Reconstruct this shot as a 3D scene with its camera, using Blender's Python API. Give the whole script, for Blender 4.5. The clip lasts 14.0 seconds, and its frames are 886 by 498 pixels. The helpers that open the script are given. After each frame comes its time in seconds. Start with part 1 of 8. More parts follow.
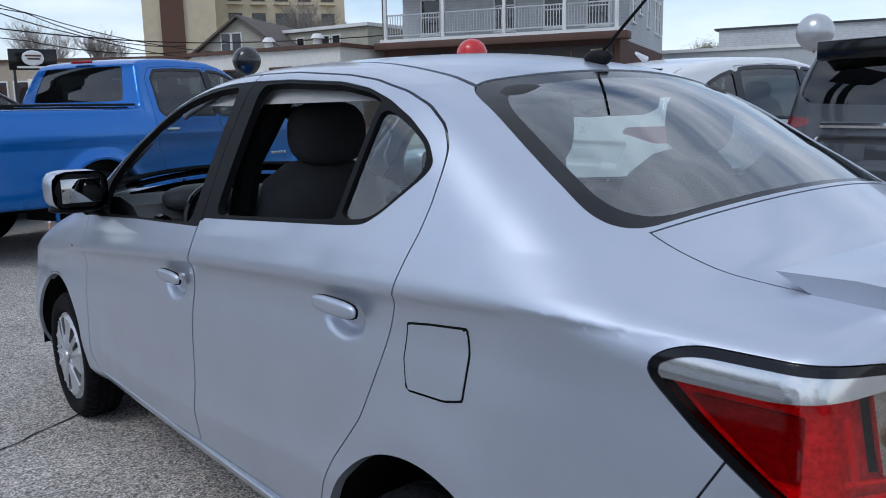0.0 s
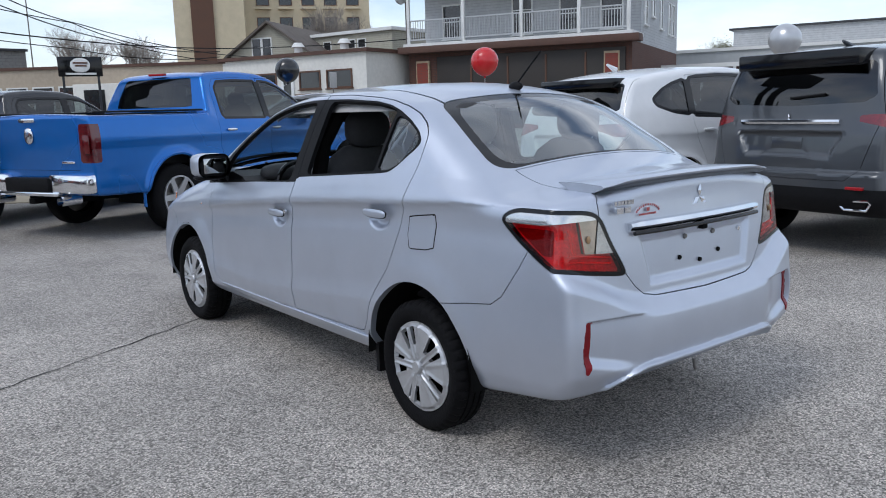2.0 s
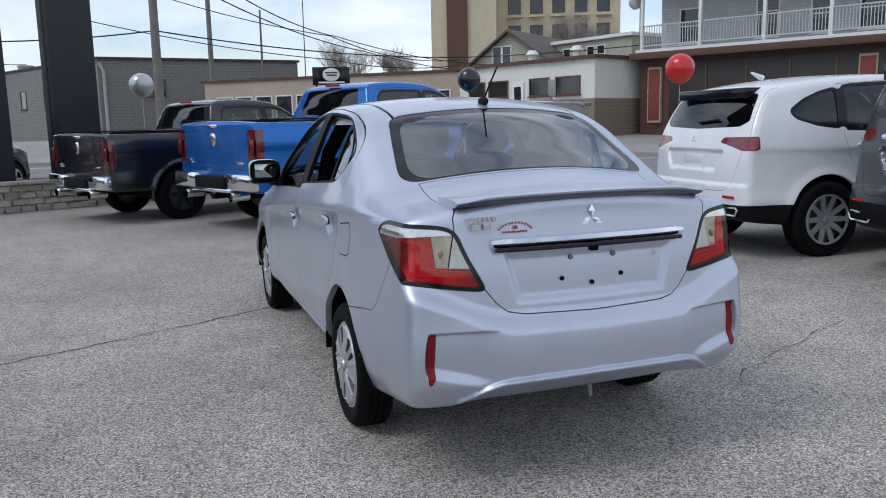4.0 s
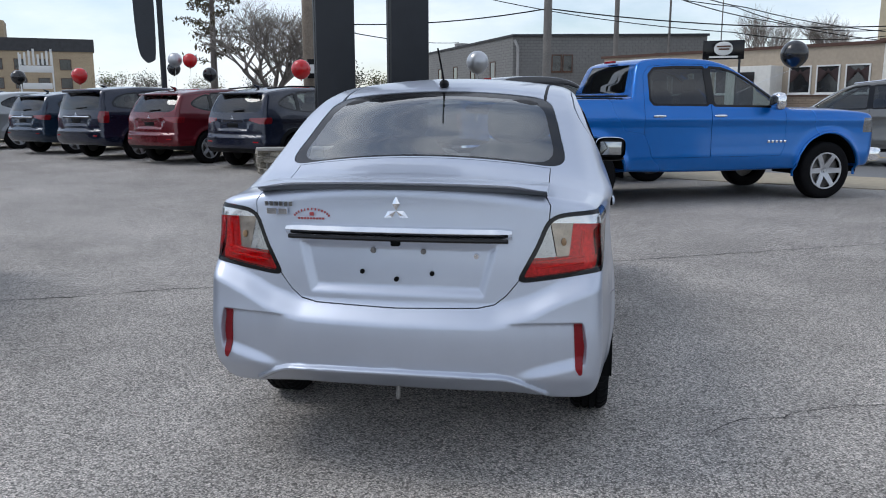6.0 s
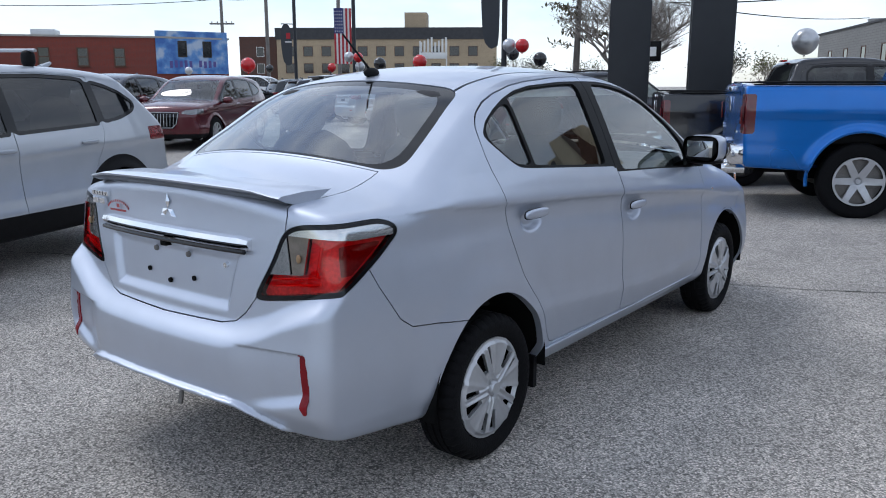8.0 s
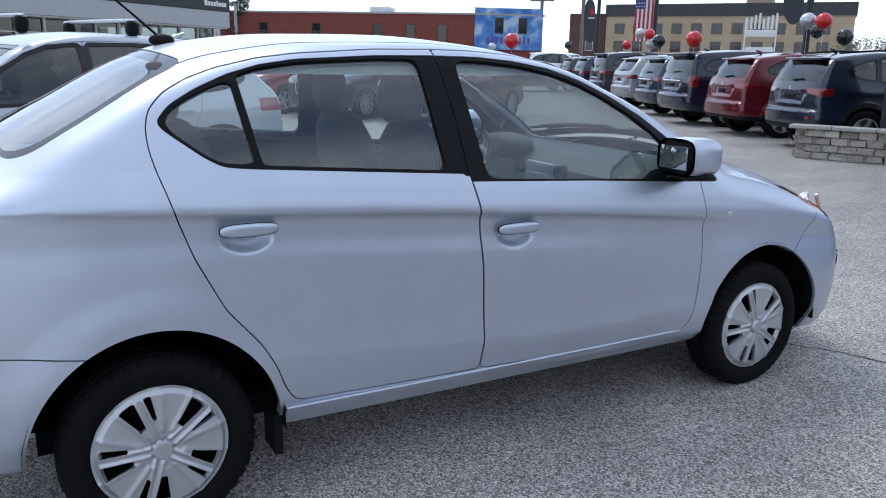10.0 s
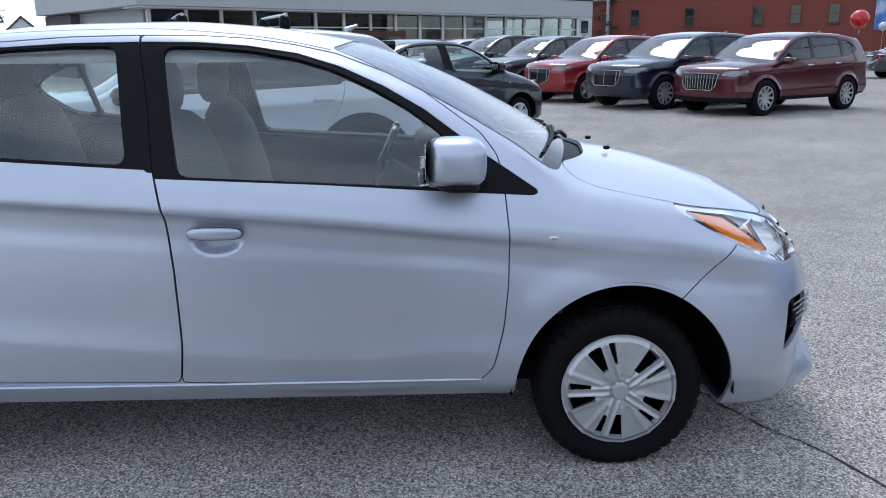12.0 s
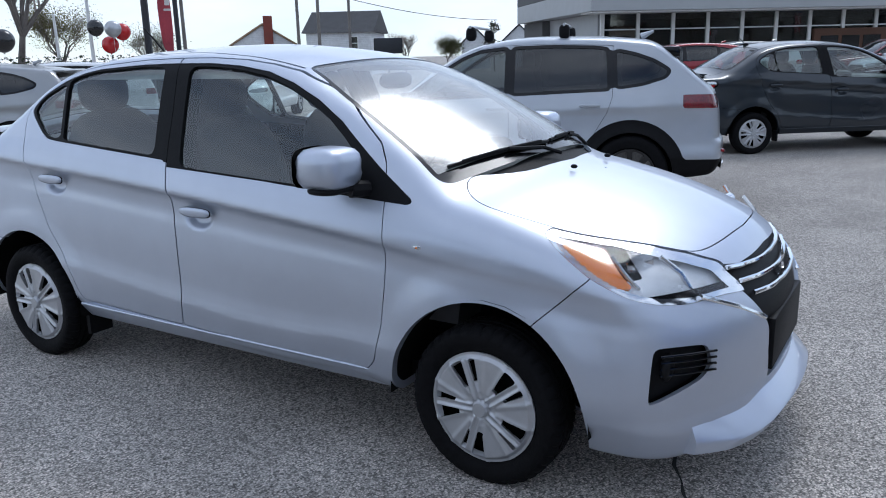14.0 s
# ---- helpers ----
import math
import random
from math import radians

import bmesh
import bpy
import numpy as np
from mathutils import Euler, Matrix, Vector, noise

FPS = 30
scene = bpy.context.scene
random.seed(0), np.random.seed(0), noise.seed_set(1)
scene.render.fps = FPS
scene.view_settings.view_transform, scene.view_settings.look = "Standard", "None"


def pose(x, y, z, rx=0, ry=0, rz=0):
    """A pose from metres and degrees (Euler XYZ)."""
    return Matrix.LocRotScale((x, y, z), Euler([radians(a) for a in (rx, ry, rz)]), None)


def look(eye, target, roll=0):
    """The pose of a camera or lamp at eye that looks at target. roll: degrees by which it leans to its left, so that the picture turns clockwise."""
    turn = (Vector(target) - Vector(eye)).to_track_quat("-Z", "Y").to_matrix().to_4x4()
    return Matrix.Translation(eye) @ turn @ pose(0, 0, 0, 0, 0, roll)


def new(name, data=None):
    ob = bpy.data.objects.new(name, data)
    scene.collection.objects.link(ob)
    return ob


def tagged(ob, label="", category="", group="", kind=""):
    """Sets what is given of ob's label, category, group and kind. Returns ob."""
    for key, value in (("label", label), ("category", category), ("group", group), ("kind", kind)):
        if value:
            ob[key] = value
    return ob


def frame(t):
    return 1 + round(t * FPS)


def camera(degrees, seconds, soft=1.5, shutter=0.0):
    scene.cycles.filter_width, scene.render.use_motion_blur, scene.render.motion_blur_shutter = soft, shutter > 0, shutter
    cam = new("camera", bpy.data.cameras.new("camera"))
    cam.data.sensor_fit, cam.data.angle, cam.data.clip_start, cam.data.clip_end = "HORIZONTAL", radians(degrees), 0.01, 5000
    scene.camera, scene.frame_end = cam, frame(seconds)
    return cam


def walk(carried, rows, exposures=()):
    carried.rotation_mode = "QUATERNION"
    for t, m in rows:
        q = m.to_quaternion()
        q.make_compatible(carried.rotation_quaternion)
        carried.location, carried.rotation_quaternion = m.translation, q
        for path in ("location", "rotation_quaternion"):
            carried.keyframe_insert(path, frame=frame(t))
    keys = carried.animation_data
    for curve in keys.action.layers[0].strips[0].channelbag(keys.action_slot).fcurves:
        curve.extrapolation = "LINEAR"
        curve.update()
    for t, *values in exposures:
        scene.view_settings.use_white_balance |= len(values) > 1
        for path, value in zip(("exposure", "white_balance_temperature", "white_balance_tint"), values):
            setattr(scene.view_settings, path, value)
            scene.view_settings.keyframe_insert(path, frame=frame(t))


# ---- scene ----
cam = camera(58.2, 14.0, 1.0)
PATH = [
    (0, (-1.699, -2.448, 1.339), (-0.438, -0.936, 0.991), -1.1),
    (0.5, (-1.956, -3.002, 1.358), (-0.711, -1.475, 1.014), -1.5),
    (1, (-2.248, -3.465, 1.36), (-1.012, -1.93, 1.017), -1.6),
    (1.5, (-2.522, -3.794, 1.374), (-1.291, -2.256, 1.029), -1.7),
    (2, (-2.715, -3.931, 1.364), (-1.502, -2.379, 1.017), -1.6),
    (2.5, (-2.714, -3.986, 1.373), (-1.554, -2.393, 1.031), -1.4),
    (2.7, (-2.651, -4.056, 1.38), (-1.53, -2.435, 1.04), -1.5),
    (4.8, (-0.673, -5.008, 1.366), (-0.387, -3.056, 1.04), -0.8),
    (5, (-0.447, -5.02, 1.404), (-0.264, -3.056, 1.07), -0.8),
    (5.5, (0.13, -5.006, 1.417), (0.057, -3.038, 1.063), -0.5),
    (6, (0.644, -4.868, 1.386), (0.312, -2.93, 1.019), -0.1),
    (6.5, (1.166, -4.667, 1.387), (0.587, -2.791, 1.005), 0.2),
    (7, (1.656, -4.431, 1.41), (0.847, -2.645, 1.015), 0.4),
    (7.2, (1.829, -4.296, 1.403), (0.933, -2.552, 1.007), 0.2),
    (9.3, (2.91, -2.396, 1.436), (1.363, -1.209, 0.991), 0.8),
    (9.5, (2.957, -2.172, 1.398), (1.364, -1.049, 0.947), 0.9),
    (10, (3.064, -1.616, 1.416), (1.368, -0.662, 0.951), 1.1),
    (10.5, (3.154, -1.048, 1.431), (1.372, -0.278, 0.949), 0.9),
    (11, (3.165, -0.48, 1.422), (1.314, 0.098, 0.933), 0.8),
    (11.5, (3.244, 0.094, 1.42), (1.336, 0.435, 0.925), 0.2),
    (12, (3.251, 0.609, 1.41), (1.314, 0.667, 0.913), -0.4),
    (12.5, (3.208, 1.127, 1.426), (1.289, 0.866, 0.928), -1.0),
    (13, (3.138, 1.642, 1.441), (1.285, 1.073, 0.945), -1.1),
    (13.5, (3.023, 2.072, 1.436), (1.271, 1.24, 0.948), -1.3),
    (14, (2.946, 2.493, 1.44), (1.301, 1.46, 0.963), -1.4),
]
walk(cam, [(t, look(eye, target, roll)) for t, eye, target, roll in PATH], [(0.0, 0.52, 5950, 10), (2.0, 0.70, 6200, 10), (5.0, 0.58, 6250, 10), (7.0, 0.64, 6200, 10), (9.5, 0.92, 5900, 10), (11.0, 1.10, 5900, 10), (12.0, 0.98, 5950, 10), (14.0, 0.66, 5850, 10)])

# ---------------------------------------------------------------- light
SUN_EL, SUN_AZ = radians(53), radians(-94)   # the sun stands to the car's left
world = bpy.data.worlds.new("sky")
scene.world = world
world.use_nodes = True
wn, wl = world.node_tree.nodes, world.node_tree.links
wn.clear()
sky = wn.new("ShaderNodeTexSky")
sky.sky_type, sky.sun_disc, sky.sun_elevation, sky.sun_rotation = "NISHITA", False, SUN_EL, SUN_AZ
sky.dust_density, sky.air_density = 0.4, 1.0
wcoord = wn.new("ShaderNodeTexCoord")
wmap = wn.new("ShaderNodeMapping")
wmap.inputs["Scale"].default_value = (1.0, 1.0, 3.2)
wnoise = wn.new("ShaderNodeTexNoise")
wnoise.inputs["Scale"].default_value, wnoise.inputs["Detail"].default_value, wnoise.inputs["Roughness"].default_value = 2.4, 8, 0.6
wramp = wn.new("ShaderNodeValToRGB")
wramp.color_ramp.elements[0].position, wramp.color_ramp.elements[1].position = 0.32, 0.66
wramp.color_ramp.elements[0].color, wramp.color_ramp.elements[1].color = (0.08, 0.08, 0.08, 1), (0.95, 0.95, 0.95, 1)
wcloud = wn.new("ShaderNodeRGB")
wcloud.outputs[0].default_value = (8.2, 8.6, 9.25, 1)
wmix = wn.new("ShaderNodeMix")
wmix.data_type = "RGBA"
wbg = wn.new("ShaderNodeBackground")
wbg.inputs["Strength"].default_value = 0.102
wout = wn.new("ShaderNodeOutputWorld")
wl.new(wcoord.outputs["Generated"], wmap.inputs["Vector"])
wl.new(wmap.outputs["Vector"], wnoise.inputs["Vector"])
wl.new(wnoise.outputs["Fac"], wramp.inputs["Fac"])
wl.new(wramp.outputs["Color"], wmix.inputs["Factor"])
wveil = wn.new("ShaderNodeVectorMath")   # thin cloud evens out the glow round the sun
wveil.operation = "MINIMUM"
wveil.inputs[1].default_value = (6.2, 7.0, 8.6)
wl.new(sky.outputs["Color"], wveil.inputs[0])
wl.new(wveil.outputs[0], wmix.inputs[6])
wl.new(wcloud.outputs["Color"], wmix.inputs[7])
wsep = wn.new("ShaderNodeSeparateXYZ")
wlift = wn.new("ShaderNodeMapRange")   # a veiled sky is a little brighter overhead
wlift.inputs["From Max"].default_value, wlift.inputs["To Min"].default_value, wlift.inputs["To Max"].default_value = 0.7, 0.84, 0.86
wscale = wn.new("ShaderNodeVectorMath")
wscale.operation = "SCALE"
wl.new(wcoord.outputs["Generated"], wsep.inputs[0])
wl.new(wsep.outputs["Z"], wlift.inputs["Value"])
wl.new(wmix.outputs[2], wscale.inputs[0])
wl.new(wlift.outputs[0], wscale.inputs["Scale"])
wl.new(wscale.outputs[0], wbg.inputs["Color"])
wl.new(wbg.outputs["Background"], wout.inputs["Surface"])
sun = new("sun", bpy.data.lights.new("sun", "SUN"))
sun.data.energy, sun.data.angle, sun.data.color = 0.68, radians(22), (1.0, 0.965, 0.91)
sun.matrix_world = look((-20, -1.4, 26.6), (0, 0, 0))

# ---------------------------------------------------------------- materials
MATS = {}


def material(name, color, rough=0.5, metal=0.0, coat=0.0, vary=0.08, scale=6.0, bump=0.0, bump_scale=60.0, spec=0.5, dark=None, stain=0.0, island=0.0, flake=0.0):
    """A surface with colour variation at two scales, uneven roughness and fine relief."""
    if name in MATS:
        return MATS[name]
    m = MATS[name] = bpy.data.materials.new(name)
    m.use_nodes = True
    n, l = m.node_tree.nodes, m.node_tree.links
    b = n["Principled BSDF"]
    b.inputs["Roughness"].default_value, b.inputs["Metallic"].default_value = rough, metal
    b.inputs["Coat Weight"].default_value, b.inputs["Coat Roughness"].default_value = coat, 0.06
    b.inputs["Specular IOR Level"].default_value = spec
    co = n.new("ShaderNodeTexCoord")
    big, fine = n.new("ShaderNodeTexNoise"), n.new("ShaderNodeTexNoise")
    big.inputs["Scale"].default_value, big.inputs["Detail"].default_value = scale * 0.22, 4
    fine.inputs["Scale"].default_value, fine.inputs["Detail"].default_value = scale * 4, 6
    l.new(co.outputs["Object"], big.inputs["Vector"])
    l.new(co.outputs["Object"], fine.inputs["Vector"])
    add = n.new("ShaderNodeMath")
    add.operation = "ADD"
    l.new(big.outputs["Fac"], add.inputs[0])
    l.new(fine.outputs["Fac"], add.inputs[1])
    ramp = n.new("ShaderNodeMapRange")
    ramp.inputs["From Min"].default_value, ramp.inputs["From Max"].default_value = 0.65, 1.35
    l.new(add.outputs[0], ramp.inputs["Value"])
    mix = n.new("ShaderNodeMix")
    mix.data_type = "RGBA"
    low = dark or tuple(c * (1 - 2 * vary) for c in color)
    mix.inputs[6].default_value = (*low, 1)
    mix.inputs[7].default_value = (*[min(1, c * (1 + vary)) for c in color], 1)
    l.new(ramp.outputs[0], mix.inputs["Factor"])
    out = mix.outputs[2]
    if island:
        info = n.new("ShaderNodeObjectInfo")
        hue = n.new("ShaderNodeMapRange")
        hue.inputs["To Min"].default_value, hue.inputs["To Max"].default_value = 1 - island, 1 + island
        l.new(info.outputs["Random"], hue.inputs["Value"])
        mul = n.new("ShaderNodeVectorMath")
        mul.operation = "SCALE"
        l.new(out, mul.inputs[0])
        l.new(hue.outputs[0], mul.inputs["Scale"])
        out = mul.outputs[0]
    l.new(out, b.inputs["Base Color"])
    rr = n.new("ShaderNodeMapRange")
    rr.inputs["To Min"].default_value, rr.inputs["To Max"].default_value = max(0.0, rough * 0.85), min(1, rough * 1.2)
    l.new(big.outputs["Fac"], rr.inputs["Value"])
    l.new(rr.outputs[0], b.inputs["Roughness"])
    if bump:
        bn, bt = n.new("ShaderNodeBump"), n.new("ShaderNodeTexNoise")
        bt.inputs["Scale"].default_value, bt.inputs["Detail"].default_value = bump_scale, 5
        l.new(co.outputs["Object"], bt.inputs["Vector"])
        bn.inputs["Strength"].default_value, bn.inputs["Distance"].default_value = bump, 0.01
        l.new(bt.outputs["Fac"], bn.inputs["Height"])
        l.new(bn.outputs["Normal"], b.inputs["Normal"])
    return m


def paint(name, color, metal=0.35, rough=0.32):
    return material(name, color, rough, metal, coat=0.7, vary=0.03, scale=1.5, bump=0.012, bump_scale=900)


def glass(name, tint, gloss=0.0, face=0.085, power=4.0):
    if name in MATS:
        return MATS[name]
    m = MATS[name] = bpy.data.materials.new(name)
    m.use_nodes = True
    n, l = m.node_tree.nodes, m.node_tree.links
    n.clear()
    o, mix, tr, gl, fr = (n.new("ShaderNode" + k) for k in ("OutputMaterial", "MixShader", "BsdfTransparent", "BsdfGlossy", "LayerWeight"))
    tr.inputs["Color"].default_value = (*tint, 1)
    gl.inputs["Roughness"].default_value = gloss
    fr.inputs["Blend"].default_value = 0.5
    pw, ad = n.new("ShaderNodeMath"), n.new("ShaderNodeMath")
    pw.operation, ad.operation = "POWER", "MULTIPLY_ADD"
    pw.inputs[1].default_value = power
    ad.inputs[1].default_value, ad.inputs[2].default_value = 1 - face, face
    l.new(fr.outputs["Facing"], pw.inputs[0])
    l.new(pw.outputs[0], ad.inputs[0])
    l.new(ad.outputs[0], mix.inputs[0])
    l.new(tr.outputs[0], mix.inputs[1])
    l.new(gl.outputs[0], mix.inputs[2])
    l.new(mix.outputs[0], o.inputs["Surface"])
    return m


SILVER = paint("silver_lilac_paint", (0.53, 0.57, 0.655), 0.76, 0.43)
BLACK = material("black_plastic", (0.008, 0.008, 0.009), 0.5, spec=0.12, vary=0.15, bump=0.1, bump_scale=250)
GLOSSBLACK = material("gloss_black", (0.006, 0.006, 0.007), 0.14, coat=0.15, spec=0.3, vary=0.1)
LINER = material("dark_liner", (0.006, 0.006, 0.006), 0.95, spec=0.1, vary=0.2)
RUBBER = material("tyre_rubber", (0.006, 0.006, 0.007), 0.7, spec=0.12, vary=0.25, scale=12, bump=0.25, bump_scale=120)
CHROME = material("chrome", (0.82, 0.83, 0.85), 0.07, 1.0, vary=0.02)
ALLOY = material("wheel_silver", (0.52, 0.53, 0.55), 0.36, 0.6, coat=0.3, vary=0.05)
STEEL = material("dull_steel", (0.22, 0.21, 0.2), 0.5, 0.8, vary=0.2, scale=20)
GLASS = glass("clear_glass", (0.80, 0.90, 0.87), 0.0, 0.12)
SCREEN = glass("screen_glazing", (0.80, 0.87, 0.85), 0.20, 0.15, 2.6)
REARGLASS = glass("rear_glazing", (0.76, 0.83, 0.81), 0.02, 0.17, 2.7)
TINT = glass("tinted_glass", (0.16, 0.18, 0.18))
LAMPGLASS = glass("lamp_cover", (0.95, 0.96, 0.97), 0.0, 0.045, 6.0)
REDLENS = material("red_lens", (0.34, 0.005, 0.010), 0.14, coat=0.45, spec=0.3, vary=0.1, scale=20)
DARKRED = material("dark_red_lens", (0.10, 0.003, 0.005), 0.14, coat=0.45, spec=0.3, vary=0.1, scale=20)
AMBER = material("amber_lens", (0.80, 0.20, 0.004), 0.2, coat=1.0, vary=0.05)
CLEARLENS = material("clear_lens", (0.66, 0.66, 0.66), 0.16, 0.8, coat=1.0, vary=0.04, scale=40)
FABRIC = material("dark_fabric", (0.045, 0.045, 0.048), 0.95, vary=0.08, scale=8)
DASH = material("dash_plastic", (0.06, 0.06, 0.064), 0.6, vary=0.06)
GREYTRIM = material("grey_trim", (0.38, 0.37, 0.36), 0.7, vary=0.08)


# ---------------------------------------------------------------- mesh tools
def mesh_ob(name, V, T, mat, parent=None, N=None, label="", smooth=True):
    me = bpy.data.meshes.new(name)
    V, T = np.asarray(V, float).reshape(-1, 3), np.asarray(T, int)
    k = T.shape[1]
    me.vertices.add(len(V))
    me.vertices.foreach_set("co", V.ravel())
    me.loops.add(T.size)
    me.loops.foreach_set("vertex_index", T.ravel())
    me.polygons.add(len(T))
    me.polygons.foreach_set("loop_start", np.arange(0, T.size, k))
    me.polygons.foreach_set("use_smooth", np.full(len(T), smooth))
    me.update(calc_edges=True)
    me.validate()
    if N is not None and len(me.polygons) == len(T):
        me.normals_split_custom_set_from_vertices(np.asarray(N).tolist())
    me.materials.append(mat)
    ob = new(name, me)
    ob.parent = parent
    if label:
        ob["label"] = label
    return ob


def part(name, bm, mat, parent, label="", smooth=False):
    me = bpy.data.meshes.new(name)
    bmesh.ops.recalc_face_normals(bm, faces=bm.faces)
    bm.to_mesh(me)
    bm.free()
    if smooth:
        me.polygons.foreach_set("use_smooth", [True] * len(me.polygons))
        me.set_sharp_from_angle(angle=radians(40))
    me.materials.append(mat)
    ob = new(name, me)
    ob.parent = parent
    if label:
        ob["label"] = label
    return ob


def box(bm, lo, hi, bevel=0.0, m=None):
    r = bmesh.ops.create_cube(bm, size=1)
    v = r["verts"]
    for p in v:
        p.co = Vector([(lo[i] + hi[i]) / 2 + p.co[i] * (hi[i] - lo[i]) for i in range(3)])
    if bevel:
        e = list({e for p in v for e in p.link_edges})
        v = list({q for f in bmesh.ops.bevel(bm, geom=e, offset=bevel, segments=2, affect="EDGES", profile=0.5)["faces"] for q in f.verts} | set(p for p in v if p.is_valid))
    if m is not None:
        bmesh.ops.transform(bm, matrix=m, verts=v)
    return v


def tube(bm, pts, r, sides=6, r2=None):
    """A round bar along points."""
    pts = [Vector(p) for p in pts]
    rings = []
    for i, p in enumerate(pts):
        d = (pts[min(i + 1, len(pts) - 1)] - pts[max(i - 1, 0)]).normalized()
        a = d.orthogonal().normalized()
        if i and abs(d.dot(keep)) < 0.99:
            a = (keep - d * d.dot(keep)).normalized()
        keep = a
        b = d.cross(a)
        rad = r if r2 is None else r + (r2 - r) * i / (len(pts) - 1)
        rings.append([bm.verts.new(p + rad * (math.cos(t) * a + math.sin(t) * b)) for t in (2 * math.pi * k / sides for k in range(sides))])
    for s, e in zip(rings, rings[1:]):
        for k in range(sides):
            bm.faces.new((s[k], s[(k + 1) % sides], e[(k + 1) % sides], e[k]))
    bm.faces.new(rings[0][::-1])
    bm.faces.new(rings[-1])


def bar(name, pts, r, mat, parent, label="", sides=8, r2=None):
    bm = bmesh.new()
    tube(bm, pts, r, sides, r2)
    return part(name, bm, mat, parent, label, True)


def block(name, lo, hi, mat, parent, label="", bevel=0.0, m=None):
    bm = bmesh.new()
    box(bm, lo, hi, bevel, m)
    return part(name, bm, mat, parent, label, bevel > 0)


def prism(bm, poly, lo, hi, axis=2):
    """A flat polygon drawn out along one axis."""
    def at(p, h):
        q = list(p)
        q.insert(axis, h)
        return bm.verts.new(q)
    a, b = [at(p, lo) for p in poly], [at(p, hi) for p in poly]
    bm.faces.new(a)
    bm.faces.new(b[::-1])
    for i in range(len(poly)):
        j = (i + 1) % len(poly)
        bm.faces.new((a[j], a[i], b[i], b[j]))


def spl(*knots):
    """A smooth curve through knots that does not overshoot."""
    k = np.array(sorted(knots), float)
    x, y = k[:, 0], k[:, 1]
    h, d = np.diff(x), np.diff(y) / np.diff(x)
    m = np.zeros(len(x))
    same = d[1:] * d[:-1] > 0
    w1, w2 = 2 * h[1:] + h[:-1], h[1:] + 2 * h[:-1]
    m[1:-1][same] = ((w1 + w2)[same]) / (w1[same] / d[:-1][same] + w2[same] / d[1:][same])
    m[0], m[-1] = d[0], d[-1]
    xs = np.linspace(x[0], x[-1], 400)
    i = np.clip(np.searchsorted(x, xs, side="right") - 1, 0, len(h) - 1)
    t = (xs - x[i]) / h[i]
    ys = (2 * t**3 - 3 * t**2 + 1) * y[i] + (t**3 - 2 * t**2 + t) * h[i] * m[i] + (3 * t**2 - 2 * t**3) * y[i + 1] + (t**3 - t**2) * h[i] * m[i + 1]
    return lambda v: np.interp(v, xs, ys)


def soft(P, r=0.03, keep=()):
    """The same outline with its corners rounded off over about r, but for those to keep."""
    Q = []
    for a, b in zip(P, P[1:] + P[:1]):
        n = max(1, int(math.hypot(b[0] - a[0], b[1] - a[1]) / (r / 2.5)))
        Q += [(a[0] + (b[0] - a[0]) * i / n, a[1] + (b[1] - a[1]) * i / n) for i in range(n)]
    Q = np.array(Q)
    w = (0.12, 0.2, 0.36, 0.2, 0.12)
    old = Q
    for _ in range(2):
        Q = sum(w[k] * np.roll(Q, k - 2, 0) for k in range(5))
    for c in keep:
        near = np.hypot(old[:, 0] - c[0], old[:, 1] - c[1]) < 1.6 * r
        Q[near] = old[near]
    return [tuple(p) for p in Q]


def ramp(v, w):
    t = np.clip(v / w, 0, 1)
    return t * t * (3 - 2 * t)


def smax(a, b, k):
    h = np.clip(0.5 + 0.5 * (a - b) / k, 0, 1)
    return b + (a - b) * h + k * h * (1 - h)


def poly_sd(P, u, v):
    """Distance to a polygon's outline, positive inside."""
    P = np.array(P, float)
    d = np.full(u.shape, 1e9)
    inside = np.zeros(u.shape, bool)
    for a, b in zip(P, np.roll(P, -1, 0)):
        e = b - a
        t = np.clip(((u - a[0]) * e[0] + (v - a[1]) * e[1]) / (e @ e + 1e-12), 0, 1)
        d = np.minimum(d, np.hypot(u - a[0] - t * e[0], v - a[1] - t * e[1]))
        cross = ((a[1] > v) != (b[1] > v))
        with np.errstate(divide="ignore", invalid="ignore"):
            inside ^= cross & (u < (b[0] - a[0]) * (v - a[1]) / (b[1] - a[1] + 1e-30) + a[0])
    return np.where(inside, d, -d)


def rounded(P, n=3):
    """Corner cutting, for a curved outline."""
    for _ in range(n):
        Q = []
        for a, b in zip(P, P[1:] + P[:1]):
            Q += [(a[0] * 0.75 + b[0] * 0.25, a[1] * 0.75 + b[1] * 0.25), (a[0] * 0.25 + b[0] * 0.75, a[1] * 0.25 + b[1] * 0.75)]
        P = Q
    return P


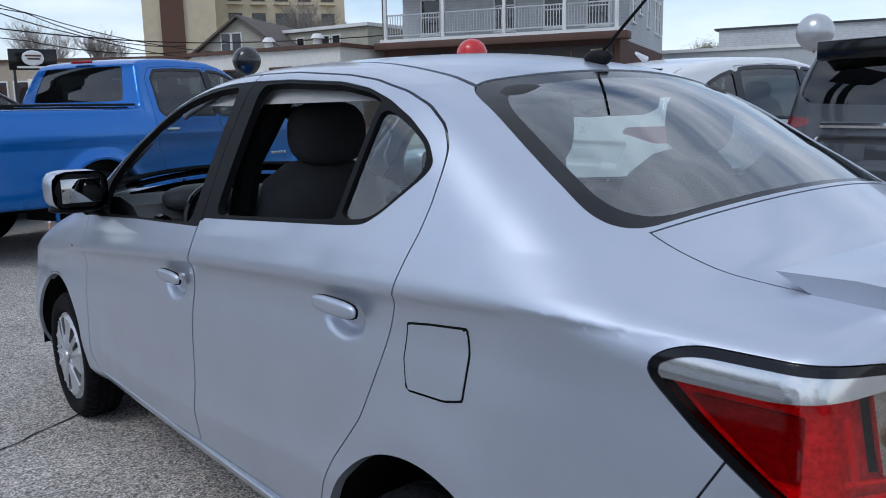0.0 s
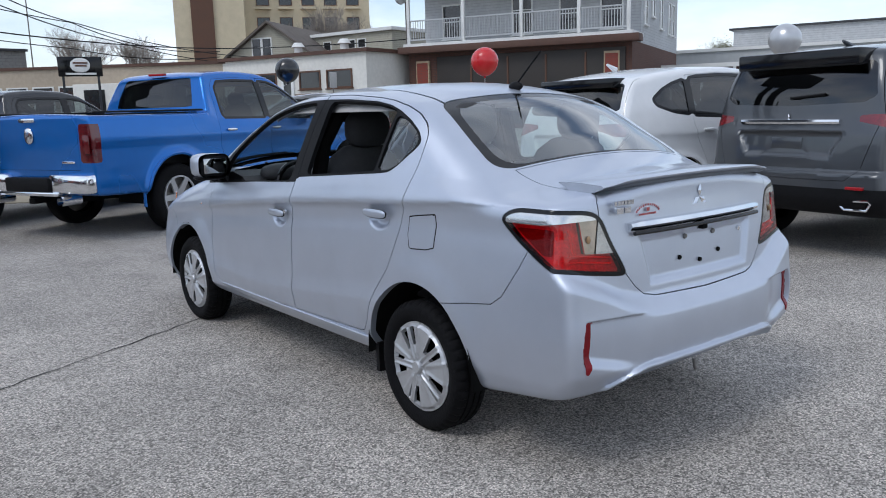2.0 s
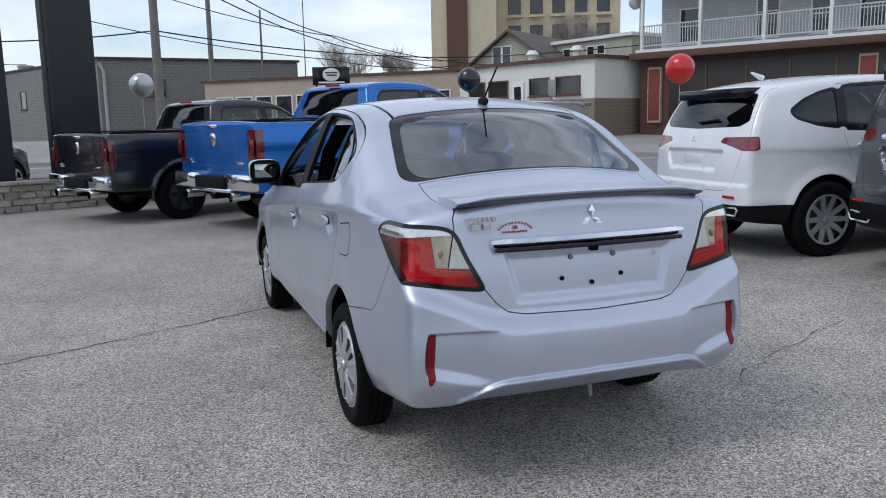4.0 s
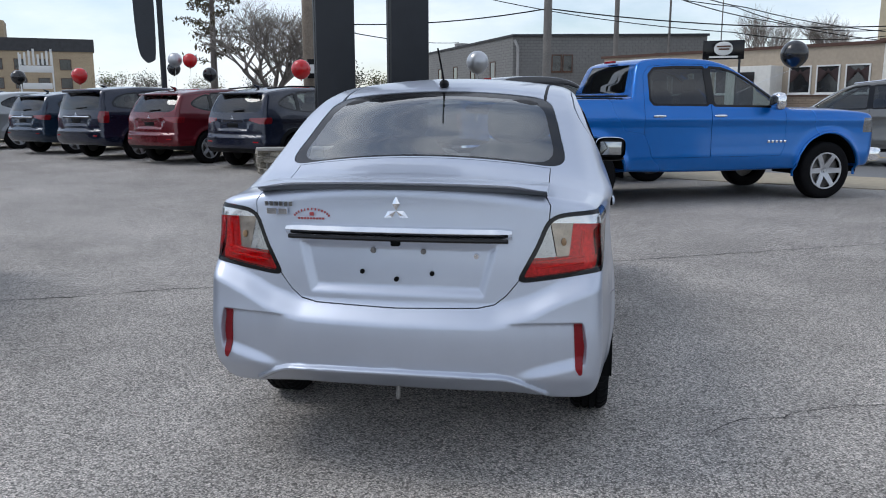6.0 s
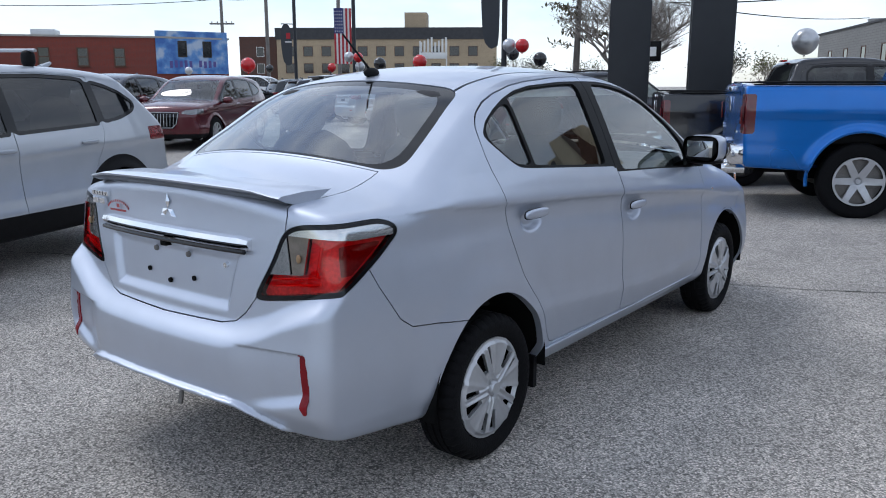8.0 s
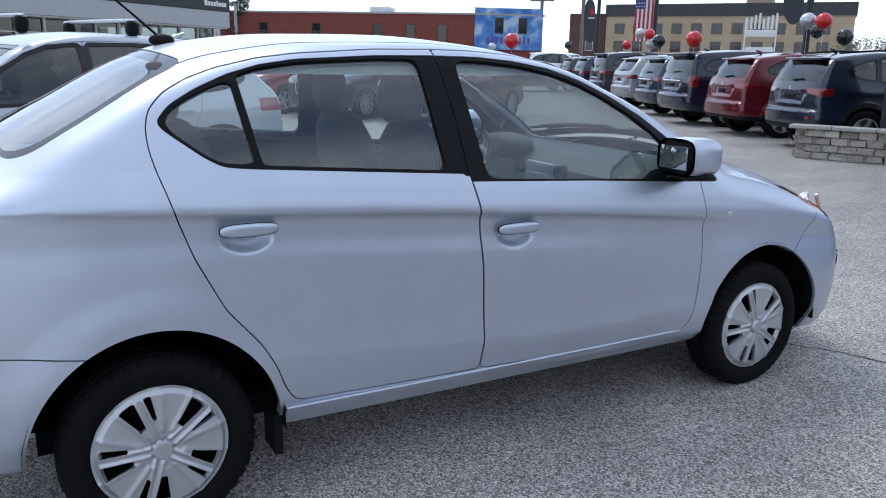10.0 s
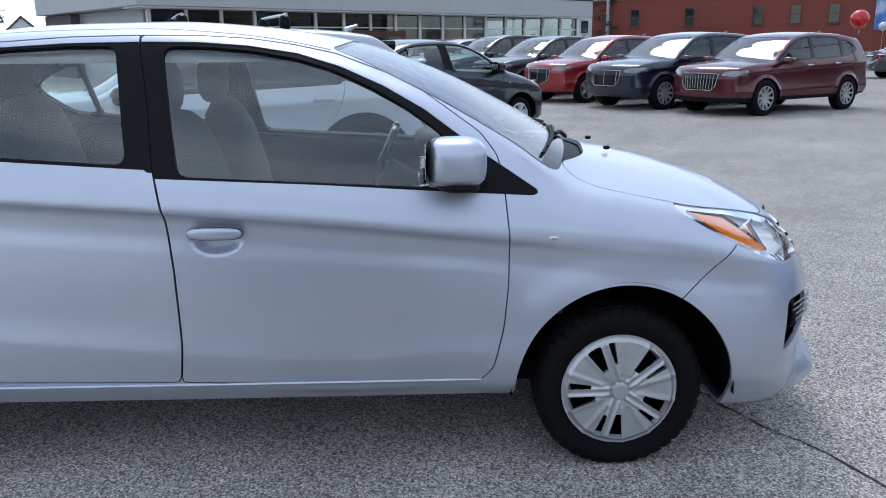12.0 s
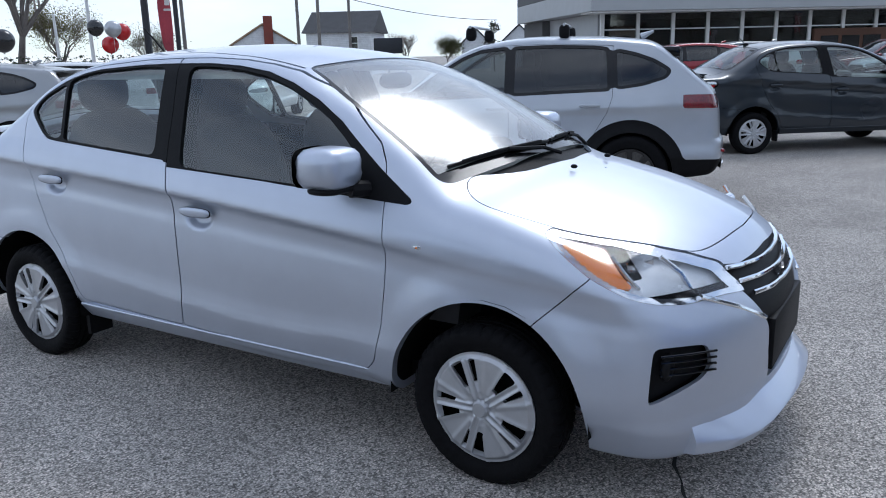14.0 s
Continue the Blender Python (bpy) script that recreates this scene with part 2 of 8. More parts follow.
class Skin:
    """A piece of surface: points, normals and triangles, which can be cut by any rule."""

    def __init__(self, V, N, T):
        self.V, self.N, self.T = V, N, T

    def cut(self, rule, at=0.0):
        """The part where rule(x, y, z) > at."""
        s = rule(*self.V.T) - at
        s = np.where(np.abs(s) < 1e-7, 1e-7, s)
        ins = s > 0
        c = ins[self.T].sum(1)
        out = [self.T[c == 3]]
        V, N, base = [self.V], [self.N], len(self.V)
        mixed = self.T[(c == 1) | (c == 2)]
        if len(mixed):
            k = ins[mixed].sum(1)
            odd = np.where(k[:, None] == 1, ins[mixed], ~ins[mixed]).argmax(1)
            r = np.arange(len(mixed))
            a, b, d = mixed[r, odd], mixed[r, (odd + 1) % 3], mixed[r, (odd + 2) % 3]
            keys = np.sort(np.concatenate([np.stack([a, b], 1), np.stack([a, d], 1)]), axis=1)
            uniq, inv = np.unique(keys, axis=0, return_inverse=True)
            inv = inv.ravel()
            t = (s[uniq[:, 0]] / (s[uniq[:, 0]] - s[uniq[:, 1]]))[:, None]
            V.append(self.V[uniq[:, 0]] * (1 - t) + self.V[uniq[:, 1]] * t)
            nn = self.N[uniq[:, 0]] * (1 - t) + self.N[uniq[:, 1]] * t
            N.append(nn / (np.linalg.norm(nn, axis=1, keepdims=True) + 1e-12))
            p, q = base + inv[: len(mixed)], base + inv[len(mixed):]
            one = k == 1
            out.append(np.stack([a, p, q], 1)[one])
            two = ~one
            out.append(np.stack([p, b, d], 1)[two])
            out.append(np.stack([p, d, q], 1)[two])
        V, N, T = np.concatenate(V), np.concatenate(N), np.concatenate(out)
        used = np.unique(T)
        back = np.full(len(V), -1)
        back[used] = np.arange(len(used))
        return Skin(V[used], N[used], back[T])

    def less(self, rule, at=0.0):
        return self.cut(lambda x, y, z: -(rule(x, y, z) - at))

    def moved(self, d):
        return Skin(self.V + self.N * d, self.N, self.T)

    def flanged(self, depth, centre=True):
        """With its rims turned in, except along the car's middle."""
        if not len(self.T):
            return self
        E = np.concatenate([self.T[:, [0, 1]], self.T[:, [1, 2]], self.T[:, [2, 0]]])
        S = np.sort(E, axis=1)
        u, idx, n = np.unique(S, axis=0, return_index=True, return_counts=True)
        rim = E[idx[n == 1]]
        if centre:
            rim = rim[~(np.abs(self.V[rim][:, :, 0]) < 1e-4).all(1)]
        if not len(rim):
            return self
        p, q = self.V[rim[:, 0]], self.V[rim[:, 1]]
        pi, qi = p - self.N[rim[:, 0]] * depth, q - self.N[rim[:, 1]] * depth
        side = np.cross(q - p, self.N[rim[:, 0]])
        side /= np.linalg.norm(side, axis=1, keepdims=True) + 1e-12
        m, b = len(rim), len(self.V)
        i = np.arange(m)
        T = np.concatenate([np.stack([b + i, b + 2 * m + i, b + m + i], 1), np.stack([b + m + i, b + 2 * m + i, b + 3 * m + i], 1)])
        return Skin(np.concatenate([self.V, p, q, pi, qi]), np.concatenate([self.N] + [side] * 4), np.concatenate([self.T, T]))

    def mirrored(self):
        f = np.array([-1, 1, 1])
        return Skin(self.V * f, self.N * f, self.T[:, ::-1])

    def both(self):
        m = self.mirrored()
        n = len(self.V)
        ids = np.arange(n) + n
        mid = np.abs(self.V[:, 0]) < 1e-4
        ids[mid] = np.arange(n)[mid]
        N = self.N.copy()
        N[mid, 0] = 0
        return Skin(np.concatenate([self.V, m.V]), np.concatenate([N, m.N]), np.concatenate([self.T, ids[m.T]]))

    def put(self, name, mat, parent, label="", depth=0.0):
        if not len(self.T):
            return None
        s = self.flanged(depth) if depth else self
        return mesh_ob(name, s.V, s.T, mat, parent, s.N, label)


def joined(*skins):
    base = np.cumsum([0] + [len(k.V) for k in skins[:-1]])
    return Skin(np.concatenate([k.V for k in skins]), np.concatenate([k.N for k in skins]), np.concatenate([k.T + b for k, b in zip(skins, base)]))


def nets(rule, lo, hi, h):
    """The surface rule = 0 as a mesh, by surface nets, with exact normals."""
    ax = [np.arange(a, b + h, h) for a, b in zip(lo, hi)]
    F = rule(*np.meshgrid(*ax, indexing="ij"))
    ins = F < 0
    n = np.array(F.shape)
    cnt = sum(ins[i: n[0] - 1 + i, j: n[1] - 1 + j, k: n[2] - 1 + k].astype(np.int8) for i in (0, 1) for j in (0, 1) for k in (0, 1))
    cells = np.argwhere((cnt > 0) & (cnt < 8))
    acc, num = np.zeros((len(cells), 3)), np.zeros(len(cells))
    corners = [(i, j, k) for i in (0, 1) for j in (0, 1) for k in (0, 1)]
    for a in corners:
        for d in range(3):
            if a[d] == 0:
                b = list(a)
                b[d] = 1
                fa, fb = F[tuple((cells + a).T)], F[tuple((cells + b).T)]
                hit = (fa < 0) != (fb < 0)
                p = np.tile(np.array(a, float), (len(cells), 1))
                with np.errstate(divide="ignore", invalid="ignore"):
                    p[:, d] = fa / (fa - fb)
                acc[hit] += p[hit]
                num[hit] += 1
    V = (cells + acc / num[:, None]) * h + np.array(lo)
    ids = np.full(tuple(n - 1), -1)
    ids[tuple(cells.T)] = np.arange(len(cells))
    quads = []
    for d in range(3):
        u, v = (d + 1) % 3, (d + 2) % 3
        s0, s1 = [slice(None)] * 3, [slice(None)] * 3
        s0[d], s1[d] = slice(0, -1), slice(1, None)
        e = np.argwhere(ins[tuple(s0)] != ins[tuple(s1)])
        e = e[(e[:, u] > 0) & (e[:, v] > 0) & (e[:, u] < n[u] - 1) & (e[:, v] < n[v] - 1)]
        flip = ~ins[tuple(e.T)]
        du, dv = np.eye(3, dtype=int)[u], np.eye(3, dtype=int)[v]
        q = np.stack([ids[tuple((e - du - dv).T)], ids[tuple((e - dv).T)], ids[tuple(e.T)], ids[tuple((e - du).T)]], 1)
        q[flip] = q[flip][:, ::-1]
        quads.append(q)
    Q = np.concatenate(quads)
    Q = Q[(Q >= 0).all(1)]

    def grad(P, e=0.003):
        g = np.stack([rule(*(P + o).T) - rule(*(P - o).T) for o in np.eye(3) * e], 1) / (2 * e)
        return g
    for _ in range(3):
        g = grad(V)
        step = rule(*V.T)[:, None] * g / ((g * g).sum(1, keepdims=True) + 1e-9)
        V = V - np.clip(step, -h, h)
    g = grad(V)
    N = g / (np.linalg.norm(g, axis=1, keepdims=True) + 1e-12)
    return Skin(V, N, np.concatenate([Q[:, [0, 1, 2]], Q[:, [0, 2, 3]]]))


# ---------------------------------------------------------------- a car's skin as one rule
def car_rule(c):
    """Inside < 0. c: curves of a car, with y ahead and z up; x is taken on both sides alike."""
    prof, plan, zl, zc, zb = c["prof"], c["plan"], c["zl"], c["zc"], c["zb"]
    yf, yr, zbot, inset = c["yf"], c["yr"], c["zbot"], c["inset"]
    tum, crown, cf, cr = c.get("tumble", 0.36), c.get("crown", 0.14), c.get("cf", 0.25), c.get("cr", 0.22)
    fa, fp, ra, rp = c.get("front", (0.62, 2.4, 0.2, 2.5))
    k = c.get("round", (0.07, 0.10, 0.07, 0.05))

    def rule(x, y, z):
        x = np.sqrt(x * x + 1e-8)
        l, ch, b = zl(y), zc(y), zb(y)
        q = np.where(z < l, (z - 0.2) / (l - 0.2), np.where(z < ch, 1 + (z - l) / (ch - l), np.where(z < b, 2 + (z - ch) / np.maximum(b - ch, 0.02), 3.0)))
        up = np.maximum(z - b, 0)
        ins = inset(q)
        if "inset_ends" in c:
            f = np.clip((y - 0.7) / 0.5, 0, 1) + 0.8 * np.clip((-1.05 - y) / 0.5, 0, 1)
            ins = ins * (1 - f) + c["inset_ends"](q) * f
        w = plan(y) - ins - tum * up - c.get("tumble2", 0.1) * up * up
        for ay, az, ar in c["arches"]:
            r = np.hypot(y - ay, z - az)
            if "brow" in c:   # a flat band round the arch that drops off in a soft step
                w = w + c["brow"] * (1 - ramp(r - ar - 0.02, 0.12))
            else:
                w = w + c.get("flare", 0.014) * np.exp(-((r - ar) / 0.055) ** 2)
        for extra in c.get("side", ()):
            w = w + extra(y, z)
        side = x - w
        bend = np.clip((y - 0.0) / 0.5, 0, 1) * cf - np.clip((-0.5 - y) / 0.5, 0, 1) * cr
        ye = y + bend * x * x
        top = z - prof(ye) + crown * x * x
        slope = (prof(ye + 0.02) - prof(ye - 0.02)) / 0.04
        top = top / np.sqrt(1 + slope * slope)
        front = y - (yf(z) - fa * x**fp)
        rear = -y - (yr(z) - ra * x**rp)
        for extra in c.get("ends", ()):
            df, dr = extra(x, y, z)
            front, rear = front - df, rear - dr
        f = smax(side, top, k[0])
        f = smax(f, front, k[1])
        f = smax(f, rear, k[2])
        return smax(f, zbot(y) - z, k[3])
    return rule


def wheel(parent, x, y, r, width, rim, style, rimmat, side=1, segs=40, steer=0.0):
    """A wheel on its axle; side 1 faces +x. Parts: tyre, rim, hub cap and brake behind."""
    root = new("wheel", None)
    root.parent = parent
    root.matrix_basis = pose(side * x, y, r * 0.975, 0, 0, (0 if side > 0 else 180) + steer)
    w = width / 2
    g = 0.006
    prof = [(rim - 0.01, -w * 0.75), (rim + 0.012, -w * 0.9), (rim + (r - rim) * 0.5, -w), (r - 0.016, -w * 0.9), (r, -w * 0.68)]
    for u in (-0.38, 0.0, 0.38):
        prof += [(r + 0.001, u * w - 0.005), (r - g, u * w - 0.004), (r - g, u * w + 0.004), (r + 0.001, u * w + 0.005)]
    prof += [(r, w * 0.68), (r - 0.016, w * 0.9), (rim + (r - rim) * 0.72, w * 0.985), (rim + (r - rim) * 0.5, w), (rim + 0.014, w * 0.93), (rim + 0.006, w * 0.8), (rim - 0.012, w * 0.7)]
    V, T = [], []
    n = len(prof)
    for i in range(segs):
        a = 2 * math.pi * i / segs
        lug = 0.007 if segs > 100 and i % 5 == 0 else 0.0   # notches in the tread shoulder
        V += [(px, (pr - (lug if w * 0.4 < abs(px) < w * 0.95 and pr > r - 0.02 else 0)) * math.cos(a), (pr - (lug if w * 0.4 < abs(px) < w * 0.95 and pr > r - 0.02 else 0)) * math.sin(a)) for pr, px in prof]
        for j in range(n - 1):
            p, q = i * n + j, ((i + 1) % segs) * n + j
            T.append((p, q, q + 1, p + 1))
    t = mesh_ob("tyre", V, T, RUBBER, root)
    t.data.set_sharp_from_angle(angle=radians(50))
    # face of the rim: a disc with relief, from which the openings are cut
    face = w * 0.72
    nr, na = (34, 240) if style == "cover" else (14, 110)
    R, A = np.meshgrid(np.linspace(0.001, rim, nr), np.linspace(0, 2 * math.pi, na + 1), indexing="ij")
    if style == "cover":
        m5 = np.mod(A - 0.03, 2 * math.pi / 5) - math.pi / 5
        H = 0.020 - 0.10 * (R - 0.06) ** 2 * np.sign(R - 0.06) - 0.010 * (R > rim - 0.012)
        H = H + 0.007 * np.exp(-((np.abs(R * m5) - 0.012) / 0.006) ** 2) * (R > 0.035) * (R < rim - 0.02)
        H = H + 0.005 * np.exp(-((R * (np.abs(m5) - math.radians(22))) / 0.010) ** 2) * (R > 0.06) + 0.006 * (R < 0.03) - 0.004 * np.exp(-((R - 0.032) / 0.004) ** 2)
    else:
        H = 0.012 - 0.02 * np.cos(np.clip(R / rim, 0, 1) * math.pi) - 0.02 * (R < 0.03)
    Y, Z = R * np.cos(A), R * np.sin(A)
    V = np.stack([face + H, Y, Z], -1).reshape(-1, 3)
    i, j = np.meshgrid(np.arange(nr - 1), np.arange(na), indexing="ij")
    p = (i * (na + 1) + j).ravel()
    T = np.concatenate([np.stack([p, p + na + 1, p + na + 2], 1), np.stack([p, p + na + 2, p + 1], 1)])
    e1, e2 = V[T[:, 1]] - V[T[:, 0]], V[T[:, 2]] - V[T[:, 0]]
    fn = np.cross(e1, e2)
    N = np.zeros_like(V)
    for c in range(3):
        np.add.at(N, T[:, c], fn)
    N /= np.linalg.norm(N, axis=1, keepdims=True) + 1e-12
    disc = Skin(V, N, T)

    def holes(x_, y_, z_):
        rr, aa = np.hypot(y_, z_), np.arctan2(z_, y_)
        if style == "cover":
            u = rr * (np.mod(aa - 0.03, 2 * math.pi / 5) - math.pi / 5)
            out = np.clip(rr - rim * 0.5, 0, 1)
            t1 = np.minimum(u - 0.0135, 0.036 + 0.36 * out - u)
            t2 = np.minimum(-u - 0.0135, u + 0.024 + 0.16 * out)
            lim1 = np.minimum(rr - rim * 0.44, rim * 0.90 - rr)
            lim2 = np.minimum(rr - rim * 0.50, rim * 0.90 - rr)
            return np.maximum(np.minimum(t1, lim1), np.minimum(t2, lim2))
        k = int(style)
        off = (math.pi / k - np.abs(np.mod(aa, 2 * math.pi / k) - math.pi / k)) * rr
        half = rim * (0.62 / k + 0.045) * (1.15 - 0.35 * rr / rim)
        return np.minimum(off - half, np.minimum(rr - rim * 0.27, rim * 0.92 - rr))
    disc.less(holes).put("rim", rimmat, root, depth=0.018)
    bm = bmesh.new()
    bmesh.ops.create_cone(bm, cap_ends=True, segments=24, radius1=rim - 0.012, radius2=rim - 0.012, depth=0.02, matrix=pose(face - 0.05, 0, 0, 0, 90, 0))
    part("brake_disc", bm, LINER if style == "cover" else STEEL, root, "", True)
    bm = bmesh.new()
    bmesh.ops.create_cone(bm, cap_ends=True, segments=20, radius1=0.028, radius2=0.024, depth=0.008, matrix=pose(face + (0.031 if style == "cover" else 0.004), 0, 0, 0, 90, 0))
    part("hub_cap", bm, rimmat, root, "", True)
    return root


# ---------------------------------------------------------------- the silver sedan
SHELF = spl((0.0, 0.598), (0.34, 0.602), (0.46, 0.628), (0.60, 0.688), (0.74, 0.735), (0.95, 0.76))
STRIP = spl((0.0, 0.424), (0.38, 0.416), (0.43, 0.405), (0.545, 0.342), (0.6, 0.31))
FIN_EDGE = spl((0.30, 0.640), (0.43, 0.682), (0.52, 0.690), (0.63, 0.672), (0.75, 0.65))


def sedan_ends(x, y, z):
    """Front lip, plate recess, bumper shelf and pockets, lower strip and diffuser."""
    lip = 0.012 * ramp(0.345 - z, 0.06) * ramp(z - 0.16, 0.06) * (0.4 + 0.6 * ramp(x - 0.15, 0.25))
    plate = -0.020 * ramp(poly_sd([(-0.375, 0.89), (0.375, 0.89), (0.325, 0.69), (-0.325, 0.69)], x, z), 0.035)
    bumper = 0.056 * (1 - ramp(z - SHELF(x) + 0.012, 0.085))
    floor = 0.44 - 0.25 * np.clip(0.66 - x, 0, 0.3)
    pocket = -0.026 * ramp(FIN_EDGE(z) - x, 0.012) * ramp(0.617 - z, 0.012) * ramp(z - floor, 0.05) * ramp(x - 0.38, 0.16)
    zt = STRIP(x)
    inside = 1 - ramp(x - 0.545, 0.02)
    strip = (0.022 * ramp(zt + 0.011 - z, 0.010) - 0.034 * ramp(zt - 0.008 - z, 0.014) - 0.6 * np.clip(zt - 0.022 - z, 0, 0.1)) * inside
    return lip, plate + bumper + pocket + strip


def sedan_dents(y, z):
    """Hollows behind the door handles."""
    d = 0
    for hy, hz in ((-0.995, 0.90), (-0.035, 0.825)):
        d = d - 0.024 * (1 - ramp(np.hypot((y - hy) / 0.088, (z - hz + 0.010) / 0.050) - 0.45, 0.55))
    return d


def sedan_waist(y, z):
    """The tail draws in above the shoulder."""
    t = np.clip((z - 0.97) / 0.36, 0, 1)
    return -0.10 * t * t * (2 - t) * ramp(-y - 1.1, 0.8)


def sedan_curves():
    return dict(
        prof=spl((2.20, 0.60), (2.06, 0.715), (1.97, 0.79), (1.85, 0.855), (1.65, 0.93), (1.4, 0.995), (1.24, 1.03), (1.0, 1.165), (0.65, 1.335), (0.36, 1.43), (0.0, 1.485),
                 (-0.3, 1.503), (-0.7, 1.495), (-1.05, 1.452), (-1.2, 1.405), (-1.5, 1.25), (-1.74, 1.13), (-1.84, 1.106), (-2.0, 1.095), (-2.3, 1.085)),
        plan=spl((2.2, 0.77), (1.8, 0.812), (1.4, 0.828), (0.9, 0.832), (0, 0.835), (-0.9, 0.832), (-1.4, 0.825), (-1.8, 0.795), (-2.2, 0.745)),
        zl=spl((-2.3, 0.56), (-0.9, 0.517), (-0.66, 0.495), (-0.17, 0.452), (0.37, 0.42), (0.75, 0.438), (2.2, 0.44)),
        zc=spl((-2.3, 0.985), (-1.76, 1.0), (-1.2, 0.968), (-0.2, 0.9), (0.9, 0.795), (1.3, 0.74), (2.2, 0.66)),
        zb=spl((-2.3, 1.065), (-1.9, 1.075), (-1.5, 1.09), (-1.25, 1.10), (-1.0, 1.10), (-0.3, 1.055), (0.3, 1.0), (0.98, 0.945), (1.5, 0.9), (2.2, 0.84)),
        inset=spl((-0.5, 0.11), (0.0, 0.125), (0.2, 0.098), (0.30, 0.080), (0.40, 0.058), (0.455, 0.048), (0.51, 0.043), (0.62, 0.0395), (0.75, 0.0355), (0.88, 0.0322), (0.975, 0.0308), (1.02, 0.0325), (1.08, 0.0360), (1.2, 0.040), (1.45, 0.041), (1.7, 0.047), (1.86, 0.055), (1.945, 0.053), (2.03, 0.039), (2.10, 0.035), (2.5, 0.050), (3.0, 0.078)),
        yf=spl((0.1, 1.98), (0.2, 2.06), (0.3, 2.09), (0.5, 2.11), (0.6, 2.105), (0.72, 2.07), (0.85, 1.97), (1.0, 1.82)),
        yr=spl((0.2, 2.02), (0.33, 2.075), (0.42, 2.135), (0.55, 2.145), (0.66, 2.135), (0.8, 2.125), (0.93, 2.11), (1.04, 2.10), (1.2, 2.10)),
        zbot=spl((2.2, 0.16), (1.7, 0.185), (0.9, 0.255), (-0.95, 0.26), (-1.6, 0.26), (-1.9, 0.285), (-2.2, 0.33)),
        arches=((1.285, 0.285, 0.365), (-1.272, 0.285, 0.362)), tumble=0.37, tumble2=0.12, crown=0.15, cf=0.26, cr=0.2, front=(0.50, 2.5, 0.2, 2.5), round=(0.07, 0.10, 0.05, 0.04), brow=0.009,
        inset_ends=spl((-0.5, 0.10), (0.0, 0.085), (0.28, 0.052), (0.5, 0.028), (0.9, 0.014), (1.25, 0.019), (1.6, 0.034), (1.82, 0.044), (1.92, 0.044), (2.12, 0.038), (2.3, 0.040), (2.5, 0.049), (3.0, 0.078)),
        ends=[sedan_ends],
        side=[sedan_dents, sedan_waist])


def side_of(poly, xmin=0.35):
    return lambda x, y, z: np.minimum(poly_sd(poly, y, z), x - xmin)


def union(*rules):
    return lambda x, y, z: np.maximum.reduce([r(x, y, z) for r in rules])


def ellipsoid(name, c, s, mat, parent, label="", power=2.0, m=None):
    """A rounded, slightly boxy lump."""
    bm = bmesh.new()
    bmesh.ops.create_icosphere(bm, subdivisions=3, radius=1)
    for v in bm.verts:
        n = (abs(v.co.x) ** power + abs(v.co.y) ** power + abs(v.co.z) ** power) ** (1 / power)
        v.co = Vector([v.co[i] / n * s[i] for i in range(3)])
        if m is not None:
            v.co = m @ v.co
        v.co += Vector(c)
    return part(name, bm, mat, parent, label, True)


def arch_liner(parent, y, z, r, x0, x1, side):
    """The dark shell over a wheel."""
    bm = bmesh.new()
    rows = []
    for i in range(15):
        a = radians(-4 + 188 * i / 14)
        rows.append([bm.verts.new((side * xx, y + rr * math.cos(a), z + rr * math.sin(a))) for xx, rr in ((x1, r), (x0 + 0.03, r), (x0, r - 0.04))])
    for p, q in zip(rows, rows[1:]):
        for k in range(2):
            bm.faces.new((p[k], q[k], q[k + 1], p[k + 1]))
    bm.faces.new([p[2] for p in rows])
    return part("wheel_arch_liner", bm, LINER, parent, "", True)


def seat(parent, x, y, z, mat, wide=0.50, head=True):
    s = new("seat")
    s.parent = parent
    ellipsoid("cushion", (x, y + 0.22, z + 0.10), (wide / 2, 0.27, 0.10), mat, s, power=3.5)
    ellipsoid("backrest", (x, y - 0.06, z + 0.42), (wide / 2, 0.09, 0.34), mat, s, power=3.0, m=Matrix.Rotation(radians(14), 3, "X"))
    if head:
        ellipsoid("headrest", (x, y - 0.17, z + 0.83), (0.135, 0.055, 0.10), mat, s, power=2.8)
        for d in (-0.05, 0.05):
            bar("headrest_post", [(x + d, y - 0.15, z + 0.66), (x + d, y - 0.17, z + 0.78)], 0.007, CHROME, s)
    return s


def bowl(name, c, r, k, parent):
    """A squarish lamp bowl that opens forwards, with a bulb cap in it."""
    bm = bmesh.new()
    rows = []
    for t in (0.25, 0.5, 0.75, 1.0):
        ring = []
        for i in range(24):
            a = 2 * math.pi * i / 24
            q = (abs(math.cos(a)) ** 4 + abs(math.sin(a)) ** 4) ** -0.25
            u, w = r * t * q * math.cos(a), r * t * q * math.sin(a)
            ring.append(bm.verts.new((c[0] + u * 0.9, c[1] + 0.055 * (t * t - 1) - 0.55 * u * k, c[2] + w)))
        rows.append(ring)
    for p, q in zip(rows, rows[1:]):
        for i in range(24):
            bm.faces.new((p[i], p[(i + 1) % 24], q[(i + 1) % 24], q[i]))
    bm.faces.new(rows[0])
    ob = part(name, bm, CHROME, parent, "mirror-bright lamp bowl", True)
    ellipsoid("bulb_cap", (c[0], c[1] - 0.03, c[2]), (r * 0.28, 0.022, r * 0.28), CLEARLENS, ob)
    return ob


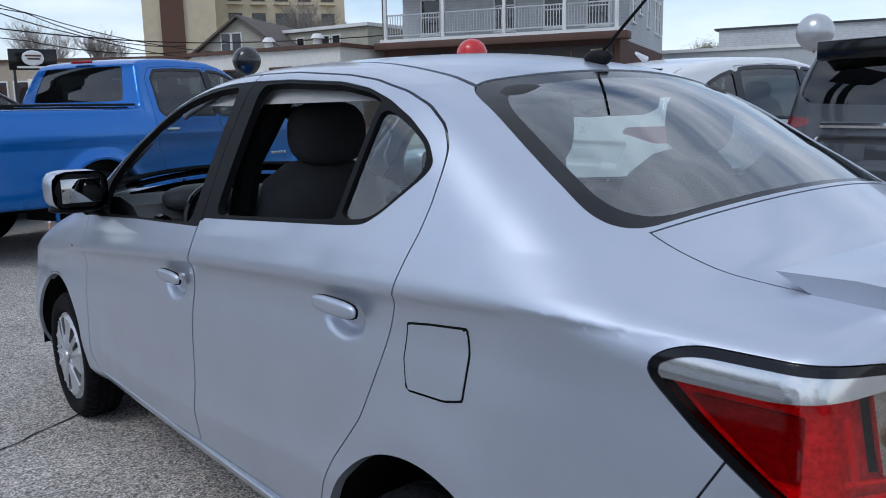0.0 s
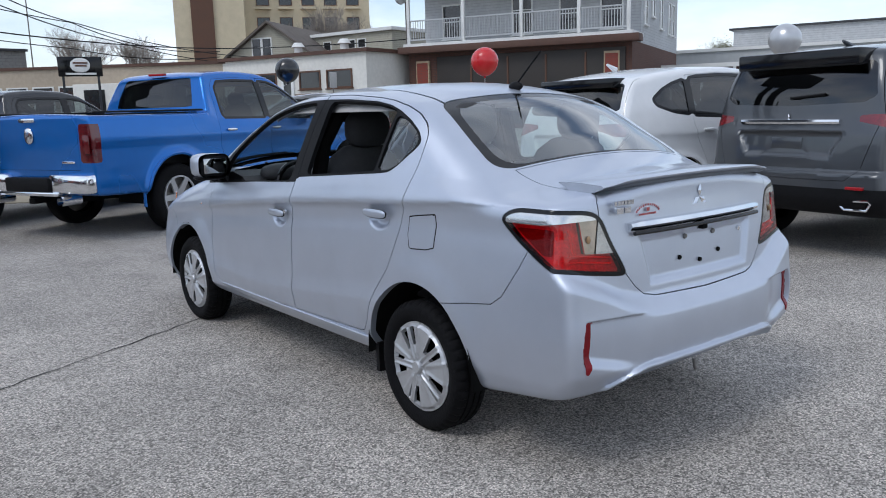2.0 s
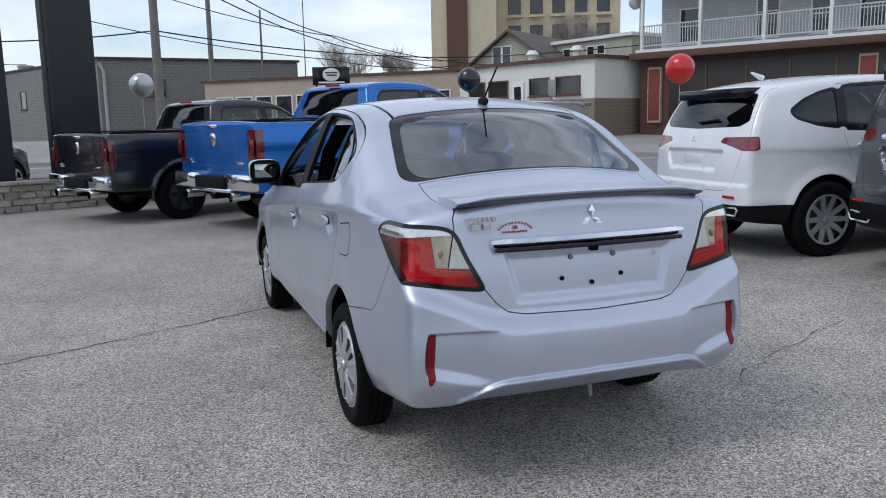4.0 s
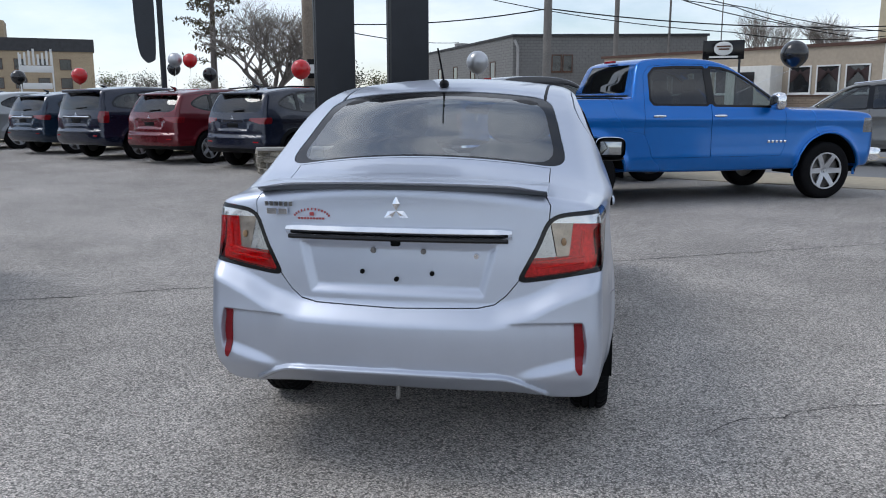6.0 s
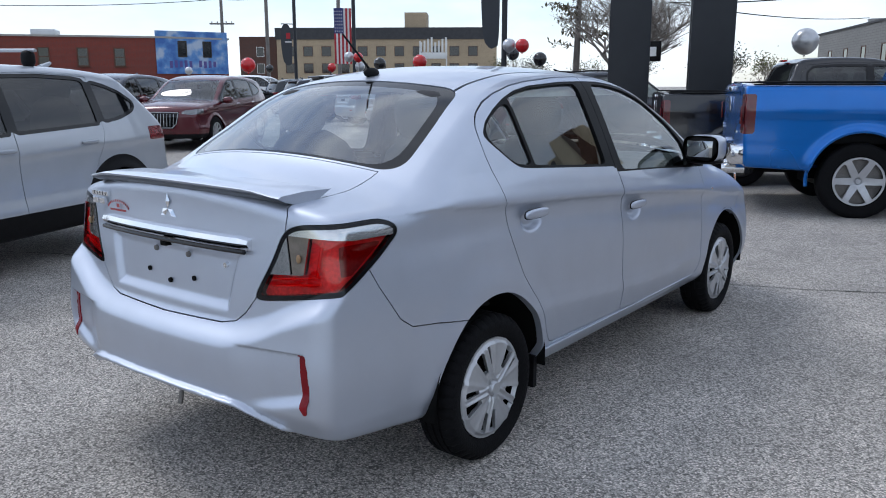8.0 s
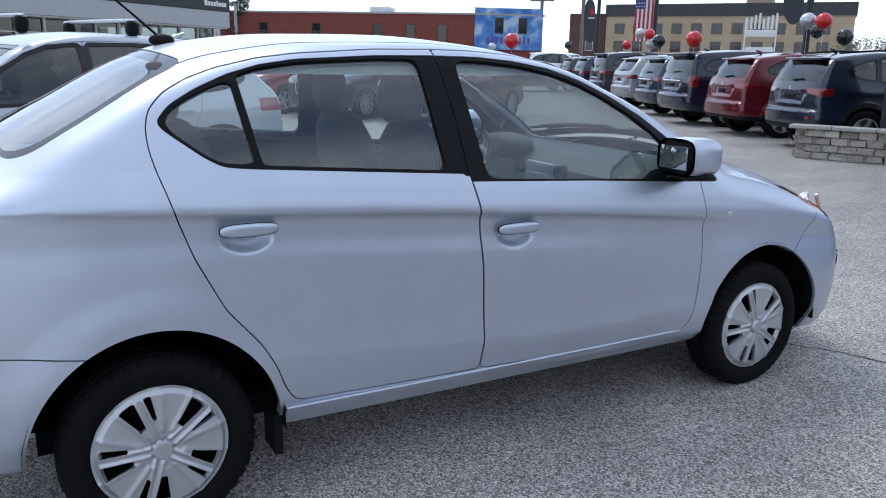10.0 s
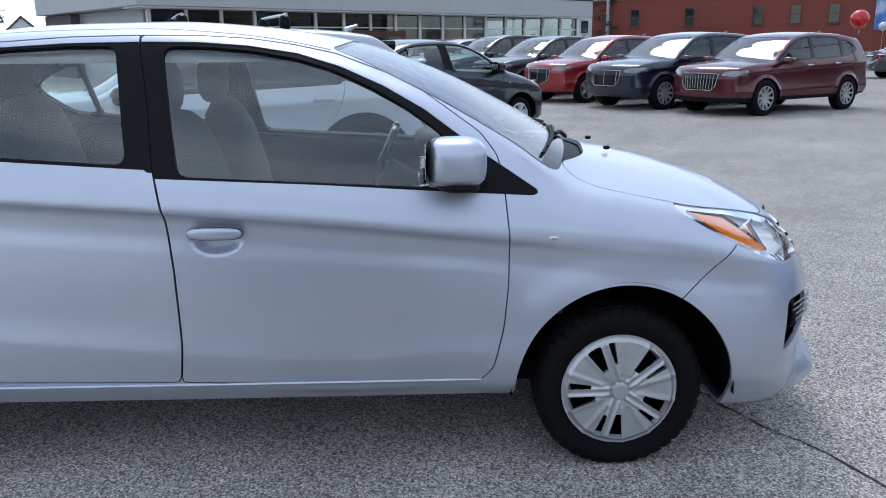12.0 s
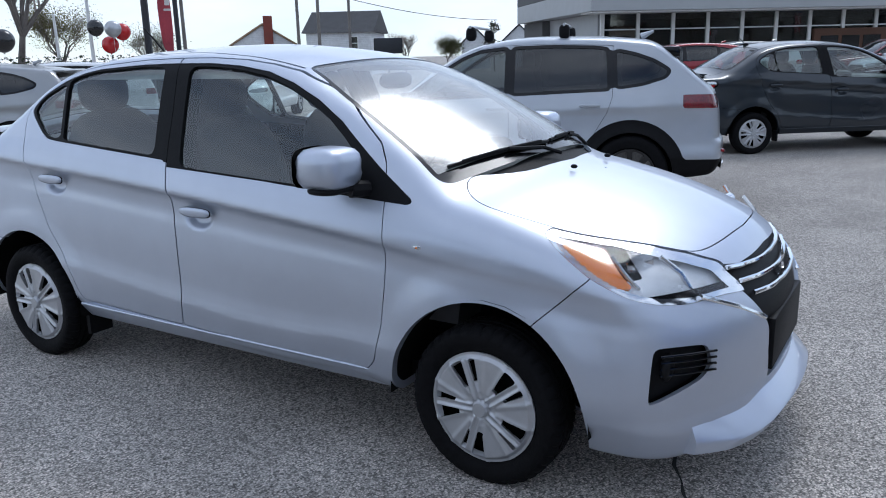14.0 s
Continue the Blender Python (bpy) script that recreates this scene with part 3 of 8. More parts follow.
def diamonds(name, parent, centre, size, mat, ahead, label=""):
    """Three lozenges that meet at a point."""
    bm = bmesh.new()
    for k in range(3):
        a = radians(90 + 120 * k)
        u, v = Vector((math.cos(a), 0, math.sin(a))), Vector((-math.sin(a), 0, math.cos(a)))
        ring = [Vector((0, 0, 0)), u * 0.5 + v * 0.27, u * 1.02, u * 0.5 - v * 0.27]
        base = [bm.verts.new(Vector(centre) + p * size) for p in ring]
        top = bm.verts.new(Vector(centre) + u * 0.5 * size + Vector((0, ahead * 0.007, 0)))
        for i in range(4):
            bm.faces.new((base[i], base[(i + 1) % 4], top))
        bm.faces.new(base)
    return part(name, bm, mat, parent, label)


LAMPSILVER = material("lamp_silver", (0.72, 0.73, 0.74), 0.25, 0.15, vary=0.12, scale=60)
SMOKED = material("smoked_lens", (0.34, 0.29, 0.24), 0.1, 0.6, coat=1.0, vary=0.25, scale=90)
REVERSE = material("reversing_lens", (0.40, 0.40, 0.40), 0.15, 0.7, coat=1.0, vary=0.2, scale=60)
AMBER_DIM = material("amber_bulb", (0.30, 0.19, 0.10), 0.25, vary=0.1)
REFLEX = material("red_reflector", (0.22, 0.004, 0.010), 0.3, coat=0.1, spec=0.25, vary=0.15, scale=60)
BRIGHTRED = material("bright_red_lens", (0.62, 0.02, 0.03), 0.15, coat=1.0, vary=0.1, scale=30)
REDGLASS = glass("red_lens_cover", (0.95, 0.020, 0.040), 0.0, 0.07, 4.0)
LAMPFACET = material("lamp_facets", (0.74, 0.72, 0.72), 0.35, 0.3, vary=0.25, scale=25, bump=0.5, bump_scale=90)
DARKFACET = material("lamp_dark_panel", (0.16, 0.15, 0.15), 0.4, vary=0.3, scale=25, bump=0.4, bump_scale=90)
GAP = 0.0019
FRONT_DOOR = [(-0.278, 1.447), (-0.24, 1.23), (-0.22, 1.04), (-0.19, 0.9), (-0.172, 0.72), (-0.165, 0.45), (-0.18, 0.338), (0.3, 0.325), (0.74, 0.313), (0.80, 0.325), (0.845, 0.37), (0.88, 0.51), (0.895, 0.66), (0.897, 0.8),
              (0.885, 0.93), (0.88, 1.0), (0.86, 1.07), (0.81, 1.135), (0.63, 1.262), (0.5, 1.325), (0.34, 1.385), (0.2, 1.415), (0.06, 1.435), (-0.1, 1.445)]
REAR_DOOR = [(-0.281, 1.447), (-0.243, 1.23), (-0.223, 1.04), (-0.193, 0.9), (-0.175, 0.72), (-0.168, 0.45), (-0.183, 0.338), (-0.5, 0.342), (-0.82, 0.347), (-0.87, 0.36), (-0.9, 0.41), (-0.925, 0.48), (-0.97, 0.56), (-1.07, 0.68), (-1.15, 0.84),
             (-1.2, 0.98), (-1.237, 1.1), (-1.25, 1.16), (-1.25, 1.215), (-1.235, 1.26), (-1.19, 1.305), (-1.12, 1.345), (-1.03, 1.378), (-0.9, 1.408), (-0.78, 1.424), (-0.5, 1.443)]
FRONT_TRIM = [(-0.219, 1.012), (-0.241, 1.23), (-0.2755, 1.427), (-0.1, 1.425), (0.06, 1.413), (0.22, 1.388), (0.36, 1.345), (0.5, 1.283), (0.63, 1.21), (0.74, 1.13), (0.83, 1.065), (0.985, 0.962), (0.992, 0.95), (0.975, 0.942), (0.7, 0.958), (0.3, 0.985)]
FRONT_GLASS = [(-0.135, 1.03), (-0.19, 1.402), (-0.05, 1.398), (0.08, 1.385), (0.22, 1.36), (0.34, 1.322), (0.46, 1.268), (0.57, 1.205), (0.66, 1.14), (0.72, 1.085), (0.735, 1.0), (0.72, 0.982), (0.3, 1.005)]
REAR_TRIM = [(-1.224, 1.226), (-1.2, 1.20), (-1.1, 1.125), (-1.05, 1.098), (-0.98, 1.09), (-0.226, 1.037), (-0.2465, 1.23), (-0.2805, 1.427), (-0.5, 1.424), (-0.78, 1.408), (-0.9, 1.39), (-1.0, 1.362), (-1.1, 1.32), (-1.18, 1.274)]
REAR_GLASS = [(-0.930, 1.112), (-0.32, 1.068), (-0.362, 1.403), (-0.5, 1.403), (-0.78, 1.388), (-0.9, 1.37), (-0.972, 1.35)]
QUARTER_GLASS = [(-1.192, 1.226), (-1.09, 1.145), (-1.045, 1.122), (-0.958, 1.115), (-0.999, 1.335), (-1.09, 1.298), (-1.16, 1.262)]
HEADLAMP = [(1.448, 0.885), (1.465, 0.893), (1.5, 0.888), (1.67, 0.855), (1.85, 0.803), (1.93, 0.77), (2.025, 0.678), (1.97, 0.69), (1.90, 0.688), (1.82, 0.703), (1.75, 0.725), (1.64, 0.772), (1.53, 0.835)]
AMBER_POLY = [(1.49, 0.872), (1.64, 0.838), (1.765, 0.748), (1.70, 0.746), (1.585, 0.795)]
FOG = [(1.84, 0.578), (1.90, 0.578), (1.962, 0.57), (1.975, 0.50), (1.955, 0.46), (1.89, 0.425), (1.832, 0.395)]
HOOD = [(-0.3, 1.265), (0.0, 1.265), (0.3, 1.225), (0.45, 1.15), (0.535, 1.085), (0.575, 1.09), (0.64, 1.16), (0.66, 1.22), (0.66, 1.32), (0.645, 1.43), (0.645, 1.49), (0.6, 1.6), (0.55, 1.68), (0.47, 1.80), (0.43, 1.862), (0.33, 1.893), (0.2, 1.912), (0.0, 1.925), (-0.3, 1.91)]
GRILLE = [(-0.4, 0.762), (0.0, 0.762), (0.30, 0.75), (0.43, 0.768), (0.40, 0.71), (0.33, 0.60), (0.305, 0.55), (0.30, 0.47), (0.26, 0.36), (-0.4, 0.355)]
LAMP_REAR = [(0.432, 0.748), (0.47, 0.748), (0.60, 0.765), (0.72, 0.785), (0.95, 0.785), (0.95, 1.005), (0.72, 1.003), (0.60, 0.995), (0.555, 0.985), (0.535, 0.965), (0.50, 0.875)]
LAMP_SIDE = [(-1.765, 0.955), (-1.785, 0.985), (-1.84, 1.003), (-1.95, 1.003), (-2.4, 1.01), (-2.4, 0.70), (-2.08, 0.745), (-2.03, 0.775), (-1.95, 0.82), (-1.85, 0.885)]
LID = [(-0.3, 0.648), (0.0, 0.648), (0.30, 0.656), (0.36, 0.668), (0.40, 0.70), (0.44, 0.75), (0.50, 0.85), (0.545, 0.97), (0.548, 1.02), (0.53, 1.05), (0.52, 1.4), (-0.3, 1.4)]
REAR_BUMPER = [(-1.2, 0.05), (-1.45, 0.592), (-1.6, 0.615), (-1.735, 0.632), (-1.79, 0.67), (-1.87, 0.79), (-1.93, 0.9), (-2.5, 0.9), (-2.5, 0.0), (-1.2, 0.0)]
FRONT_BUMPER = [(1.25, 0.0), (1.45, 0.585), (1.47, 0.61), (1.64, 0.768), (1.66, 0.84), (1.80, 1.0), (2.5, 1.0), (2.5, 0.0)]

REAR_TRIM, QUARTER_GLASS, REAR_GLASS, FRONT_GLASS = soft(REAR_TRIM, 0.02, [(-0.2805, 1.427), (-0.226, 1.037)]), soft(QUARTER_GLASS, 0.03), soft(REAR_GLASS, 0.02), soft(FRONT_GLASS, 0.025)
REAR_DOOR, FRONT_DOOR, HOOD = soft(REAR_DOOR, 0.02, [(-0.281, 1.447)]), soft(FRONT_DOOR, 0.02, [(-0.278, 1.447)]), soft(HOOD, 0.06)
LAMP_REAR, LAMP_SIDE, HEADLAMP, FOG, AMBER_POLY = soft(LAMP_REAR, 0.03), soft(LAMP_SIDE, 0.03), soft(HEADLAMP, 0.02), soft(FOG, 0.02), soft(AMBER_POLY, 0.012)


def build_sedan(name, label, body, res=0.015, near=True):
    root = tagged(new(name), label, "car")
    c = sedan_curves()
    rule = car_rule(c)
    if near:   # finer towards both ends, where the forms are small
        skin = joined(*[nets(rule, (-3 * h, a - 4 * h, 0.12), (0.95, b + 4 * h, top), h).cut(lambda x, y, z: np.minimum.reduce([x, y - a, b - y])) for a, b, h, top in ((-2.4, -1.80, 0.008, 1.3), (-1.80, 1.40, 0.0115, 1.6), (1.40, 2.3, 0.0095, 1.2))])
    else:
        skin = nets(rule, (-3 * res, -2.4, 0.12), (0.95, 2.3, 1.6), res).cut(lambda x, y, z: x)
    for ay, az, ar in c["arches"]:
        skin = skin.less(lambda x, y, z: np.minimum(ar - np.hypot(y - ay, z - az), x - 0.5))

    def rear_y(x, z):
        return -(c["yr"](z) - 0.2 * abs(x) ** 2.5 + sedan_ends(np.array(abs(x)), -2.0, np.array(z))[1])

    whole = skin

    def on_skin(x, z, front=True, lift=0.0):
        V = whole.V[(whole.V[:, 1] > 1.5) if front else (whole.V[:, 1] < -1.7)]
        y = V[np.argmin((V[:, 0] - abs(x)) ** 2 + (V[:, 2] - z) ** 2), 1]
        return (x, y + (lift if front else -lift), z)

    def take(rule_, gap=GAP):
        nonlocal skin
        got = skin.cut(rule_, gap)
        skin = skin.less(rule_, -gap)
        return got

    ww = spl((0.1, 0.44), (0.28, 0.462), (0.65, 0.572), (0.92, 0.622), (1.1, 0.66))
    wscreen = lambda x, y, z: np.minimum(-smax(smax(-(y + 0.26 * x * x - 0.37), -(1.175 - y - 0.26 * x * x), 0.05), x - ww(y), 0.07), z - 0.9)
    wr = spl((-1.75, 0.60), (-1.58, 0.592), (-1.35, 0.555), (-1.1, 0.505), (-0.9, 0.48))
    rscreen = lambda x, y, z: np.minimum(-smax(smax(1.135 + y - 0.2 * x * x, -(y - 0.2 * x * x + 1.66), 0.05), x - wr(y), 0.10), z - 0.9)
    lamp_r = lambda x, y, z: np.minimum(poly_sd(LAMP_REAR, x, z), poly_sd(LAMP_SIDE, y, z))
    lid = lambda x, y, z: np.minimum(poly_sd(LID, x, z), -1.672 - y + 0.2 * x * x)
    hood = lambda x, y, z: np.minimum(poly_sd(HOOD, x, y), z - 0.74)
    head = lambda x, y, z: np.minimum(poly_sd(HEADLAMP, y, z), x - 0.36)
    sides = (1, -1)
    fl = lambda s, k: s if k > 0 else s.mirrored()

    # glazing fore and aft, with its printed black rim
    g = take(wscreen, 0.001)
    inner = lambda x, y, z: np.minimum.reduce([y + 0.26 * x * x - 0.395, 1.12 - y - 0.26 * x * x, ww(y) - 0.022 - x])
    ws = g.cut(inner).both().moved(-0.003).put("windshield", SCREEN if near else GLASS, root, "clear windshield")
    g.less(inner).both().moved(-0.003).put("windshield_rim", GLOSSBLACK, ws)
    g = take(rscreen, 0.001)
    inner = lambda x, y, z: -smax(smax(1.19 + y - 0.2 * x * x, -(y - 0.2 * x * x + 1.645), 0.05), x - wr(y) + 0.045, 0.12)
    rw = g.cut(inner).both().moved(-0.003).put("rear_window", REARGLASS if near else GLASS, root, "clear curved rear window")
    g.less(inner).both().moved(-0.003).put("rear_window_rim", GLOSSBLACK, rw)
    cowl = take(lambda x, y, z: np.minimum.reduce([1.30 - y, y + 0.26 * x * x - 1.175, 0.53 - x, z - 0.9, -hood(x, y, z)]), 0.0)
    cowl.both().moved(-0.02).put("cowl", BLACK, root, "black plastic wiper cowl")
    take(hood).both().put("hood", body, root, "", 0.014)
    # lamps
    h = take(head, 0.001)
    amber = lambda x, y, z: np.minimum(poly_sd(AMBER_POLY, y, z), x - 0.4)
    for k in sides:
        lamp = fl(h, k).moved(-0.001).put("headlight", LAMPGLASS, root, "clear headlight with an amber corner")
        deep = h.moved(-0.03)
        fl(h.cut(lambda x, y, z: head(x, y, z), 0.001).less(lambda x, y, z: head(x, y, z), 0.007 + 0.008).moved(-0.004), k).put("lamp_rim", CHROME, lamp)
        fl(deep.less(amber).cut(lambda x, y, z: 1.74 - y), k).moved(0.012).put("lamp_housing", LAMPSILVER, lamp)
        fl(deep.less(amber).cut(lambda x, y, z: y - 1.74), k).moved(0.010).put("reflector", LAMPSILVER, lamp)
        fl(h.cut(amber).moved(-0.004), k).put("turn_signal", AMBER, lamp, "amber turn signal", 0.02)
        for cx, cy, cz, cr, ln in ((0.61, 1.752, 0.772, 0.050, "low_beam"), (0.475, 1.862, 0.738, 0.043, "high_beam")):
            bowl(ln, (k * cx, cy - 0.006, cz), cr, k, lamp)
        bar("lamp_divider", [(k * 0.585, 1.80, 0.815), (k * 0.555, 1.855, 0.765), (k * 0.535, 1.89, 0.70)], 0.009, CLEARLENS, lamp)
        bar("lamp_divider", [(k * 0.715, 1.69, 0.835), (k * 0.705, 1.735, 0.775), (k * 0.69, 1.77, 0.735)], 0.007, CLEARLENS, lamp)
        fl(h.cut(lambda x, y, z: np.minimum(0.724 - z, y - 1.80) + 0 * x).moved(-0.006), k).put("lower_shade", GLOSSBLACK, lamp)
    t = take(lamp_r, 0.001)
    for k in sides:
        lamp = fl(t.less(lamp_r, 0.015), k).put("taillight", GLOSSBLACK, root, "red and clear taillight in a black rim", 0.01)
        lens = t.cut(lamp_r, 0.015)
        white = lambda x, y, z: z - 0.948 - 0.10 * np.clip(-1.95 - y, 0, 1)
        clear = lambda x, y, z: np.minimum(poly_sd([(0.47, 0.834), (0.618, 0.842), (0.630, 0.960), (0.53, 0.960)], x, z), -1.9 - y)
        fl(lens.cut(white), k).put("upper_strip", CLEARLENS, lamp, "clear strip")
        low = lens.less(white)
        block_ = low.cut(clear)
        fl(block_.cut(lambda x, y, z: 0.560 - x - 0.2 * (z - 0.9)), k).put("reverse_lens", REVERSE, lamp, "clear reversing lens", 0.004)
        sig = fl(block_.cut(lambda x, y, z: x - 0.564 + 0.2 * (z - 0.9)).moved(-0.004), k).put("signal_lens", SMOKED, lamp, "clear signal lens with an amber bulb", 0.004)
        ellipsoid("signal_bulb", (k * 0.598, rear_y(0.598, 0.89) - 0.001, 0.892), (0.009, 0.006, 0.014), AMBER_DIM, sig)
        red = low.less(clear)
        inner_red = lambda x, y, z: np.minimum(poly_sd([(-1.83, 0.93), (-2.0, 0.93), (-2.0, 0.84), (-1.96, 0.84)], y, z), x - 0.6)
        lens_ob = fl(red, k).put("red_lens", REDGLASS, lamp, "clear red lens", 0.004)
        fl(red.less(inner_red).moved(-0.022), k).put("reflector", LAMPFACET, lens_ob)
        fl(red.cut(inner_red).moved(-0.018), k).put("side_lens", DARKFACET, lens_ob, "dark inner panel")
        for dz in (0.0, 0.022):
            bar("light_guide", [(k * xx, on_skin(xx, 0.797 + dz + 0.12 * (xx - 0.5), False, 0.0)[1] + 0.012, 0.797 + dz + 0.12 * (xx - 0.5)) for xx in (0.50, 0.53, 0.56, 0.59, 0.62, 0.65, 0.67)], 0.005, BRIGHTRED, lens_ob)
        bar("light_guide", [(k * xx, on_skin(xx, zz, False, 0.0)[1] + 0.012, zz) for xx, zz in ((0.655, 0.835), (0.66, 0.88), (0.665, 0.93))], 0.005, BRIGHTRED, lens_ob)
    # grille, fog lamp openings, reflectors
    gr = take(lambda x, y, z: np.minimum.reduce([poly_sd(GRILLE, x, z), y - 1.88, 0.46 - x]), 0.0)
    grille = gr.both().moved(-0.018).put("grille", BLACK, root, "black grille with chrome bars", 0.0)
    for z, x1 in ((0.735, 0.375), (0.695, 0.36), (0.655, 0.33)):
        pts = [on_skin(xx, z + 0.10 * abs(xx) ** 2, True, -0.002) for xx in np.linspace(-x1, x1, 13)]
        bar("grille_bar", pts, 0.0085, CHROME, grille, "chrome bar")
    bm = bmesh.new()
    box(bm, (-0.262, 2.07, 0.385), (0.262, 2.096, 0.565), 0.006)
    part("plate_holder", bm, BLACK, grille, "", True)
    for k in sides:
        bar("chrome_strip", [on_skin(k * 0.565, 0.700, True, 0.002), on_skin(k * 0.45, 0.652, True, 0.002), on_skin(k * 0.325, 0.588, True, 0.002)], 0.009, CHROME, grille)
    fog = take(lambda x, y, z: np.minimum(poly_sd(FOG, y, z), x - 0.55), 0.0)
    for k in sides:
        f = fl(fog.moved(-0.03), k).put("fog_opening", BLACK, root, "black fog lamp opening")
        for z in (0.55, 0.53, 0.51, 0.49):
            bar("fin", [(k * 0.745, 1.86, z + 0.004), (k * 0.67, 1.925, z), (k * 0.59, 1.985, z - 0.003)], 0.004, GLOSSBLACK, f)
        ellipsoid("fog_blank", (k * 0.70, 1.868, 0.508), (0.045, 0.018, 0.045), BLACK, f)
    for k in sides:
        refl = skin.cut(lambda x, y, z: np.minimum(poly_sd([(0.640, 0.612), (0.668, 0.612), (0.680, 0.52), (0.674, 0.425), (0.664, 0.420), (0.650, 0.445)], x, z), -1.9 - y))
        fl(refl.moved(0.004), k).put("reflector", REFLEX, root, "narrow dark red reflector", 0.012)
    take(lid).both().put("trunk_lid", body, root, "", 0.014)
    fb = take(lambda x, y, z: np.where(y > 1.0, poly_sd(FRONT_BUMPER, y, z), -1.0))
    fb.both().put("front_bumper", body, root, "", 0.014)
    rb = take(lambda x, y, z: np.where(y < -1.0, poly_sd(REAR_BUMPER, y, z), -1.0))
    rb.both().put("rear_bumper", body, root, "", 0.014)
    bm = bmesh.new()
    rows = []
    for x in np.linspace(-0.64, 0.64, 33):
        a = abs(x)
        y0 = on_skin(a, 0.30, True)[1]
        e = 1 - 0.75 * float(ramp(np.array(a - 0.56), 0.08))
        drop = 0.025 * float(ramp(np.array(a - 0.25), 0.2))
        rows.append([bm.verts.new((x, y0 + dy, zz)) for dy, zz in ((-0.03, 0.345 - drop), (0.0, 0.328 - drop), (0.060 * e, 0.276 - drop * 0.8), (0.066 * e, 0.266 - drop * 0.8), (0.046 * e, 0.226 - drop * 0.6), (-0.06, 0.222 - drop * 0.6))])
    for p, q in zip(rows, rows[1:]):
        for i in range(5):
            bm.faces.new((p[i], q[i], q[i + 1], p[i + 1]))
    bm.faces.new(rows[0])
    bm.faces.new(rows[-1][::-1])
    part("front_lip", bm, body, root, "low front lip", True)
    # doors
    seam = spl((0.338, -0.183), (0.45, -0.168), (0.72, -0.175), (0.9, -0.193), (1.04, -0.223), (1.23, -0.243), (1.447, -0.281))
    post = lambda x, y, z: np.minimum.reduce([0.02 - np.abs(y - seam(z)), z - 1.03, 1.426 - z, x - 0.35])
    dark_trim = union(side_of(FRONT_TRIM), side_of(REAR_TRIM), post)
    trim = skin.cut(dark_trim)
    skin = skin.less(dark_trim)
    fd, rd = take(side_of(FRONT_DOOR)), take(side_of(REAR_DOOR))
    fg, rg, qg = side_of(FRONT_GLASS), side_of(REAR_GLASS), side_of(QUARTER_GLASS)
    wider = lambda f: (lambda x, y, z: f(x, y, z) + 0.013)
    bar_y = lambda z: -0.944 - 0.178 * (z - 1.113)   # the upright between the rear door's two panes
    wide_r, wide_q = wider(rg), wider(qg)
    fg = wider(fg)
    rg = lambda x, y, z: np.minimum(wide_r(x, y, z), y - bar_y(z) - 0.010)
    qg = lambda x, y, z: np.minimum(wide_q(x, y, z), bar_y(z) - 0.010 - y)
    allglass = union(fg, rg, qg)
    frame_ = trim.less(allglass).moved(-0.003)
    pillar = lambda x, y, z: np.minimum.reduce([0.02 - np.abs(y - seam(z)), z - 1.02, 1.42 - z, x - 0.35])
    backing = whole.cut(pillar).moved(-0.007)
    handle_at = {"front_door": (-0.035, 0.829), "rear_door": (-0.995, 0.906)}
    for k in sides:
        for nm, sk, ydiv, gls in (("front_door", fd, 1, fg), ("rear_door", rd, -1, rg)):
            d = fl(sk, k).put(nm, body, root, "", 0.014)
            cutf = lambda x, y, z: ydiv * (y - seam(z)) - 0.0018
            fl(frame_.cut(cutf), k).put("window_trim", BLACK, d, "black window surround", 0.022)
            if k > 0 or not near:
                fl(trim.cut(gls).moved(-0.012), k).put("window_glass", GLASS, d, "raised clear window")
            if nm == "rear_door":
                fl(trim.cut(qg).moved(-0.010), k).put("quarter_glass", GLASS, d)
            hy, hz = handle_at[nm]
            hd = ellipsoid("door_handle", (k * 0.802, hy, hz + 0.012), (0.012, 0.086, 0.019), body, d, power=3.2)
            ellipsoid("handle_gap", (k * 0.7985, hy, hz + 0.011), (0.0075, 0.0880, 0.0208), LINER, hd, power=3.2)
            if k < 0 and nm == "front_door":
                bm = bmesh.new()
                bmesh.ops.create_cone(bm, cap_ends=True, segments=14, radius1=0.011, radius2=0.010, depth=0.012, matrix=pose(-0.797, -0.135, 0.855, 0, 90, 0))
                part("key_lock", bm, CHROME, d, "chrome key lock", True)
    # roof and the rest of the side
    roof = take(lambda x, y, z: np.minimum.reduce([z - 1.3, 0.486 - x, y + 1.14, 0.38 - y - 0.26 * x * x]), 0.0)
    ditch = lambda x, y, z: x - 0.472 + 0 * y
    r = roof.less(ditch).both().put("roof_panel", body, root, "", 0.008)
    for k in sides:
        fl(roof.cut(ditch).moved(-0.006), k).put("roof_ditch", BLACK, r, "black roof moulding")
    fender = skin.cut(lambda x, y, z: y - 0.86)
    rest = skin.less(lambda x, y, z: y - 0.86)
    for k in sides:
        fl(fender, k).put("front_fender", body, root, "", 0.03)
        b = fl(rest, k).put("body_side", body, root, "", 0.03)
        if k < 0:
            fp = [(-1.232, 0.92), (-1.30, 0.93), (-1.405, 0.942), (-1.41, 0.90), (-1.398, 0.81), (-1.35, 0.797), (-1.235, 0.79), (-1.224, 0.85)]
            lid_f = rest.cut(side_of(fp))
            lid_f.mirrored().moved(0.0015).put("fuel_door", body, b, "", 0.003)
            rest.cut(side_of(fp), -0.005).less(side_of(fp)).mirrored().moved(0.0004).put("fuel_door_gap", LINER, b)
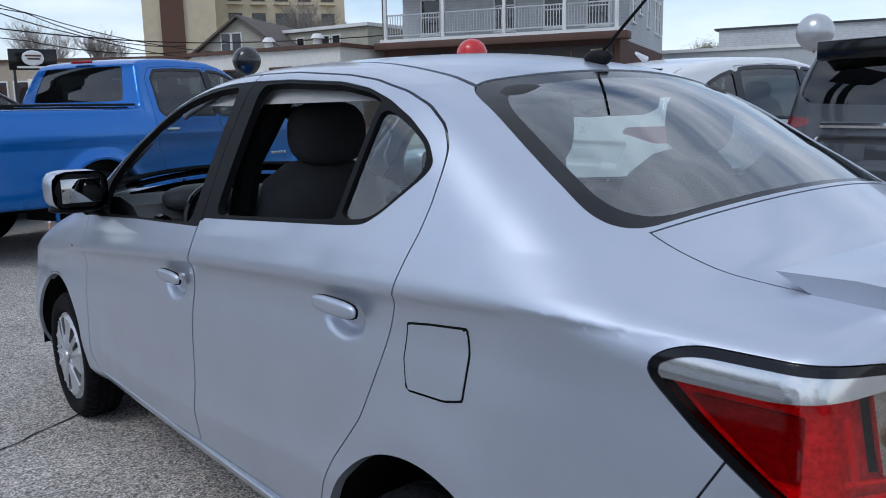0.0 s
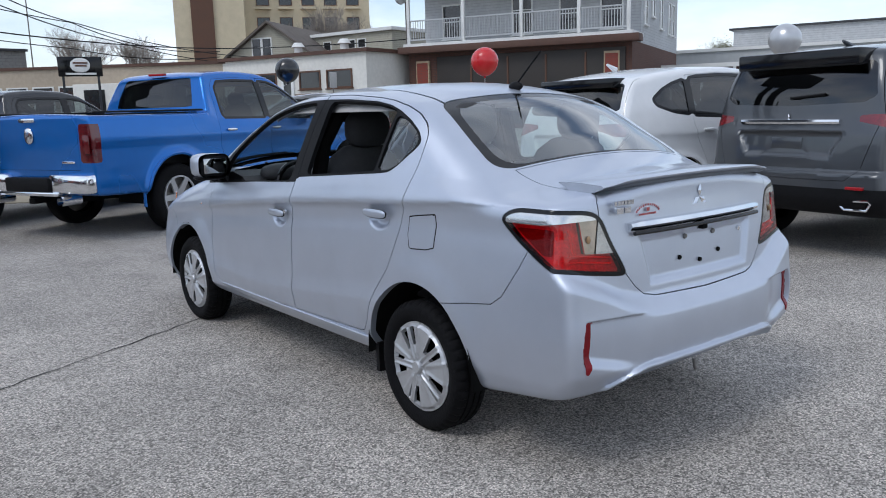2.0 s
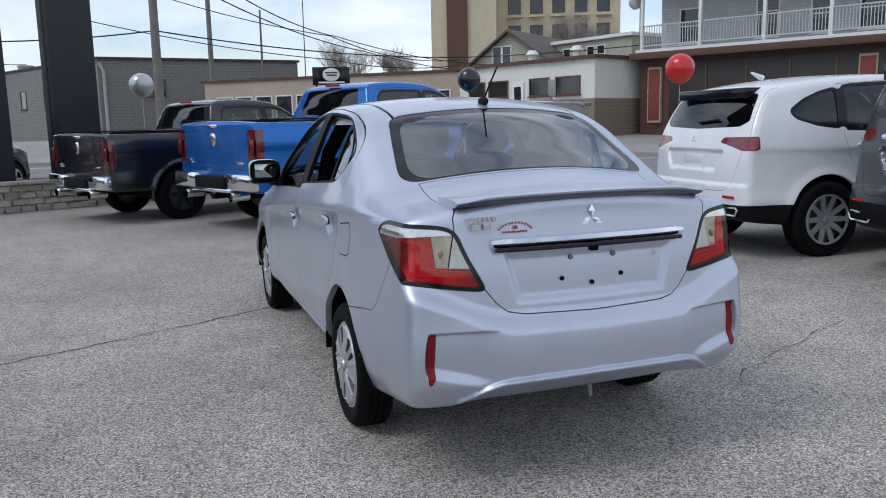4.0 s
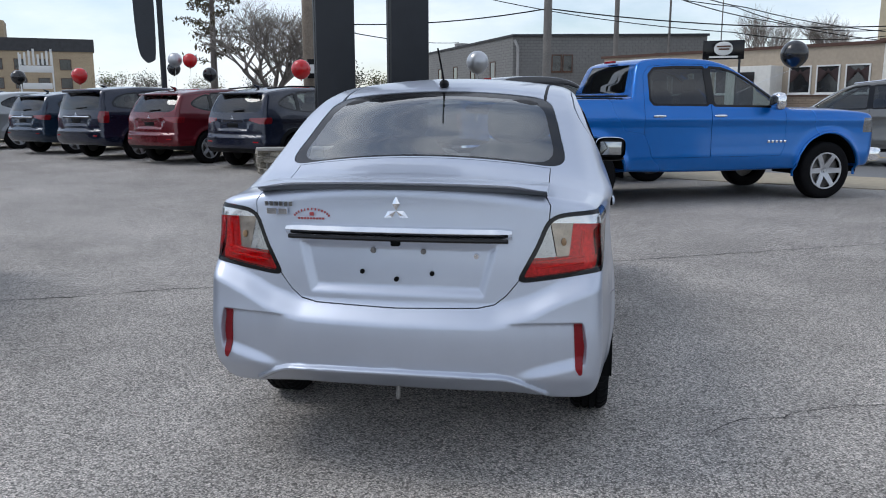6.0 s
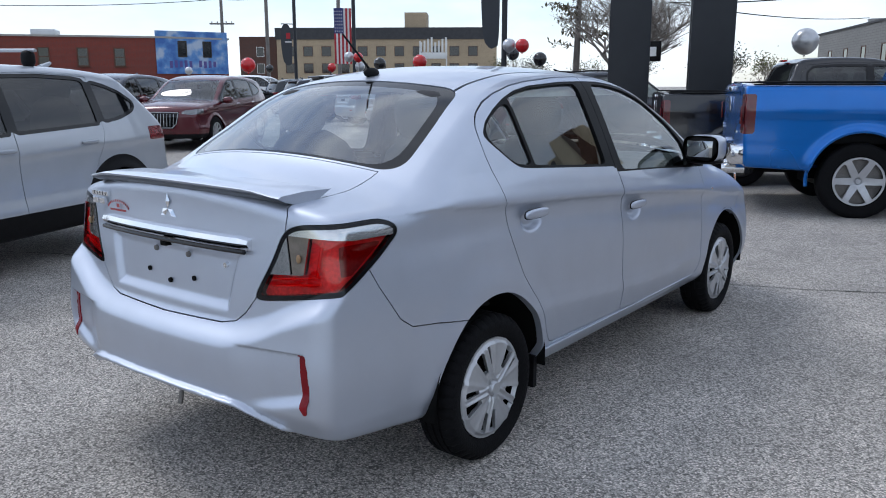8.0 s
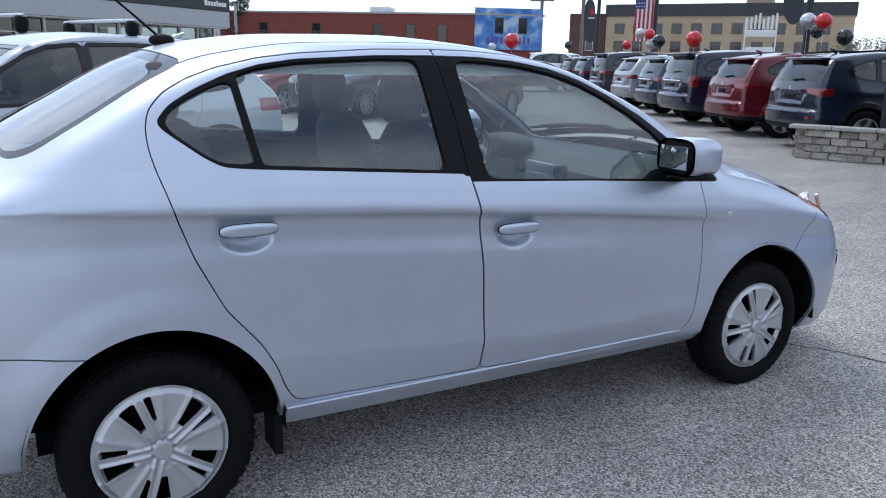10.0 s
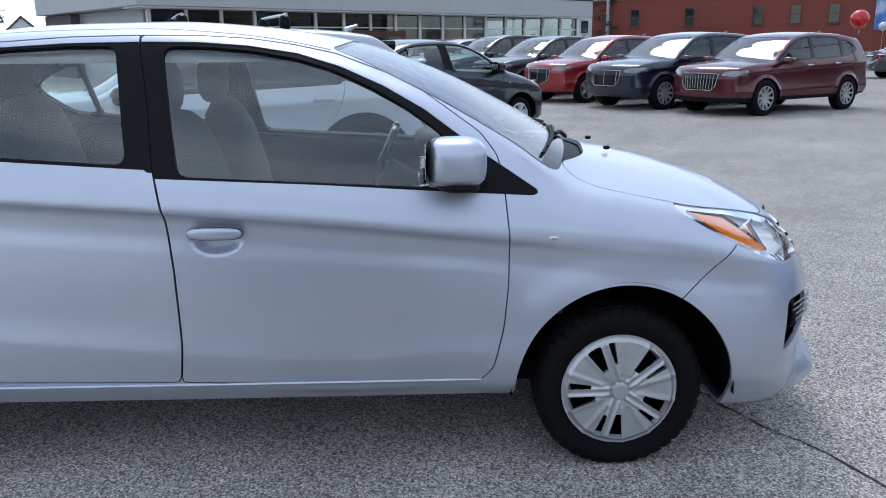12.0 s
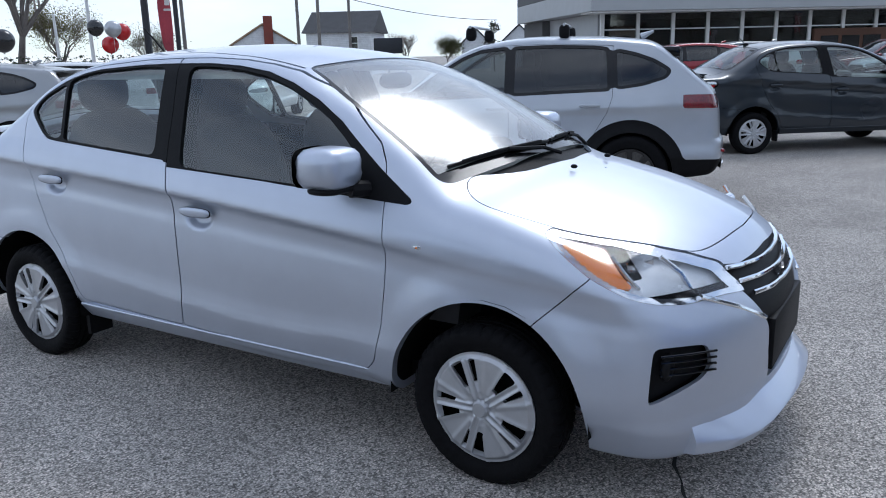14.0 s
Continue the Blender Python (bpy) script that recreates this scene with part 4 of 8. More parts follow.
        side_lamp = ellipsoid("side_marker", (k * 0.786, 1.035, 0.808), (0.009, 0.032, 0.012), CLEARLENS, root, "small clear side marker lamp")
        ellipsoid("marker_bulb", (k * 0.790, 1.035, 0.808), (0.006, 0.006, 0.006), AMBER, side_lamp)
    # sills: dark lower edge
    for k in sides:
        fl(backing, k).put("pillar_cover", BLACK, root)
        bar("door_pillar", [(k * 0.66, -0.235, 0.95), (k * 0.605, -0.245, 1.2), (k * 0.50, -0.285, 1.40)], 0.04, LINER, root)
        for ay, az, ar in c["arches"]:
            arch_liner(root, ay, az, ar + 0.012, 0.47, 0.80, k)
        for y in (1.275, -1.275):
            wheel(root, 0.712, y, 0.284, 0.168, 0.196, "cover", ALLOY, k, 200 if near else 28)
        bm = bmesh.new()   # the sill stands a little proud of the door's foot and turns under
        rows = []
        for y in np.linspace(-0.895, 0.905, 25):
            x = float(c["plan"](np.array(y))) - 0.043
            rows.append([bm.verts.new((k * (x + dx), y, zz)) for dx, zz in ((-0.012, 0.3335), (0.004, 0.3325), (0.0065, 0.328), (0.003, 0.321), (-0.010, 0.300), (-0.042, 0.258), (-0.07, 0.254))])
        for p, q in zip(rows, rows[1:]):
            for i in range(6):
                bm.faces.new((p[i], q[i], q[i + 1], p[i + 1]))
        bmesh.ops.recalc_face_normals(bm, faces=bm.faces)
        part("sill", bm, body, root, "", True)
        block("mud_flap", (k * 0.64, -0.925, 0.16), (k * 0.76, -0.90, 0.30), BLACK, root)
        m = None
        for nm, mat, front in (("mirror", body, True), ("mirror_shell", BLACK, False)):
            o = ellipsoid(nm, (k * 0.848, 0.722, 1.068), (0.100, 0.092, 0.072), mat, m or root, "body-coloured door mirror" if front else "black mirror shell", power=4.0)
            for v in o.data.vertices:
                v.co.y = max(v.co.y, 0.642) if front else min(v.co.y, 0.641)
                if not front:
                    v.co.x, v.co.z = k * 0.848 + (v.co.x - k * 0.848) * 0.98, 1.068 + (v.co.z - 1.068) * 0.98
            m = m or o
        bm = bmesh.new()
        box(bm, (0.778, 0.6275, 1.024), (0.918, 0.632, 1.112), 0.002)
        bmesh.ops.transform(bm, matrix=Matrix.Diagonal((k, 1, 1, 1)), verts=bm.verts)
        part("mirror_glass", bm, material("mirror", (0.45, 0.47, 0.48), 0.02, 1.0, vary=0.01), m, "", True)
        ellipsoid("mirror_base", (k * 0.842, 0.730, 0.996), (0.100, 0.066, 0.018), BLACK, m, power=2.6)
        bar("mirror_arm", [(k * 0.735, 0.80, 0.985), (k * 0.80, 0.77, 0.99)], 0.03, BLACK, m)
    # underside and liners
    inner = nets(rule, (-0.12, -2.4, 0.12), (0.95, 2.3, 1.6), 0.05).cut(lambda x, y, z: x).moved(-0.045)
    for ay, az, ar in c["arches"]:
        inner = inner.less(lambda x, y, z: np.minimum(ar + 0.01 - np.hypot(y - ay, z - az), x - 0.44))
    inner = inner.less(lambda x, y, z: np.minimum(-1.88 - y, 0.47 - z))
    inner.cut(lambda x, y, z: np.maximum(c["zb"](y) - 0.05 - z, np.maximum(y - 1.12, -1.70 - y))).both().put("inner_shell", LINER, root)
    head_l = inner.cut(lambda x, y, z: np.minimum.reduce([z - 1.36, 0.30 - y, y + 1.12]))
    head_l.both().put("headliner", GREYTRIM, root, "grey headliner")
    # tail details
    bm = bmesh.new()
    rows = []
    for x in np.linspace(-0.535, 0.535, 31):
        a = abs(x)
        fade = 1 - ramp(np.array(a - 0.40), 0.135)
        y0, z0 = 0.17 * a * a, -0.055 * a * a
        rows.append([bm.verts.new((x, yy + y0, zz + z0)) for yy, zz in ((-1.90, 1.098), (-2.02, 1.100 + 0.002 * fade), (-2.112, 1.094 + 0.012 * fade), (-2.124, 1.088 + 0.013 * fade), (-2.119, 1.083 + 0.008 * fade), (-2.092, 1.072), (-2.0, 1.050))])
    edge = [[p[i].co.copy() for i in (4, 5, 6)] for p in rows]
    for p, q in zip(rows, rows[1:]):
        for k in range(6):
            bm.faces.new((p[k], q[k], q[k + 1], p[k + 1]))
    bm.faces.new(rows[0])
    bm.faces.new(rows[-1][::-1])
    sp = part("spoiler", bm, body, root, "low lip spoiler", True)
    # shade under the lip, put in as a strip of darker grey
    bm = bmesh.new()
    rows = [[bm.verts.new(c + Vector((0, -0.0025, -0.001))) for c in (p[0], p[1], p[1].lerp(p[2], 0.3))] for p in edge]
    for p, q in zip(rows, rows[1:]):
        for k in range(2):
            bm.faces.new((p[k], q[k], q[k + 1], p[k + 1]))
    part("spoiler_moulding", bm, material("lip_shade_grey", (0.10, 0.105, 0.115), 0.4, 0.2, vary=0.1), sp, "dark grey strip painted as shade under the lip", True)
    bm = bmesh.new()
    rows = []
    for x in np.linspace(-0.418, 0.418, 21):
        y = rear_y(x, 0.95)
        e = 0.010 * ramp(np.array(abs(x) - 0.39), 0.03)
        rows.append([bm.verts.new((x, y + dy, zz)) for dy, zz in ((0.004, 0.942 - e * 0.5), (-0.020, 0.938 - e * 0.5), (-0.026, 0.922), (-0.012, 0.898 + e * 0.5), (0.01, 0.886 + e * 0.5))])
    for p, q in zip(rows, rows[1:]):
        for k in range(4):
            bm.faces.new((p[k], q[k], q[k + 1], p[k + 1]))
    bm.faces.new(rows[0])
    bm.faces.new(rows[-1][::-1])
    cg = part("chrome_garnish", bm, CHROME, root, "chrome bar over the plate recess", True)
    # a black bar stands for the dark ground mirrored in the chrome's lower half
    bar("garnish_underside", [(x, rear_y(x, 0.90) - 0.018, 0.897) for x in np.linspace(-0.405, 0.405, 9)], 0.0085, GLOSSBLACK, cg)
    diamonds("rear_emblem", root, (0, rear_y(0, 0.995) - 0.002, 0.997), 0.052, CHROME, -1, "chrome three-lozenge emblem")
    for x in (-0.128, 0.131):
        bm = bmesh.new()
        bmesh.ops.create_cone(bm, cap_ends=True, segments=10, radius1=0.009, radius2=0.009, depth=0.01, matrix=pose(x, rear_y(x, 0.772) - 0.001, 0.772, 90, 0, 0))
        part("plate_hole", bm, LINER, root, "", True)
    for x, z, mt in ((0.0, 0.748, LINER), (-0.088, 0.85, STEEL), (0.098, 0.85, STEEL), (0.29, 0.838, CHROME)):
        bm = bmesh.new()
        bmesh.ops.create_cone(bm, cap_ends=True, segments=12, radius1=0.012 if mt != LINER else 0.009, radius2=0.009, depth=0.012, matrix=pose(x, rear_y(x, z) - 0.002, z, 90, 0, 0))
        part("plate_screw", bm, mt, root, "", True)
    block("rear_camera", (-0.016, rear_y(0, 0.89) - 0.02, 0.872), (0.016, rear_y(0, 0.89) + 0.02, 0.9), LINER, root, "", 0.004)
    for x in (-0.22, 0.0, 0.22):
        bm = bmesh.new()
        prism(bm, [(-2.0, 0.33), (-2.085, 0.338), (-2.13, 0.372), (-2.11, 0.405)], x - 0.007, x + 0.007, 0)
        part("diffuser_fin", bm, body, root)
    bar("exhaust_pipe", [(0.42, -1.5, 0.325), (0.42, -1.86, 0.325)], 0.024, material("sooty_steel", (0.05, 0.048, 0.046), 0.6, 0.7, vary=0.2, scale=20), root, "", 12)
    bar("tow_eye", [(0.0, -2.10, 0.335), (0.0, -2.11, 0.29)], 0.009, STEEL, root)
    # antenna, wipers, nozzles
    an = ellipsoid("antenna", (0, -1.065, 1.462), (0.022, 0.045, 0.022), BLACK, root, "black roof antenna with a thin rod")
    bar("rod", [(0, -1.075, 1.475), (0, -1.16, 1.55), (0, -1.235, 1.615)], 0.0048, BLACK, an, "", 8, 0.004)
    for k in (1, -1):
        nz = ellipsoid("washer_nozzle", (k * 0.175, 1.34, 1.019), (0.008, 0.014, 0.008), BLACK, root)

    def on_glass(x, ye, lift):
        y = ye - 0.26 * x * x
        return Vector((x, y, c["prof"](ye) - 0.15 * x * x + lift))
    for x0, x1, e0, e1 in ((0.57, -0.02, 1.115, 1.14), (-0.06, -0.62, 1.135, 1.10)):
        w = bar("wiper", [on_glass(x0 + (x1 - x0) * t, e0 + (e1 - e0) * t, 0.006) for t in np.linspace(0, 1, 9)], 0.007, BLACK, root, "black wiper blade", 6)
        bar("wiper_arm", [on_glass(x1 + 0.02, e1 + 0.07, 0.004), on_glass(x1 + 0.10, e1 + 0.035, 0.016), on_glass((x0 + x1) / 2, (e0 + e1) / 2 + 0.01, 0.018)], 0.008, BLACK, w, "", 6)
        bar("wiper_spine", [on_glass(x0 + (x1 - x0) * t, e0 + (e1 - e0) * t + 0.006, 0.018) for t in np.linspace(0.1, 0.9, 5)], 0.005, BLACK, w, "", 6)
    diamonds("front_emblem", root, on_skin(0, 0.69, True, 0.004), 0.065, CHROME, 1, "chrome three-lozenge emblem")
    # cabin
    block("floor_pan", (-0.66, -1.6, 0.27), (0.66, 1.1, 0.34), LINER, root)
    for x in (-0.36, 0.36):
        seat(root, x, -0.12, 0.44, FABRIC)
        seat(root, x * 0.98, -0.98, 0.46, FABRIC, 0.56)
    ellipsoid("parcel_shelf", (0, -1.45, 1.02), (0.56, 0.26, 0.05), DASH, root, power=4)
    bm = bmesh.new()
    prism(bm, [(1.16, 0.93), (1.05, 1.0), (0.86, 1.01), (0.72, 0.985), (0.64, 0.93), (0.62, 0.80), (0.70, 0.66), (0.80, 0.5), (1.1, 0.5)], -0.64, 0.64, 0)
    dash = part("dashboard", bm, DASH, root, "dark dashboard", False)
    bm = bmesh.new()
    box(bm, (-0.11, 0.615, 0.72), (0.11, 0.645, 0.95), 0.012)
    part("centre_stack", bm, material("silver_trim", (0.35, 0.36, 0.37), 0.35, 0.5, vary=0.05), dash, "", True)
    block("screen", (-0.085, 0.606, 0.80), (0.085, 0.618, 0.90), material("screen_glass", (0.35, 0.38, 0.40), 0.08, coat=1.0, vary=0.1), dash, "", 0.004)
    for x in (-0.56, -0.16, 0.16, 0.56):
        bm = bmesh.new()
        bmesh.ops.create_cone(bm, cap_ends=True, segments=18, radius1=0.038, radius2=0.034, depth=0.03, matrix=pose(x, 0.628, 0.915, 90, 0, 0))
        part("air_vent", bm, GLOSSBLACK, dash, "", True)
    ellipsoid("instrument_hood", (-0.36, 0.68, 1.0), (0.17, 0.09, 0.055), DASH, dash, power=2.6)
    sw = new("steering_wheel")
    sw.parent = root
    turn = pose(-0.36, 0.44, 0.90, -24, 0, 0)
    ring = [turn @ Vector((0.18 * math.cos(a), 0, 0.18 * math.sin(a))) for a in np.linspace(0, 2 * math.pi, 33)]
    bar("wheel_rim", ring, 0.016, GLOSSBLACK, sw, "", 8)
    for a in (10, 170, 270):
        bar("spoke", [turn @ Vector((0.05 * math.cos(radians(a)), 0.02, 0.05 * math.sin(radians(a)))), turn @ Vector((0.175 * math.cos(radians(a)), 0, 0.175 * math.sin(radians(a))))], 0.015, GREYTRIM, sw)
    ellipsoid("airbag", turn @ Vector((0, 0.02, 0)), (0.065, 0.035, 0.06), DASH, sw)
    bar("column", [turn @ Vector((0, 0.03, 0)), turn @ Vector((0, 0.28, -0.02))], 0.035, DASH, sw)
    ellipsoid("inner_mirror", (0, 0.42, 1.33), (0.115, 0.02, 0.035), GLOSSBLACK, root, power=3)
    return root


sedan = build_sedan("sedan", "silver lilac four-door sedan, clean, parked on the asphalt", SILVER)
# lettering on the lid as plain bars, and the red oval sticker
for i in range(6):
    bm = bmesh.new()
    box(bm, (-0.500 + i * 0.0185, -2.095, 1.005), (-0.486 + i * 0.0185, -2.083, 1.021))
    part("badge_bar", bm, CHROME, sedan, "chrome model badge")
for i in range(2):
    bm = bmesh.new()
    box(bm, (-0.492 + i * 0.045, -2.10, 0.975), (-0.455 + i * 0.042, -2.086, 0.998), 0.002)
    part("badge_bar", bm, CHROME, sedan, "chrome model badge")
STICKER = material("sticker_red", (0.42, 0.06, 0.06), 0.4, vary=0.1)
bm = bmesh.new()
for i in range(13):
    a = radians(158 - i * 11.4)
    m = pose(-0.318 + 0.070 * math.cos(a), -2.1005, 0.960 + 0.036 * math.sin(a), 0, 0, 0) @ pose(0, 0, 0, 0, 90 - math.degrees(a) * 0.55 - 40, 0)
    box(bm, (-0.0026, -0.0008, -0.0042), (0.0026, 0.0008, 0.0042), 0, m)
for i in range(9):
    box(bm, (-0.37 + i * 0.0115, -2.1018, 0.9585), (-0.3625 + i * 0.0115, -2.1000, 0.9655))
box(bm, (-0.326, -2.1018, 0.972), (-0.31, -2.1000, 0.985))
part("sticker", bm, STICKER, sedan, "small red dealer sticker")



def asphalt(name, tone, speck):
    """Rolled asphalt: pale and dark stones in a grey binder, with broad stains."""
    m = MATS[name] = bpy.data.materials.new(name)
    m.use_nodes = True
    n, l = m.node_tree.nodes, m.node_tree.links
    b = n["Principled BSDF"]
    co = n.new("ShaderNodeTexCoord")

    def tex(kind, scale, detail=4.0, rough=0.5):
        t = n.new(kind)
        t.inputs["Scale"].default_value = scale
        if kind.endswith("Noise"):
            t.inputs["Detail"].default_value, t.inputs["Roughness"].default_value = detail, rough
        l.new(co.outputs["Object"], t.inputs["Vector"])
        return t

    def fit_range(src, a, b_, c, d):
        r = n.new("ShaderNodeMapRange")
        for key, v in (("From Min", a), ("From Max", b_), ("To Min", c), ("To Max", d)):
            r.inputs[key].default_value = v
        l.new(src, r.inputs["Value"])
        return r.outputs[0]

    def times(a, b_):
        q = n.new("ShaderNodeMath")
        q.operation = "MULTIPLY"
        l.new(a, q.inputs[0])
        l.new(b_, q.inputs[1])
        return q.outputs[0]
    stone = tex("ShaderNodeTexVoronoi", 140)
    sep = n.new("ShaderNodeSeparateColor")
    l.new(stone.outputs["Color"], sep.inputs[0])
    stones = fit_range(sep.outputs[0], 0.0, 1.0, 1 - speck, 1 + speck)
    clump = fit_range(tex("ShaderNodeTexNoise", 28, 3).outputs["Fac"], 0.3, 0.7, 0.93, 1.07)
    pits = fit_range(stone.outputs["Distance"], 0.0, 0.75, 1.2, 0.5)
    stain = fit_range(tex("ShaderNodeTexNoise", 0.55, 6, 0.62).outputs["Fac"], 0.32, 0.68, 0.80, 1.16)
    blot = fit_range(tex("ShaderNodeTexNoise", 2.3, 5, 0.6).outputs["Fac"], 0.3, 0.7, 0.90, 1.08)
    total = times(times(stones, pits), times(clump, times(stain, blot)))
    sc = n.new("ShaderNodeVectorMath")
    sc.operation = "SCALE"
    sc.inputs[0].default_value = tone
    l.new(total, sc.inputs["Scale"])
    l.new(sc.outputs[0], b.inputs["Base Color"])
    b.inputs["Roughness"].default_value = 0.85
    bn = n.new("ShaderNodeBump")
    bn.inputs["Strength"].default_value, bn.inputs["Distance"].default_value = 0.8, 0.006
    l.new(stones, bn.inputs["Height"])
    l.new(bn.outputs["Normal"], b.inputs["Normal"])
    return m


ASPHALT = asphalt("asphalt", (0.505, 0.465, 0.422), 0.72)
bm = bmesh.new()
box(bm, (-400, -400, -0.3), (400, 400, 0))
tagged(part("ground", bm, ASPHALT, None, "worn light grey asphalt of the car lot"), category="ground", kind="structure")


# ---------------------------------------------------------------- other vehicles
def suv_tail(x, y, z):
    """A bumper that stands out below the gate, and a hollow for the plate."""
    plate = -0.028 * ramp(poly_sd([(-0.52, 1.0), (0.52, 1.0), (0.40, 0.79), (-0.40, 0.79)], x, z), 0.035)
    return 0 * x, plate + 0.035 * (1 - ramp(z - 0.665, 0.035))


def suv_curves(hatch=0.0, box=0.0):
    """A crossover 4.6 m long, 1.86 m wide and 1.69 m high; hatch: how far the tail leans; box: how upright it is."""
    return dict(
        prof=spl((2.45, 0.74), (2.28, 0.90), (2.2, 0.96), (2.0, 1.03), (1.6, 1.09), (1.18, 1.125), (0.75, 1.37), (0.42, 1.55), (0.1, 1.64), (-0.4, 1.688), (-1.0, 1.676 + 0.026 * box), (-1.6, 1.622 + 0.063 * box), (-2.0, 1.555 + 0.105 * box), (-2.4, 1.48 + 0.13 * box)),
        plan=spl((2.4, 0.80), (2.0, 0.87), (1.5, 0.92), (0.9, 0.925), (0, 0.93), (-0.9, 0.93), (-1.5, 0.92), (-2.0, 0.87), (-2.4, 0.82)),
        zl=spl((-2.4, 0.52), (0, 0.50), (2.4, 0.48)), zc=spl((-2.4, 1.0), (-1.0, 0.97), (1.0, 0.90), (2.4, 0.80)),
        zb=spl((-2.4, 1.21), (-1.9, 1.19), (-1.0, 1.16), (0.9, 1.085), (1.3, 1.06), (2.4, 0.98)),
        inset=spl((-0.5, 0.10), (0.0, 0.08), (0.4, 0.045), (0.9, 0.012), (1.0, 0.008), (1.3, 0.03), (1.7, 0.045), (1.9, 0.046), (2.05, 0.036), (2.5, 0.05), (3.0, 0.075)),
        yf=spl((0.15, 2.12), (0.3, 2.25), (0.5, 2.29), (0.75, 2.29), (0.88, 2.26), (1.0, 2.20), (1.1, 2.05)),
        yr=spl((0.2, 2.12), (0.35, 2.20), (0.5, 2.265), (0.72, 2.265), (0.95, 2.25), (1.1, 2.21), (1.3, 2.12 - 0.10 * hatch + 0.08 * box), (1.5, 1.99 - 0.2 * hatch + 0.16 * box), (1.65, 1.87 - 0.28 * hatch + 0.22 * box)),
        zbot=spl((2.4, 0.27), (1.6, 0.29), (-1.6, 0.30), (-2.4, 0.37)),
        arches=((1.35, 0.34, 0.42), (-1.35, 0.34, 0.42)), tumble=0.30, tumble2=0.10, crown=0.07, cf=0.16, cr=0.06, front=(0.32, 2.4, 0.16, 2.6), round=(0.065, 0.09, 0.06, 0.05), flare=0.022, ends=[suv_tail])


def truck_curves():
    """A crew cab pickup 5.9 m long, with a bed."""
    return dict(
        prof=spl((3.1, 0.98), (2.95, 1.13), (2.86, 1.195), (2.6, 1.245), (2.2, 1.268), (1.5, 1.285), (1.1, 1.50), (0.72, 1.74), (0.45, 1.87), (0.1, 1.935), (-0.35, 1.95), (-0.8, 1.925), (-0.95, 1.875), (-1.06, 1.62), (-1.12, 1.44), (-1.2, 1.425), (-2.0, 1.42), (-3.2, 1.42)),
        plan=spl((3.1, 0.93), (2.6, 0.985), (1.9, 1.01), (0, 1.01), (-1.1, 1.01), (-1.8, 1.015), (-3.1, 1.0)),
        zl=spl((-3, 0.62), (3, 0.60)), zc=spl((-3, 1.12), (0, 1.12), (3, 1.08)), zb=spl((-3.1, 1.43), (-1.25, 1.43), (-0.9, 1.31), (1.3, 1.27), (3, 1.2)),
        inset=spl((-0.6, 0.09), (0.0, 0.06), (0.6, 0.02), (1.0, 0.006), (1.3, 0.012), (1.8, 0.018), (2.0, 0.010), (2.3, 0.018), (3.0, 0.05)),
        yf=spl((0.3, 2.78), (0.5, 2.88), (0.8, 2.93), (1.05, 2.92), (1.2, 2.88)), yr=spl((0.4, 2.86), (0.6, 2.93), (1.0, 2.94), (1.5, 2.935)),
        zbot=spl((3, 0.45), (0, 0.42), (-3, 0.52)), arches=((1.95, 0.40, 0.52), (-1.72, 0.40, 0.51)), tumble=0.32, tumble2=0.1, crown=0.035, cf=0.14, cr=0.02,
        front=(0.20, 2.8, 0.03, 3.0), round=(0.045, 0.08, 0.035, 0.05), flare=0.035)


SUV_GLASS = [[(0.93, 1.105), (0.82, 1.175), (0.55, 1.345), (0.32, 1.475), (0.15, 1.535), (-0.1, 1.56), (-0.1, 1.14)],
             [(-0.2, 1.145), (-0.2, 1.562), (-0.6, 1.568), (-1.0, 1.55), (-1.1, 1.535), (-1.12, 1.18)],
             [(-1.22, 1.185), (-1.2, 1.525), (-1.5, 1.495), (-1.72, 1.42), (-1.86, 1.30), (-1.84, 1.24), (-1.7, 1.21)]]
QUARTER_TAPER = soft([(-1.22, 1.195), (-1.2, 1.52), (-1.38, 1.48), (-1.55, 1.42), (-1.70, 1.33), (-1.66, 1.285), (-1.45, 1.225)], 0.025)
SUV_DOORS = [[(-0.15, 0.42), (-0.15, 1.60), (0.12, 1.575), (0.4, 1.475), (0.6, 1.35), (0.85, 1.18), (1.02, 1.05), (1.02, 0.7), (0.93, 0.48), (0.85, 0.42)],
             [(-0.154, 0.42), (-0.154, 1.60), (-0.6, 1.605), (-1.17, 1.575), (-1.17, 1.1), (-1.12, 0.95), (-0.98, 0.72), (-0.9, 0.45), (-0.86, 0.42)]]
TRUCK_GLASS = [[(1.16, 1.30), (0.95, 1.45), (0.7, 1.62), (0.5, 1.73), (0.3, 1.79), (0.13, 1.80), (0.13, 1.32)], [(0.02, 1.325), (0.02, 1.80), (-0.4, 1.80), (-0.72, 1.78), (-0.80, 1.70), (-0.82, 1.38), (-0.78, 1.335)]]
TRUCK_DOORS = [[(0.075, 0.62), (0.075, 1.85), (0.3, 1.845), (0.55, 1.77), (0.85, 1.60), (1.18, 1.35), (1.24, 1.2), (1.24, 0.75), (1.17, 0.62)], [(0.071, 0.62), (0.071, 1.85), (-0.4, 1.85), (-0.8, 1.82), (-0.9, 1.7), (-0.93, 1.3), (-0.93, 0.95), (-0.85, 0.75), (-0.80, 0.62)]]


